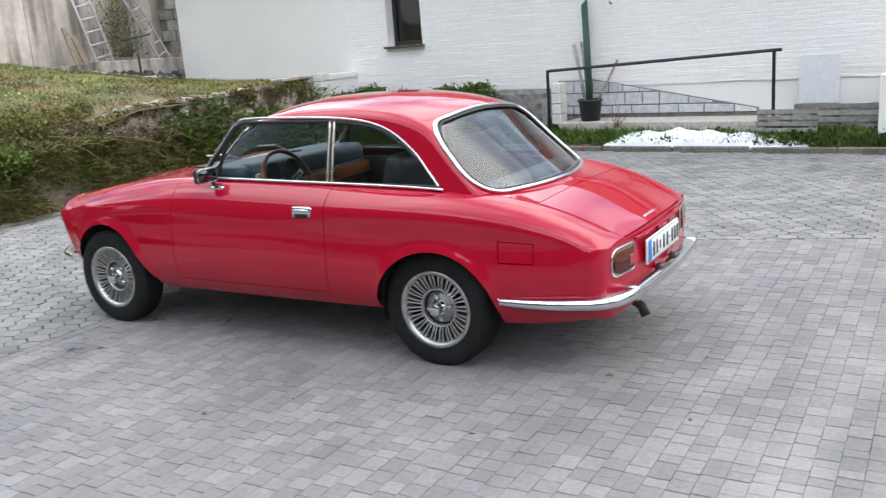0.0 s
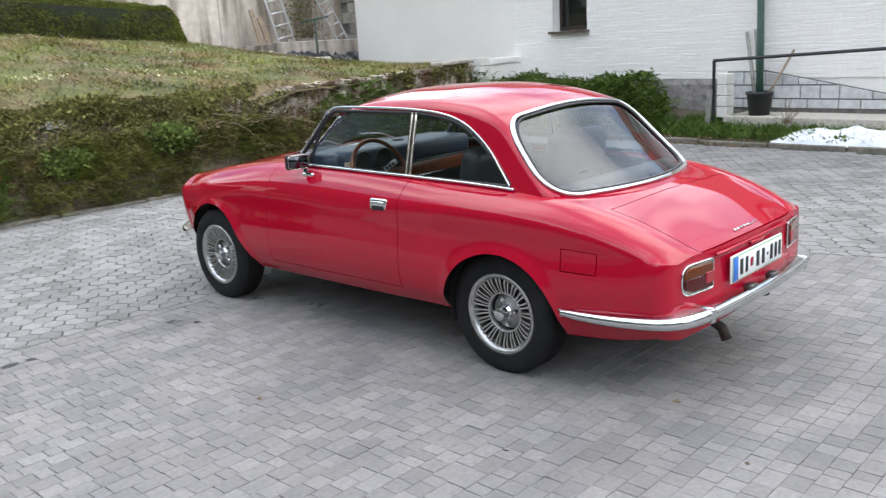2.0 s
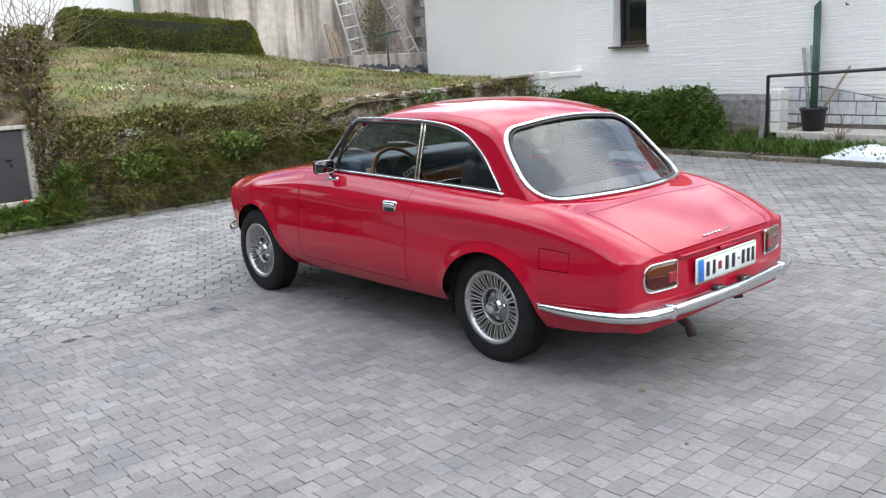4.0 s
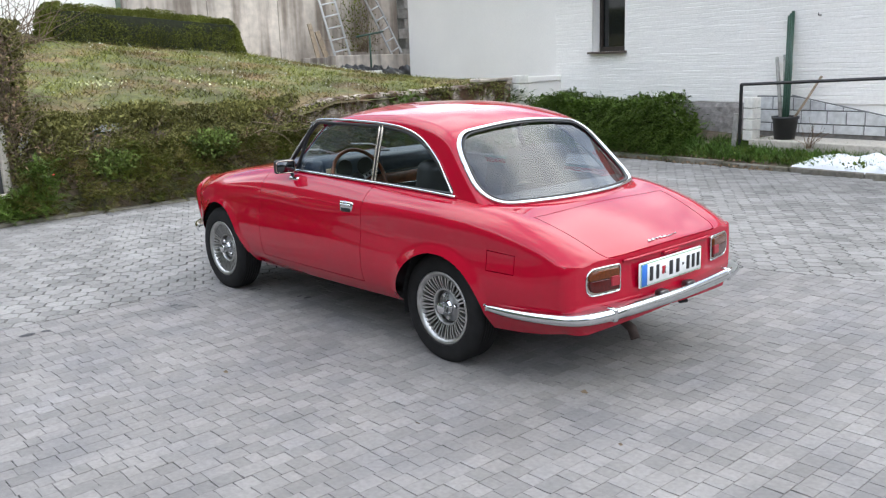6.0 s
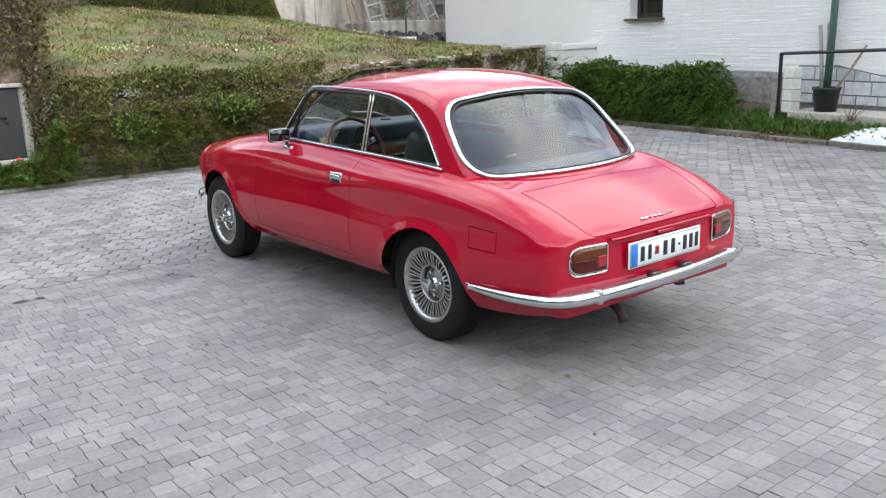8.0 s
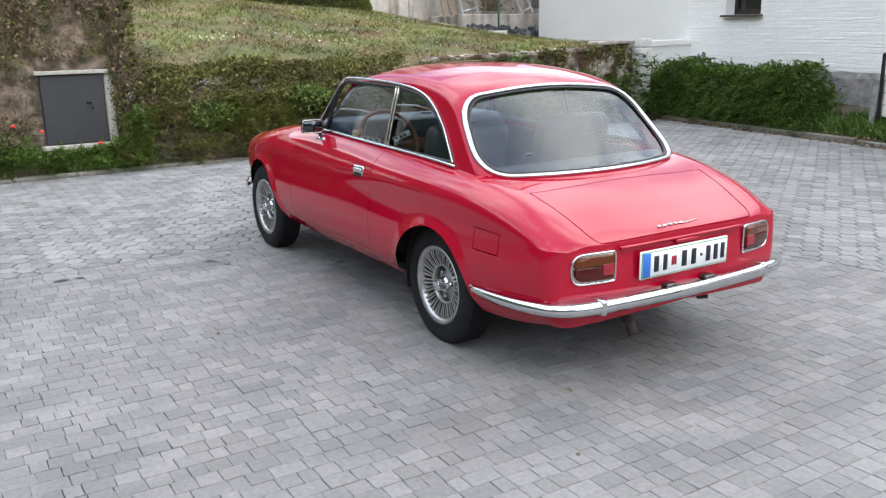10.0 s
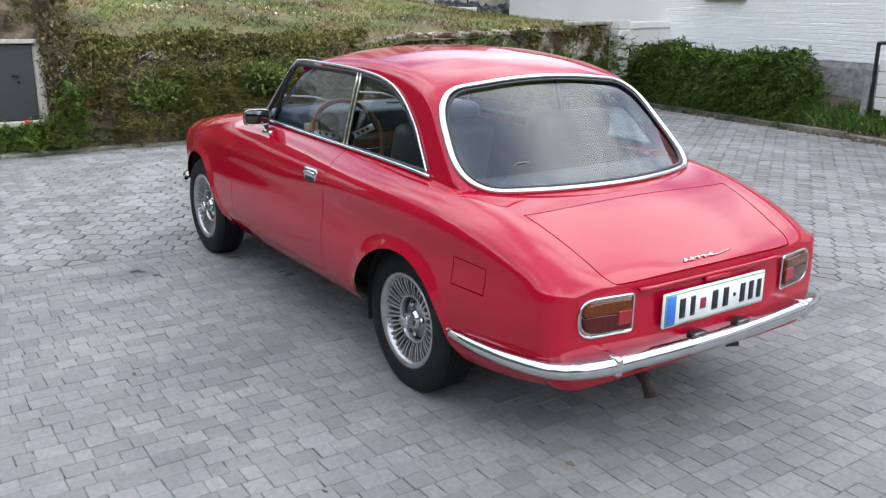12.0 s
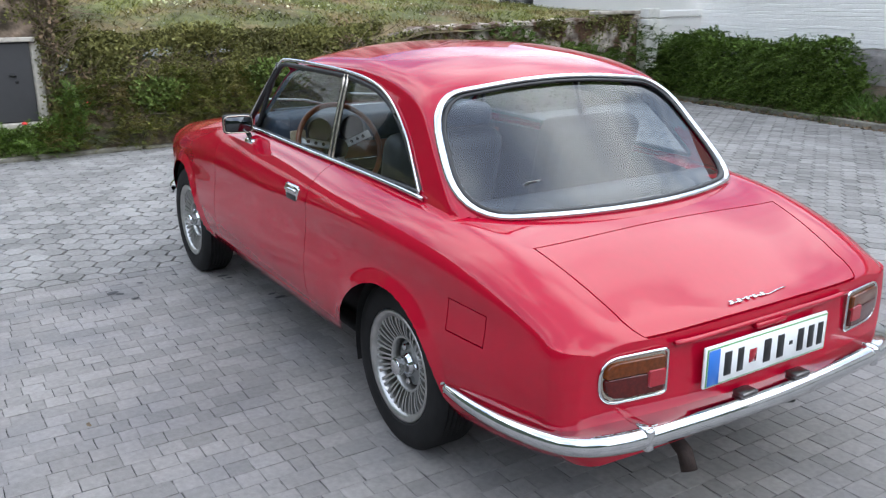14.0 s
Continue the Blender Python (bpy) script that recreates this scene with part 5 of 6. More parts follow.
# wheel arches
ARCH_R = densify([(-0.035 + 0.338 * math.cos(a), 0.275 + 0.325 * math.sin(a)) for a in np.radians(np.linspace(-4, 184, 40))] + [(-0.372, 0.1), (0.302, 0.1)], 0.03)
ARCH_F = densify([(2.325 + 0.345 * math.cos(a), 0.285 + 0.352 * math.sin(a)) for a in np.radians(np.linspace(-4, 150, 34))] + [(1.905, 0.315), (1.885, 0.1), (2.67, 0.1)], 0.03)
LIP = 0.013
for i in range(half.shape[0]):
    for j in range(half.shape[1]):
        x, y, z = half[i, j]
        if y > 0.5 and z < 0.78 and (abs(x) < 0.55 or abs(x - 2.3) < 0.62):
            d = min(nearest_on(ARCH_R, x, z)[0], nearest_on(ARCH_F, x, z)[0])
            half[i, j, 1] += LIP * (0.5 + 0.5 * math.cos(math.pi * min(1, d / 0.055))) * min(1, max(0, (z - 0.24) / 0.1))
# both sides in one sheet, and the sunk joints
full = np.concatenate([half, (half * (1, -1, 1))[:, -2::-1]], 1)
VF = np.concatenate([V, V[-2::-1]])
UX = full[:, :1, 0].repeat(full.shape[1], 1)
du, dv = np.gradient(full, axis=0), np.gradient(full, axis=1)
nrm = np.cross(du, dv)
nrm /= np.maximum(1e-9, np.linalg.norm(nrm, axis=2, keepdims=True))
if nrm[N_TAIL + 60, len(V) - 1, 2] < 0:
    nrm = -nrm
vv = VF[None].repeat(full.shape[0], 0)
sunk = np.zeros(vv.shape, bool)
is_row = lambda r: np.abs(vv - r) < 1e-6  # noqa: E731
is_col = lambda c: np.abs(UX - c) < 1e-6  # noqa: E731
sunk |= is_row(ROW_DOOR) & (UX > COL_DOOR_R - 1e-3) & (UX < COL_DOOR_F + 1e-3)
sunk |= (is_col(COL_DOOR_R) | is_col(COL_DOOR_F)) & (vv > ROW_DOOR - 1e-3) & (vv < ROW_BELT + 0.2)
left = np.arange(full.shape[1])[None] < len(V)
sunk |= left & (is_row(ROW_FLAP0) | is_row(ROW_FLAP1)) & (UX > COL_FLAP0 - 1e-3) & (UX < COL_FLAP1 + 1e-3)
sunk |= left & (is_col(COL_FLAP0) | is_col(COL_FLAP1)) & (vv > ROW_FLAP0 - 1e-3) & (vv < ROW_FLAP1 + 1e-3)
I = np.arange(full.shape[0])[:, None].repeat(full.shape[1], 1)
I_LID = N_TAIL - 10
sunk |= is_row(ROW_TRUNK) & (UX < COL_LID + 1e-3) & (I >= I_LID)
sunk |= is_col(COL_LID) & (vv > ROW_TRUNK - 1e-3)
sunk |= (I == I_LID) & (vv > ROW_TRUNK - 1e-3)
joined = full - nrm * (sunk * 0.014)[..., None]
# which cells belong to what
cx = 0.25 * (joined[1:, 1:] + joined[:-1, 1:] + joined[1:, :-1] + joined[:-1, :-1])
cv = 0.5 * (vv[:-1, 1:] + vv[:-1, :-1])
ux = 0.5 * (UX[1:, 1:] + UX[:-1, 1:])
ci = I[:-1, :-1]
arch = (inside(ARCH_R, cx[..., 0], cx[..., 2]) | inside(ARCH_F, cx[..., 0], cx[..., 2])) & (np.abs(cx[..., 1]) > 0.3)
under = roof_z(cx[..., 0], np.minimum(np.abs(cx[..., 1]), 0.56)) - cx[..., 2]
cabin = (cx[..., 0] > -0.40) & (cx[..., 0] < 1.66) & (cv > ROW_BELT + 0.25) & (under > 0.012) & ((cx[..., 0] > 0.06) | (np.abs(cx[..., 1]) < 0.50))
whole = ~arch & ~cabin
cleft = np.arange(cx.shape[1])[None].repeat(cx.shape[0], 0) < len(V) - 1
door = whole & (ux > COL_DOOR_R) & (ux < COL_DOOR_F) & (cv > ROW_DOOR) & (cv < ROW_BELT + 0.2)
lid = whole & (ux < COL_LID) & (ci >= I_LID) & (cv > ROW_TRUNK)
flapc = whole & cleft & (ux > COL_FLAP0) & (ux < COL_FLAP1) & (cv > ROW_FLAP0) & (cv < ROW_FLAP1)


def skin(name, keep, label="", parent=None):
    bm, vs = grid_bm(joined, keep)
    for (i, j), v in vs.items():
        if abs(v.co.y) > 0.3 and v.co.z < 0.72:
            for poly in (ARCH_R, ARCH_F):
                edge = any(0 <= a < arch.shape[0] and 0 <= b < arch.shape[1] and arch[a, b] for a in (i - 1, i) for b in (j - 1, j))
                if edge and abs(v.co.x - poly[0][0] + 0.3) < 0.75:
                    d, (x, z) = nearest_on(poly, v.co.x, v.co.z)
                    if d < 0.03 and z > 0.12:
                        v.co.x, v.co.z = x, z
    bmesh.ops.recalc_face_normals(bm, faces=bm.faces[:])
    return part(name, bm, M["paint"], parent or car, label, sharp=38)


body = skin("body", whole & ~door & ~lid & ~flapc)
door_left = skin("door", door & cleft)
door_right = skin("door", door & ~cleft)
trunk_lid = skin("trunk_lid", lid)
skin("fuel_flap", flapc)

# ---- roof and pillars ----
def side_y(x, z):
    return cr_y(x) - 0.004 - 0.235 * (z - cr_z(x)) - 0.12 * np.maximum(0, z - cr_z(x)) ** 2


def roof_half(x):
    EDGE = float(np.interp(x, (-0.1, 0.25), (0.018, 0.045)))
    zb = float(cr_z(x)) - 0.012
    yc = 0.56
    for _ in range(8):
        zc = float(roof_z(x, yc - 0.02)) - 0.012
        yc = float(side_y(x, max(zc, zb)))
    zc = max(zc, zb - 0.06)
    pts = [(side_y(x, z), z) for z in np.linspace(zb, max(zb + 0.001, zc - 0.022), 16)]
    if zc - 0.03 < zb:
        pts = [(cr_y(x) - 0.004, zb - 0.05)] * 16
    a, b = np.array(pts[-1], float), np.array((yc - EDGE, roof_z(x, yc - EDGE)), float)
    k = np.array((float(side_y(x, zc)), zc))
    pts += [tuple((1 - t) ** 2 * a + 2 * t * (1 - t) * k + t * t * b) for t in (0.2, 0.4, 0.6, 0.8)]
    pts += [(y, roof_z(x, y)) for y in np.linspace(yc - EDGE, 0, 26)]
    return pts


GX = np.linspace(-0.46, 1.74, 170)
gh = np.array([roof_half(x) for x in GX], float)
gh = np.dstack([np.repeat(GX[:, None], gh.shape[1], 1), gh])
GN = gh.shape[1]
gf = np.concatenate([gh, (gh * (1, -1, 1))[:, -2::-1]], 1)
gc = 0.25 * (gf[1:, 1:] + gf[:-1, 1:] + gf[1:, :-1] + gf[:-1, :-1])
g_side = (np.minimum(np.arange(gc.shape[1]), gc.shape[1] - 1 - np.arange(gc.shape[1])) < 19)[None].repeat(gc.shape[0], 0)
SIDE_WIN = rounded([(-0.03, 0.884), (1.545, 0.916), (1.275, 1.213), (0.62, 1.207), (0.33, 1.170), (0.13, 1.045)], [0.03, 0.02, 0.045, 0.1, 0.12, 0.12])
REAR_WIN = rounded([(-0.528, 1.176), (0.0, 1.232), (0.528, 1.176), (0.618, 0.846), (0.0, 0.846), (-0.618, 0.846)], [0.13, 0.3, 0.13, 0.14, 0.4, 0.14], 8)
WIND_WIN = rounded([(-0.505, 1.195), (0.0, 1.243), (0.505, 1.195), (0.595, 0.94), (0.0, 0.945), (-0.595, 0.94)], [0.06, 0.3, 0.06, 0.06, 0.3, 0.06], 8)
w_side = g_side & inside(SIDE_WIN, gc[..., 0], gc[..., 2])
w_rear = (gc[..., 0] < 0.3) & inside(REAR_WIN, gc[..., 1], gc[..., 2]) & ~g_side
w_wind = (gc[..., 0] > 1.0) & inside(WIND_WIN, gc[..., 1], gc[..., 2])
holes = w_side | w_rear | w_wind


def x_on(y, z, lo, hi):
    """Where along the car the roof skin has that height, between lo and hi."""
    up = roof_z(hi, y) > roof_z(lo, y)
    for _ in range(40):
        m = 0.5 * (lo + hi)
        if (roof_z(m, y) < z) == up:
            lo = m
        else:
            hi = m
    return 0.5 * (lo + hi)


deck = np.array([np.interp(np.abs(gc[i, :, 1]), main[k, :, 0][::-1][: np.argmax(main[k, ::-1, 0]) + 1], main[k, :, 1][::-1][: np.argmax(main[k, ::-1, 0]) + 1]) for i, k in enumerate(np.searchsorted(X, gc[:, GN - 1, 0]))])
sunken = ~g_side & (gc[..., 2] < deck - 0.004) & (gc[..., 0] < 0.2)
bm, vs = grid_bm(gf, ~holes & ~sunken)
for (i, j), v in vs.items():
    near = lambda w: any(0 <= a < w.shape[0] and 0 <= b < w.shape[1] and w[a, b] for a in (i - 1, i) for b in (j - 1, j))  # noqa: E731
    if near(w_side):
        d, (x, z) = nearest_on(SIDE_WIN, v.co.x, v.co.z)
        if d < 0.03:
            v.co = (x, math.copysign(float(side_y(x, z)), v.co.y), z)
    elif near(w_rear) or near(w_wind):
        d, (y, z) = nearest_on(REAR_WIN if v.co.x < 0.5 else WIND_WIN, v.co.y, v.co.z)
        if d < 0.03:
            v.co = (x_on(y, z, -0.5, 0.35) if v.co.x < 0.5 else x_on(y, z, 1.0, 1.8), y, z)
bmesh.ops.remove_doubles(bm, verts=bm.verts[:], dist=1e-5)
bmesh.ops.recalc_face_normals(bm, faces=bm.faces[:])
roof = part("roof", bm, M["paint"], car)

gdu, gdv = np.gradient(gf, axis=0), np.gradient(gf, axis=1)
gn = np.cross(gdu, gdv)
gn /= np.maximum(1e-9, np.linalg.norm(gn, axis=2, keepdims=True))
if gn[85, GN - 1, 2] < 0:
    gn = -gn
grow = lambda w: w | np.pad(w, 1)[2:, 1:-1] | np.pad(w, 1)[:-2, 1:-1] | np.pad(w, 1)[1:-1, 2:] | np.pad(w, 1)[1:-1, :-2]  # noqa: E731
gleft = (np.arange(gc.shape[1]) < GN - 1)[None].repeat(gc.shape[0], 0)
bm, _ = grid_bm(gf - gn * 0.022, ~grow(holes) & (gc[..., 2] > 1.0))
part("headliner", bm, mat("grey_headliner", (0.16, 0.155, 0.15), 0.9, var=0.1, scale=60), car)
for name, w, m, off in (("rear_window", w_rear, "glass_rear", 0.006), ("windscreen", w_wind, "glass_wind", 0.006),
                        ("door_window", w_side & gleft & (gc[..., 0] > 0.63), "glass", 0.012), ("quarter_window", w_side & gleft & (gc[..., 0] <= 0.63), "glass", 0.012),
                        ("door_window", w_side & ~gleft & (gc[..., 0] > 0.63), "glass", 0.012), ("quarter_window", w_side & ~gleft & (gc[..., 0] <= 0.63), "glass", 0.012)):
    bm, _ = grid_bm(gf - gn * off, grow(w))
    bmesh.ops.remove_doubles(bm, verts=bm.verts[:], dist=1e-5)
    bm.normal_update()
    for fc in bm.faces:
        c_ = fc.calc_center_median()
        if fc.normal.dot(c_ - Vector((0.65, 0, 0.75))) < 0:
            fc.normal_flip()
    part(name, bm, M[m], car, "clear window glass").visible_shadow = False


def on_side(x, z, sign=1, out=0.004):
    return (x, sign * (float(side_y(x, z)) + out), z)


def strip(points, wide, deep, name, material, parent=car, closed=False, label=""):
    """A half-round moulding along points."""
    return part(name, tube_bm(points, wide, 10, closed, flat=deep / wide), M[material], parent, label)


rear_line = [(x_on(y, z, -0.5, 0.35) - 0.004, y, z + 0.002) for y, z in densify(REAR_WIN, 0.02)]
strip(rear_line, 0.014, 0.010, "rear_window_trim", "chrome", closed=True, label="bright chrome rear window surround")
inner = [(x_on(y * 0.965, 1.02 + (z - 1.02) * 0.94, -0.5, 0.35), y * 0.965, 1.02 + (z - 1.02) * 0.94) for y, z in densify(REAR_WIN, 0.03)]
strip(inner, 0.010, 0.006, "rear_window_seal", "seal", closed=True)
wind_line = [(x_on(y, z, 1.0, 1.8) + 0.002, y, z + 0.002) for y, z in densify(WIND_WIN, 0.03)]
strip(wind_line, 0.013, 0.009, "windscreen_trim", "chrome", closed=True)
for s in (1, -1):
    strip([on_side(x, z, s, -0.002) for x, z in densify(SIDE_WIN, 0.02)], 0.010, 0.010, "window_seal", "seal", closed=True)
    strip([on_side(x, float(cr_z(x)) + 0.010, s, 0.008) for x in np.linspace(-0.05, 1.53, 40)], 0.008, 0.008, "belt_trim", "chrome")
    top = [(1.55, 0.925), (1.42, 1.075), (1.30, 1.205), (1.22, 1.232), (0.9, 1.232), (0.62, 1.223), (0.42, 1.200), (0.27, 1.150), (0.13, 1.055), (0.04, 0.960), (-0.025, 0.885)]
    tz = rows_through(top, np.linspace(0, len(top) - 1, 70))
    strip([on_side(x, z, s, 0.006) for x, z in tz], 0.006, 0.007, "drip_rail", "chrome", label="thin chrome rain gutter strip")
    bm = bmesh.new()
    for dx in (-0.014, 0.014):
        tube_bm([on_side(0.628 + dx + 0.02 * (z - 0.89), z, s, 0.002) for z in np.linspace(0.892, 1.212, 8)], 0.0075, 8, bm=bm, flat=0.9)
    part("window_pillar", bm, M["pillar"], car, "polished metal window pillar")
    strip([on_side(0.628 + 0.02 * (z - 0.89), z, s, -0.001) for z in np.linspace(0.892, 1.212, 8)], 0.010, 0.006, "pillar_seal", "seal")
    strip([on_side(1.525 - 0.80 * (z - 0.93), z, s, 0.000) for z in np.linspace(0.925, 1.205, 10)], 0.013, 0.008, "pillar_cover", "seal", label="black front pillar cover")
    strip([on_side(1.335 + 0.10 * (1 - (z - 0.91) / 0.3), z, s, -0.008) for z in np.linspace(0.905, 1.21, 8)], 0.013, 0.010, "vent_window_bar", "seal")


# ---- wheels ----
def wheel_at(x, y, z, turn):
    sgn = 1 if y > 0 else -1
    base = pose(x, y, z, 0, turn, 0 if sgn > 0 else 180)
    hub = part("wheel", lathe_bm([(0.0, 0.055), (0.020, 0.055), (0.024, 0.050), (0.028, 0.034), (0.050, 0.022), (0.080, 0.020), (0.094, -0.01), (0.094, -0.06), (0.0, -0.06)], 32, False), M["steel_dark"], car, "alloy wheel with many radial fins", at=base)
    tread = [(0.296 - (0.006 if k % 2 else 0.0), 0.058 - 0.116 * k / 12) for k in range(13)]
    prof = [(0.190, 0.070), (0.205, 0.082), (0.235, 0.086), (0.265, 0.083), (0.284, 0.073), (0.293, 0.062)] + tread + [(0.293, -0.062), (0.284, -0.073), (0.265, -0.083), (0.235, -0.086), (0.205, -0.082), (0.190, -0.070)]
    part("tyre", lathe_bm(prof, 64), M["rubber"], hub, "black rubber tyre with fine tread", sharp=25)
    part("rim", lathe_bm([(0.196, 0.074), (0.198, 0.079), (0.190, 0.081), (0.172, 0.069), (0.168, 0.040), (0.166, 0.030), (0.166, 0.0), (0.172, -0.07), (0.190, -0.074), (0.192, -0.06), (0.180, 0.0), (0.186, 0.06)], 64), M["steel"], hub)
    part("brake_drum", lathe_bm([(0.0, -0.03), (0.165, -0.03), (0.168, -0.06), (0.0, -0.06)], 32, False), M["dark"], hub)
    part("hub_ring", lathe_bm([(0.090, 0.044), (0.096, 0.048), (0.102, 0.043), (0.101, 0.0), (0.090, 0.0)], 48), M["steel"], hub)
    bm = bmesh.new()
    pts = [(0.092, 0.044, 0.0036), (0.120, 0.056, 0.0038), (0.148, 0.064, 0.0044), (0.174, 0.066, 0.0060)]
    low = [(r, d - 0.034, w * 0.8) for r, d, w in pts]
    up = [[bm.verts.new((r, d, s * w)) for s in (1, -1)] for r, d, w in pts]
    dn = [[bm.verts.new((r, d, s * w)) for s in (1, -1)] for r, d, w in low]
    for k in range(3):
        bm.faces.new((up[k][0], up[k + 1][0], up[k + 1][1], up[k][1]))
        for s in (0, 1):
            bm.faces.new((up[k][s], dn[k][s], dn[k + 1][s], up[k + 1][s]))
        bm.faces.new((dn[k][0], dn[k + 1][0], dn[k + 1][1], dn[k][1]))
    bmesh.ops.recalc_face_normals(bm, faces=bm.faces[:])
    fin = part("fin", bm, M["steel"], hub, smooth=False)
    for k in range(1, 40):
        again(fin, hub, Matrix.Rotation(2 * math.pi * k / 40, 4, "Y") @ Matrix.Rotation(0.035 * (-1) ** k, 4, "X"))
    nut = part("wheel_nut", lathe_bm([(0.0, 0.046), (0.009, 0.046), (0.012, 0.042), (0.012, 0.020), (0.0, 0.020)], 6, False), M["chrome"], hub, at=pose(0.060, 0, 0), smooth=False)
    for k in range(1, 4):
        again(nut, hub, Matrix.Rotation(math.pi * k / 2, 4, "Y") @ pose(0.060, 0, 0))
    part("spinner", lathe_bm([(0.0, 0.092), (0.022, 0.092), (0.029, 0.088), (0.031, 0.084), (0.031, 0.050), (0.040, 0.038), (0.040, 0.03), (0.0, 0.03)], 28, False), M["chrome"], hub, "chrome hub cap", sharp=30)
    return hub


for x, y, turn in ((0.0, 0.635, 10), (2.35, 0.650, 47), (0.0, -0.635, 0), (2.35, -0.650, 20)):
    wheel_at(x, y, 0.290, turn)

# wheel wells, floor
for x, r, a0 in ((-0.035, 0.35, -14), (2.32, 0.365, 28)):
    for s in (1, -1):
        bm = bmesh.new()
        prev = None
        for a in np.radians(np.linspace(a0, 176, 24)):
            ring = [bm.verts.new((x + r * math.cos(a), s * y, 0.285 + r * math.sin(a))) for y in (0.36, 0.712)]
            if prev:
                bm.faces.new((prev[0], prev[1], ring[1], ring[0]))
            prev = ring
        part("wheel_well", bm, M["dark"], car)
        part("wheel_well_wall", box_bm(2 * r, 0.02, 0.40, (x, s * 0.36, 0.48), 0.004), M["dark"], car)
part("floor_pan", box_bm(1.52, 1.34, 0.05, (1.10, 0, 0.285), 0.01), M["dark"], car)
part("tail_floor", box_bm(0.5, 1.20, 0.05, (-0.62, 0, 0.36), 0.01), M["dark"], car)
part("front_floor", box_bm(0.9, 0.9, 0.05, (2.5, 0, 0.33), 0.01), M["dark"], car)

# ---- bumpers ----
def blade(path, name, label):
    """A chrome blade with a shelf behind it, along a plan line of (x, y, height of its top edge, height of the blade, depth of the shelf)."""
    pts = rows_through(path, np.linspace(0, len(path) - 1, 12 * (len(path) - 1) + 1))
    bm = bmesh.new()
    loops = []
    for i, (x, y, z, h, deep) in enumerate(pts):
        d = Vector((*(pts[min(i + 1, len(pts) - 1)] - pts[max(i - 1, 0)])[:2], 0)).normalized()
        out = Vector((d.y, -d.x, 0))
        if out.dot(Vector((x - 1.0, y * 0.8, 0))) < 0:
            out = -out
        prof = [(-deep, 0.02 * deep), (-0.5 * deep - 0.006, 0.03 * deep), (-0.016, 0.002), (-0.003, 0.0), (0.005, -0.10 * h), (0.010, -0.24 * h), (0.013, -0.48 * h), (0.011, -0.72 * h), (0.004, -0.94 * h), (-0.006, -h), (-0.012, -0.95 * h), (-0.002, -0.7 * h), (-0.002, -0.2 * h), (-0.014, -0.004), (-deep - 0.002, 0.02 * deep - 0.006)]
        loops.append([bm.verts.new(Vector((x, y, z + b)) + out * a) for a, b in prof])
    n = len(loops[0])
    for a, b in zip(loops, loops[1:]):
        for k in range(n):
            bm.faces.new((a[k], a[(k + 1) % n], b[(k + 1) % n], b[k]))
    bm.faces.new(loops[0])
    bm.faces.new(loops[-1][::-1])
    bmesh.ops.recalc_face_normals(bm, faces=bm.faces[:])
    return part(name, bm, M["chrome"], car, label, sharp=50)


_hb = [(-0.385, 0.748, 0.391, 0.022, 0.010), (-0.400, 0.762, 0.397, 0.036, 0.020), (-0.55, 0.772, 0.404, 0.043, 0.030), (-0.72, 0.757, 0.412, 0.047, 0.060), (-0.868, 0.700, 0.418, 0.051, 0.10), (-0.938, 0.575, 0.420, 0.054, 0.11), (-0.963, 0.35, 0.420, 0.055, 0.10), (-0.978, 0.0, 0.420, 0.055, 0.09)]
rear_bumper = blade(_hb + [(x, -y, z, h, d) for x, y, z, h, d in _hb[-2::-1]], "rear_bumper", "curved chrome rear bumper")
_hf = [(2.70, 0.735, 0.425, 0.050, 0.03), (2.86, 0.665, 0.430, 0.060, 0.06), (2.98, 0.50, 0.432, 0.064, 0.06), (3.045, 0.25, 0.434, 0.066, 0.06), (3.06, 0.0, 0.434, 0.066, 0.06)]
blade(_hf + [(x, -y, z, h, d) for x, y, z, h, d in _hf[-2::-1]], "front_bumper", "curved chrome front bumper")
for s in (1, -1):
    bm = box_bm(0.034, 0.030, 0.066, (-0.948, s * 0.495, 0.392), 0.010, seg=3)
    box_bm(0.085, 0.030, 0.010, (-0.912, s * 0.495, 0.4215), 0.003, bm=bm)
    part("bumper_band", bm, M["chrome"], rear_bumper)
for y in (0.120, -0.112):
    lamp = part("plate_lamp", box_bm(0.040, 0.064, 0.016, (-0.950, y, 0.428), 0.005, seg=2), M["lampbox"], car, "small chrome number plate lamp")
    part("lens", box_bm(0.012, 0.054, 0.012, (-0.9315, y, 0.429), 0.003), M["seal"], lamp)

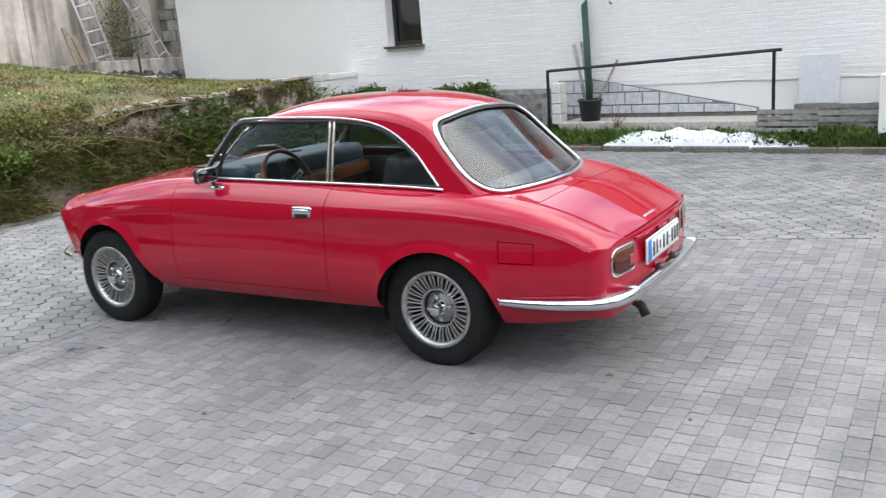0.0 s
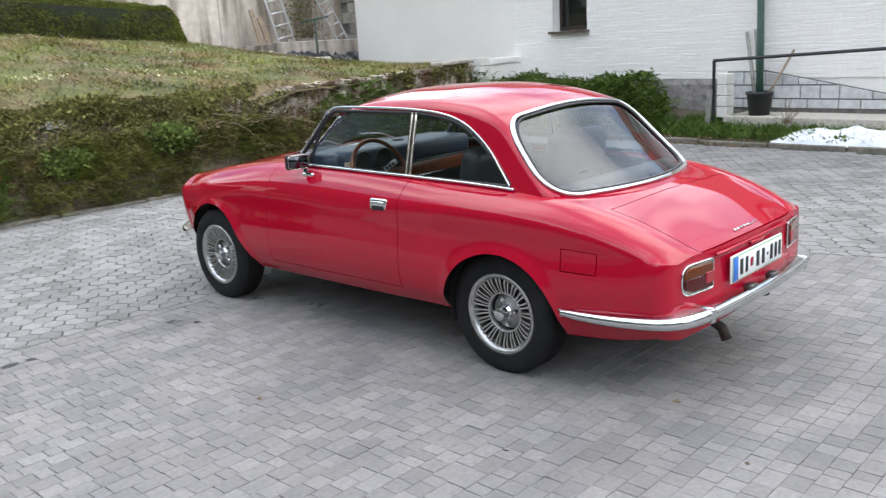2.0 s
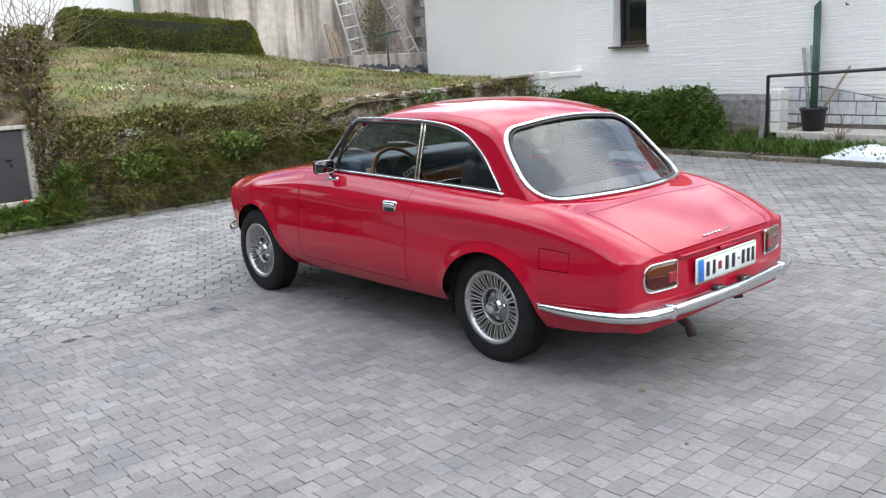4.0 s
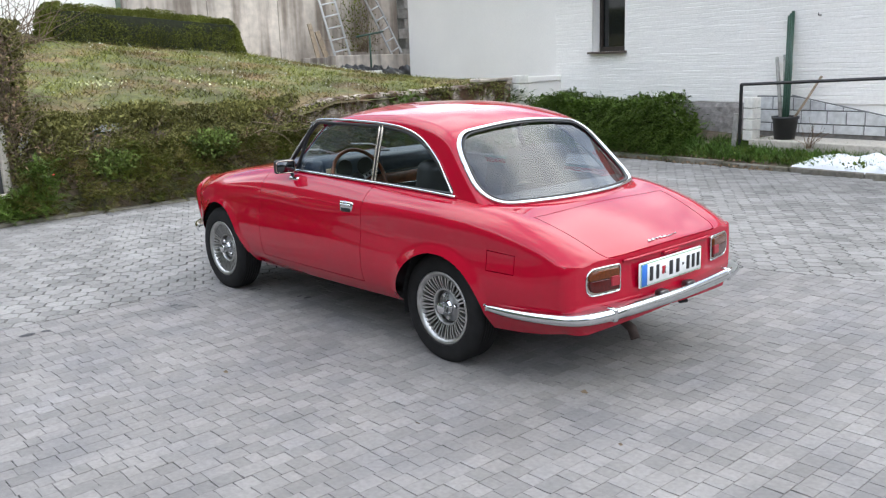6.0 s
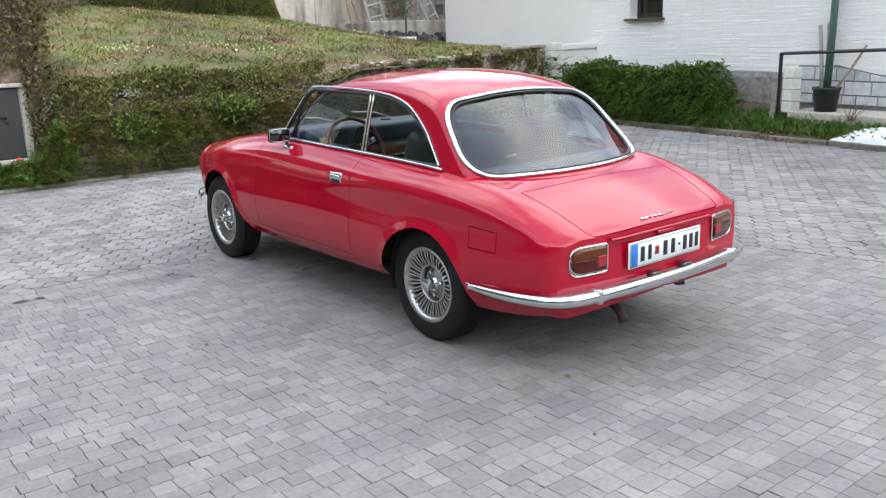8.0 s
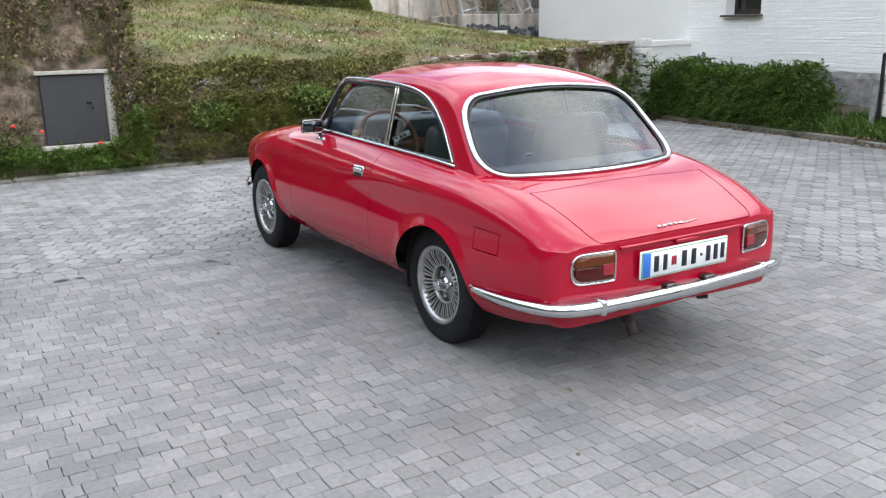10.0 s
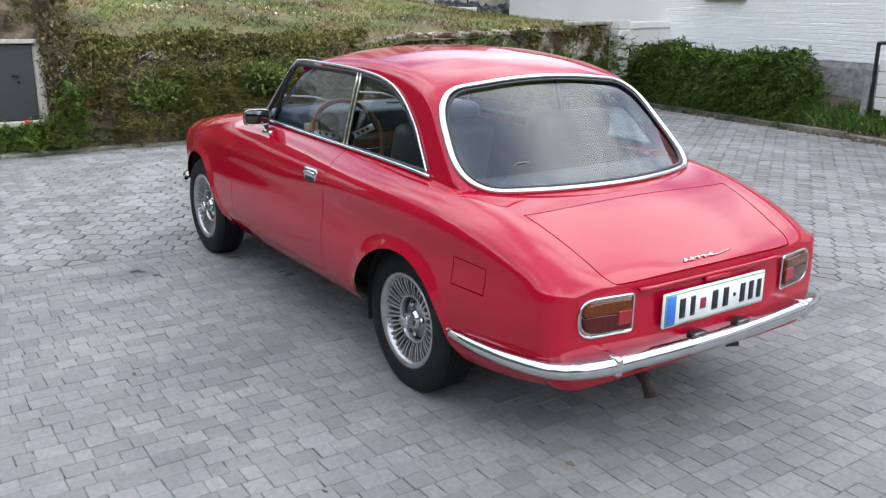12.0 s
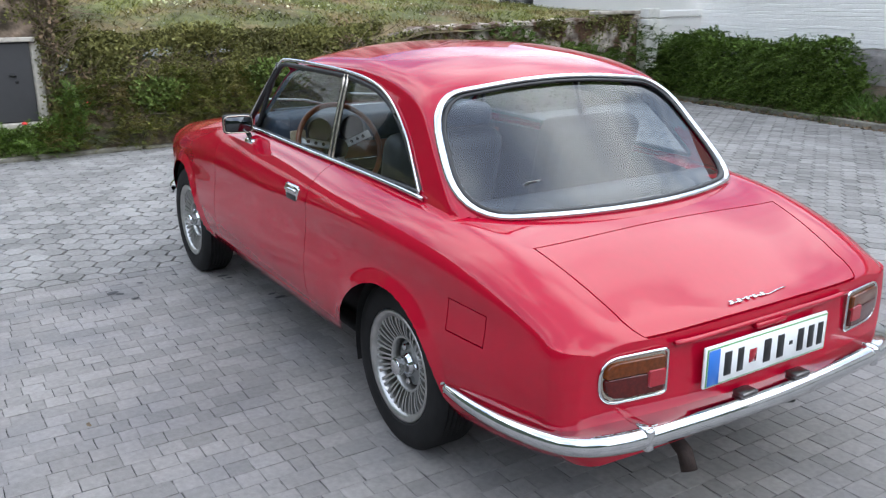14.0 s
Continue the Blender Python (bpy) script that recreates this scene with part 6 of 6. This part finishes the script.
# ---- tail ----
TAIL_X = -0.905
for s in (1, -1):
    def lens(name, y0, y1, z0, z1, material, parent, deep=0.022, r=0.02, label=""):
        poly = rounded([(y0, z0), (y1, z0), (y1, z1), (y0, z1)], r, 4)
        bm = bmesh.new()
        loops = []
        for x, k in ((0.02, 1.0), (-deep * 0.55, 1.0), (-deep * 0.9, 0.965), (-deep, 0.90)):
            yc, zc = 0.5 * (y0 + y1), 0.5 * (z0 + z1)
            loops.append([bm.verts.new((TAIL_X + x + BOW * y * y + 0.07 * max(0.0, abs(y) - 0.46), s * (yc + (y - yc) * k), zc + (z - zc) * k)) for y, z in poly])
        for a, b in zip(loops, loops[1:]):
            for i in range(len(poly)):
                bm.faces.new((a[i], a[(i + 1) % len(poly)], b[(i + 1) % len(poly)], b[i]))
        bm.faces.new(loops[-1])
        bmesh.ops.recalc_face_normals(bm, faces=bm.faces[:])
        return part(name, bm, M[material], parent, label, sharp=30)

    lamp = lens("tail_lamp", 0.394, 0.598, 0.484, 0.606, "pillar", car, 0.014, [0.014, 0.056, 0.056, 0.014], "tail lamp with amber and red lenses in a chrome rim")
    rimline = [(TAIL_X - 0.014 + BOW * y * y + 0.07 * max(0.0, abs(y) - 0.46), s * y, z) for y, z in rounded([(0.392, 0.482), (0.600, 0.482), (0.600, 0.608), (0.392, 0.608)], [0.014, 0.058, 0.058, 0.014], 8)]
    part("lamp_rim", tube_bm(rimline, 0.0048, 8, True, up=(1, 0, 0)), M["chrome"], lamp)
    lens("amber_lens", 0.403, 0.589, 0.554, 0.597, "amber", lamp, 0.026, [0.006, 0.008, 0.036, 0.010], "amber upper lens")
    lens("red_lens", 0.403, 0.589, 0.493, 0.553, "redlens", lamp, 0.025, [0.010, 0.050, 0.008, 0.006], "dark red lower lens")
    lens("reflector", 0.406, 0.462, 0.512, 0.562, "redlens_bright", lamp, 0.029, 0.006, "bright red reflector")

PY = 0.013
plate = part("number_plate", box_bm(0.012, 0.530, 0.122, (-0.927, PY, 0.528), 0.004), M["white"], car, "white number plate with a blue band")
part("rim_line", box_bm(0.003, 0.520, 0.112, (-0.9335, PY, 0.528), 0.001), M["green"], plate)
part("face", box_bm(0.003, 0.512, 0.104, (-0.9350, PY, 0.528), 0.001), M["white"], plate)
part("blue_band", box_bm(0.003, 0.044, 0.104, (-0.9365, PY + 0.234, 0.528), 0.001), M["blue"], plate)
for y, w in ((0.178, 0.040), (0.126, 0.034), (0.012, 0.042), (-0.046, 0.040), (-0.093, 0.020), (-0.136, 0.038), (-0.184, 0.036), (-0.228, 0.034)):
    part("character_bar", box_bm(0.003, w * 0.72, 0.012 if w < 0.03 else 0.070, (-0.9370, PY + y, 0.528), 0.001), M["ink"], plate)
part("crest", box_bm(0.003, 0.030, 0.040, (-0.9370, PY + 0.074, 0.528), 0.001), M["redlens_bright"], plate)
part("plate_backing", box_bm(0.03, 0.36, 0.06, (-0.908, 0, 0.52), 0.006), M["paint"], car)
part("exhaust_pipe", tube_bm([(-0.55, 0.290, 0.30), (-0.74, 0.290, 0.300), (-0.85, 0.290, 0.296), (-0.90, 0.292, 0.270), (-0.924, 0.294, 0.222)], [0.021, 0.021, 0.022, 0.023, 0.024], 14), M["rust"], car, "rusty brown exhaust pipe")


# ---- fittings ----
for s in (1, -1):
    h = part("door_handle", box_bm(0.128, 0.024, 0.064, (0.735, s * 0.756, 0.762), 0.020, seg=3), M["chrome"], car, "chrome flap door handle")
    # no hollow here: a raised black block paints the shade of the finger recess
    part("finger_recess", box_bm(0.092, 0.012, 0.024, (0.735, s * 0.7655, 0.746), 0.005, seg=2), M["seal"], h)
    part("push_bar", box_bm(0.098, 0.014, 0.016, (0.735, s * 0.769, 0.773), 0.005, seg=2), M["chrome"], h)
    lampm = part("side_marker", lathe_bm([(0, 0.014), (0.010, 0.012), (0.016, 0.004), (0.018, -0.01), (0, -0.01)], 16, False), M["amber"], car, "small amber side marker", at=pose(2.80, s * 0.653, 0.640, 0, 0, 0 if s > 0 else 180))
# driver's mirror
mirror = part("door_mirror", box_bm(0.05, 0.155, 0.098, (0, 0, 0), 0.022, seg=3), M["seal"], car, "black and chrome door mirror", at=pose(1.425, 0.728, 0.944, 0, 0, -12) @ Matrix.Diagonal((0.9, 0.88, 0.88, 1)))
part("mirror_rim", tube_bm([(-0.026, math.copysign(0.072 * abs(math.cos(a)) ** 0.45, math.cos(a)), math.copysign(0.043 * abs(math.sin(a)) ** 0.45, math.sin(a))) for a in np.linspace(0.05, 2 * math.pi + 0.05, 36, endpoint=False)], 0.0035, 6, True, up=(1, 0, 0)), M["pillar"], mirror)
part("mirror_glass", box_bm(0.004, 0.126, 0.074, (-0.0275, 0, 0), 0.001), mat("mirror_silver", (0.10, 0.105, 0.11), 0.03, 1.0), mirror)
part("mirror_stalk", tube_bm([(0.0, -0.045, -0.045), (-0.01, -0.06, -0.075), (-0.03, -0.075, -0.098)], 0.012, 8), M["seal"], mirror)
part("mirror_foot", box_bm(0.095, 0.030, 0.026, (1.375, 0.690, 0.868), 0.010, seg=2), M["chrome"], car, "chrome mirror foot", at=pose(0, 0, 0))
# boot: script badge as plain shapes, lip, lock
bs = lambda y, x: (x, y, float(np.interp(x, (-0.9, -0.80, -0.55), (0.653, 0.694, 0.800))) + 0.002)  # noqa: E731
badge = part("badge", tube_bm([bs(y, -0.868 + 0.004 * math.sin(40 * y)) for y in np.linspace(0.125, -0.125, 30)], 0.0022, 6), M["chrome"], trunk_lid, "thin chrome script badge drawn as a plain bar")
for y, w in ((0.112, 0.020), (0.080, 0.022), (0.046, 0.016), (0.015, 0.016), (-0.020, 0.020)):
    part("badge_shape", box_bm(0.013, w * 0.85, 0.003, (0, 0, 0.002), 0.001), M["chrome"], badge, at=pose(*bs(y, -0.868), 0, -23, 0))
part("boot_lip", tube_bm([(-0.912 + 0.10 * max(0, abs(y) - 0.30), y, 0.617) for y in np.linspace(0.37, -0.37, 25)], 0.009, 8, flat=0.8), M["paint"], car)
part("boot_catch", box_bm(0.022, 0.13, 0.016, (-0.916, 0.0, 0.604), 0.005, seg=2), M["paint"], car)
part("tow_eye", tube_bm([(-0.86, -0.12, 0.335), (-0.90, -0.12, 0.315), (-0.91, -0.16, 0.312), (-0.88, -0.19, 0.32)], 0.010, 8), M["dark"], car)
part("silencer", tube_bm([(-0.32, 0.285, 0.275), (-0.58, 0.285, 0.29)], 0.055, 16), M["rust"], car)
part("axle", tube_bm([(0, -0.60, 0.29), (0, 0.60, 0.29)], 0.045, 12), M["dark"], car)
part("scuttle_grille", box_bm(0.10, 0.80, 0.012, (1.80, 0, 0.936), 0.003), M["seal"], car)
for y in (0.10, -0.34):
    wiper = part("wiper", tube_bm([(1.745, y, 0.945), (1.66, y + 0.20, 1.00), (1.625, y + 0.40, 1.02)], 0.006, 6), M["steel"], car)
# ---- cabin ----
for s in (1, -1):
    part("door_card", box_bm(1.26, 0.02, 0.56, (0.98, s * 0.625, 0.585), 0.006), M["vinyl"], car)
    part("rear_side_panel", box_bm(0.36, 0.02, 0.26, (0.16, s * 0.605, 0.725), 0.006), M["vinyl"], car)
part("firewall", box_bm(0.04, 1.26, 0.60, (1.66, 0, 0.59), 0.006), M["dark"], car)
dash = part("dashboard", box_bm(0.36, 1.18, 0.13, (1.45, 0, 0.900), 0.045, seg=3), M["dash"], car, "padded blue-black dashboard")
part("dash_face", box_bm(0.05, 1.20, 0.16, (1.295, 0, 0.775), 0.015, seg=2), M["vinyl"], dash)
part("wood_strip", box_bm(0.012, 1.12, 0.075, (1.265, -0.05, 0.800), 0.003), M["wood"], dash, "varnished wood trim")
part("chrome_strip", box_bm(0.014, 1.12, 0.008, (1.263, -0.05, 0.756), 0.002), M["chrome"], dash)
binn = part("instrument_hood", box_bm(0.18, 0.36, 0.13, (1.29, 0.36, 0.915), 0.05, seg=3), M["dash"], dash)
for y in (0.43, 0.27):
    part("dial", lathe_bm([(0, 0.006), (0.050, 0.006), (0.056, 0.012), (0.060, 0.0), (0.0, -0.01)], 28, False), M["seal"], binn, at=pose(1.203, y, 0.915, 0, 0, 90))
vent = part("dash_vent", lathe_bm([(0, 0.006), (0.035, 0.006), (0.04, 0.0), (0, 0.0)], 20, False), M["seal"], dash, at=pose(1.46, -0.10, 0.967, 90, 0, 0))
card = part("cream_card", box_bm(0.012, 0.075, 0.075, (1.195, 0.535, 0.890), 0.012, seg=2), M["cream"], dash, "cream card tucked beside the dashboard")
# steering wheel
SW = pose(1.135, 0.36, 0.845, 0, -66, 0)
wheel = part("steering_wheel", tube_bm([(0.197 * math.cos(a), 0.197 * math.sin(a), 0.0) for a in np.linspace(0, 2 * math.pi, 48, endpoint=False)], 0.0125, 8, True), M["wood"], car, "wood-rimmed steering wheel with drilled metal spokes", at=SW)
for a in (162, 270, 18):
    sp = part("spoke", box_bm(0.150, 0.034, 0.006, (0.115, 0, -0.012), 0.002), M["alu"], wheel, at=pose(0, 0, 0, 0, 6, a - 90))
    # spokes are uncut; black discs on them paint the dark inside drilled holes
    for d in (0.075, 0.110, 0.145):
        part("spoke_hole", lathe_bm([(0, 0.001), (0.008, 0.001), (0.008, -0.001), (0, -0.001)], 10, False), M["dark"], wheel, at=pose(0, 0, 0, 0, 6, a - 90) @ pose(d, 0, -0.0075, 90, 0, 0))
part("horn_button", lathe_bm([(0, 0.012), (0.03, 0.010), (0.042, 0.0), (0.05, -0.03), (0, -0.03)], 24, False), M["seal"], wheel, at=pose(0, 0, -0.005, 90, 0, 0))
part("column", tube_bm([(0, 0, -0.03), (0, 0, -0.34)], 0.035, 12), M["vinyl"], wheel)


def seat(y):
    s = part("front_seat", box_bm(0.50, 0.50, 0.16, (0.62, y, 0.46), 0.05, seg=3), M["vinyl"], car, "black vinyl front seat")
    part("seat_back", box_bm(0.13, 0.48, 0.62, (0, 0, 0.30), 0.055, seg=3), M["vinyl"], s, at=pose(0.40, y, 0.44, 0, -14, 0))
    for d in (-0.16, -0.08, 0.0, 0.08, 0.16):
        part("back_rib", box_bm(0.02, 0.06, 0.42, (0.062, d, 0.27), 0.009, seg=2), M["vinyl"], s, at=pose(0.40, y, 0.44, 0, -14, 0))


seat(0.35)
seat(-0.35)
part("rear_seat", box_bm(0.42, 1.16, 0.16, (0.02, 0, 0.45), 0.05, seg=3), M["vinyl"], car)
part("rear_seat_back", box_bm(0.12, 1.16, 0.42, (-0.18, 0, 0.66), 0.05, seg=3), M["vinyl"], car, at=pose(0, 0, 0))
shelf = part("parcel_shelf", box_bm(0.24, 0.98, 0.03, (-0.235, 0, 0.800), 0.01), M["vinyl"], car)
for y in (0.33, -0.33):
    part("speaker", lathe_bm([(0, 0.055), (0.05, 0.052), (0.085, 0.035), (0.10, 0.0), (0, 0)], 28, False), M["vinyl"], shelf, at=pose(-0.20, y, 0.812, 90, 0, 0))
part("interior_mirror", box_bm(0.02, 0.20, 0.05, (1.16, 0.0, 1.17), 0.009, seg=2), M["seal"], car)
sticker = part("window_sticker", box_bm(0.001, 0.055, 0.022, (0, 0, 0), 0.0), M["white"], car, "small white sticker on the rear window", smooth=False, at=pose(x_on(0.335, 0.925, -0.5, 0.35) + 0.018, 0.335, 0.925, 0, -52, 0))
for dy in (0.008, 0.0, -0.008):
    part("sticker_bar", box_bm(0.001, 0.030, 0.002, (-0.0015, dy * 0, dy), 0.0), M["ink"], sticker, smooth=False)


# ---- paving: new oblong pavers in rows, older six-sided ones beyond ----
EDGE_X = 2.48
edge_y = lambda x: -2.07 + 0.25 * x  # noqa: E731


def paver_mesh(name, outline, material, high=0.06, chamfer=0.0014):
    bm = bmesh.new()
    c = np.mean(outline, 0)
    top = [bm.verts.new((c[0] + (x - c[0]) * (1 - chamfer / max(0.02, math.hypot(x - c[0], y - c[1]))), c[1] + (y - c[1]) * (1 - chamfer / max(0.02, math.hypot(x - c[0], y - c[1]))), 0.0)) for x, y in outline]
    mid = [bm.verts.new((x, y, -0.0014)) for x, y in outline]
    low = [bm.verts.new((x, y, -high)) for x, y in outline]
    k = len(outline)
    bm.faces.new(top)
    for a, b in ((mid, top), (low, mid)):
        for i in range(k):
            bm.faces.new((a[i], a[(i + 1) % k], b[(i + 1) % k], b[i]))
    bmesh.ops.recalc_face_normals(bm, faces=bm.faces[:])
    me = bpy.data.meshes.new(name)
    bm.to_mesh(me)
    bm.free()
    me.materials.append(material)
    return me


def lay(name, label, spots, shapes, single, near, far, bed):
    """spots: (shape, x, y, turn). Those that single() picks, up to 300, are objects of their own; the rest is one field."""
    floor_ = tagged(bed, label, "paving", kind="structure")
    meshes = [paver_mesh("paver", s, near) for s in shapes]
    data = [([tuple(v.co) for v in me.vertices], [tuple(p.vertices) for p in me.polygons]) for me in meshes]
    verts, faces = [], []
    order = sorted(range(len(spots)), key=lambda k: single(spots[k]))
    chosen = set(order[:300])
    for k, (s, x, y, turn) in enumerate(spots):
        m = pose(x, y, rng.normal(0, 0.0007), rng.normal(0, 0.25), rng.normal(0, 0.25), turn)
        if k in chosen:
            o = new("paver", meshes[s])
            o.parent = floor_
            o.matrix_basis = m
        else:
            base = len(verts)
            verts += [tuple(m @ Vector(c)) for c in data[s][0]]
            faces += [tuple(base + i for i in f_) for f_ in data[s][1]]
    rest = mesh_from("paver_field", verts, faces, far, floor_)
    rest["kind"] = "stuff"
    return floor_


# new paving
ROW, JOINT = 0.085, 0.0018
lengths = (0.062, 0.084, 0.105, 0.128)
def worn(L):
    """A block's outline, a little worn along its edges."""
    a, b = ROW / 2 - JOINT / 5, L / 2 - JOINT / 2
    ring = [(-a, -b), (0, -b), (a, -b), (a, -b / 3), (a, b / 3), (a, b), (0, b), (-a, b), (-a, b / 3), (-a, -b / 3)]
    return [(x - math.copysign(abs(rng.normal(0, 0.0006)), x) if x else rng.normal(0, 0.003), y - math.copysign(abs(rng.normal(0, 0.0013)), y)) for x, y in ring]


shapes = [worn(L) for L in lengths for _ in range(4)]
spots = []
x = EDGE_X - ROW / 2 - 0.004
while x > -7.5:
    y = edge_y(x) + rng.uniform(0, 0.02)
    y1 = 6.5
    while y < y1:
        k = int(rng.choice(4, p=(0.22, 0.36, 0.27, 0.15)))
        spots.append((4 * k + int(rng.integers(0, 4)), x, y + lengths[k] / 2, rng.normal(0, 0.5)))
        y += lengths[k]
    x -= ROW
bm = bmesh.new()
bp = [bm.verts.new(c) for c in ((EDGE_X - 0.002, edge_y(EDGE_X), -0.0028), (EDGE_X - 0.002, 6.56, -0.0028), (-7.48, 6.56, -0.0028), (-7.48, edge_y(-7.48), -0.0028))]
bm.faces.new(bp)
bmesh.ops.recalc_face_normals(bm, faces=bm.faces[:])
near_new = lambda s: (s[1] + 0.6) ** 2 + (s[2] - 1.9) ** 2  # noqa: E731
lay("pavement_new", "light grey oblong concrete pavers laid in straight rows", spots, shapes, near_new, M["paver"], M["paver_far"], part("pavement_new", bm, M["sand"], smooth=False))

# older six-sided paving
L, W, C = 0.143, 0.105, 0.022
J = 0.0080
hx, hp, hv = L / 2 - J / 2, W / 2 + C - 0.58 * J, W / 2 - C - 0.29 * J
hexa = [(-hx, -hv), (0.0, -hp), (hx, -hv), (hx, hv), (0.0, hp), (-hx, hv)]
spots, cut_spots = [], []
r = 0
y = 6.5
while y > -7.75:
    x = -7.5 + (L / 2 if r % 2 else 0)
    while x < 6.60:
        free = (x > EDGE_X + L / 2) or (y < edge_y(x) - W / 2 - C)
        if free and y > KERB_Y(x) + 0.04:
            spots.append((0, x + rng.normal(0, 0.002), y + rng.normal(0, 0.002), rng.normal(0, 1.2)))
        elif x > EDGE_X - L and y > edge_y(x):
            cut_spots.append((x, y, "x"))
        elif abs(y - edge_y(x)) < 0.25 and x < EDGE_X:
            cut_spots.append((x, y, "y"))
        x += L
    y -= W
    r += 1
bm = bmesh.new()
bp = [bm.verts.new(c) for c in ((6.56, 6.56, -0.018), (6.56, KERB_Y(6.56), -0.018), (-7.56, KERB_Y(-7.56), -0.018), (-7.56, edge_y(-7.56), -0.018), (EDGE_X, edge_y(EDGE_X), -0.018), (EDGE_X, 6.56, -0.018))]
bm.faces.new(bp)
bmesh.ops.triangulate(bm, faces=bm.faces[:])
bmesh.ops.recalc_face_normals(bm, faces=bm.faces[:])
near_old = lambda s: (s[1] - 3.3) ** 2 + (s[2] - 1.2) ** 2 if s[1] > EDGE_X else (s[1] + 0.6) ** 2 + (s[2] + 2.6) ** 2  # noqa: E731
lay("pavement_old", "weathered light grey six-sided concrete pavers", spots, [hexa], near_old, M["old"], M["old_far"], part("pavement_old", bm, M["sand_old"], smooth=False))

# pieces cut along the seam with the new paving
def clipped(poly, side):
    out = []
    for a, b in zip(poly, poly[1:] + poly[:1]):
        da, db = side(a), side(b)
        if da >= 0:
            out.append(a)
        if da * db < 0:
            t = da / (da - db)
            out.append((a[0] + t * (b[0] - a[0]), a[1] + t * (b[1] - a[1])))
    return out


pavement_old = bpy.data.objects["pavement_old"]
for x, y, way in cut_spots:
    poly = [(x + a, y + b) for a, b in hexa]
    poly = clipped(poly, (lambda c: c[0] - EDGE_X - 0.005) if way == "x" else (lambda c: edge_y(c[0]) - 0.005 - c[1]))
    if len(poly) < 3:
        continue
    c = np.mean(poly, 0)
    if max(math.hypot(a - c[0], b - c[1]) for a, b in poly) < 0.03:
        continue
    o = new("cut_paver", paver_mesh("cut_paver", [(a - c[0], b - c[1]) for a, b in poly], M["old"]))
    o.parent = pavement_old
    o.location = (c[0], c[1], 0.0)

# oil spots and litter on the paving
M["oil"] = mat("oil_stain", (0.030, 0.029, 0.030), 0.6, var=0.3, scale=60)
def blot(x, y, r, squash, turn, z=0.0045):
    bm = bmesh.new()
    ring = [bm.verts.new((r * (1 + 0.3 * noise.noise(Vector((math.cos(a) * 2 + x * 9, math.sin(a) * 2, y * 9)))) * math.cos(a), r * squash * math.sin(a), 0)) for a in np.linspace(0, 2 * math.pi, 14, endpoint=False)]
    bm.faces.new(ring)
    tagged(part("oil_stain", bm, M["oil"], smooth=False, at=pose(x, y, z, 0, 0, turn)), "small dark oil stain on the grey paving", "stain", group="oil stains")
for x, y, r in ((2.17, 1.22, 0.035), (2.13, 1.19, 0.022), (2.02, 1.14, 0.022), (2.26, 1.06, 0.018), (2.13, 0.64, 0.03), (2.08, 0.62, 0.02), (1.63, 0.50, 0.03), (1.70, 0.52, 0.022), (2.24, 2.14, 0.05), (2.24, 2.03, 0.03), (2.30, 0.86, 0.02)):
    blot(x, y, r, 0.55, rng.uniform(60, 120))
for x, y, s in ((-0.534, 1.329, 0.030), (-0.849, 0.556, 0.030), (-1.3, 0.9, 0.02), (0.7, 1.6, 0.02)):
    q = np.array([(x, y, 0.004)])
    tagged(leaves("fallen_leaf", q, np.array([(0.6, 0.3, 0.05)]), s, M["twig"], long=1.6, spread=0.1), "single dark fallen leaf on the paving", "leaf", group="fallen leaves")
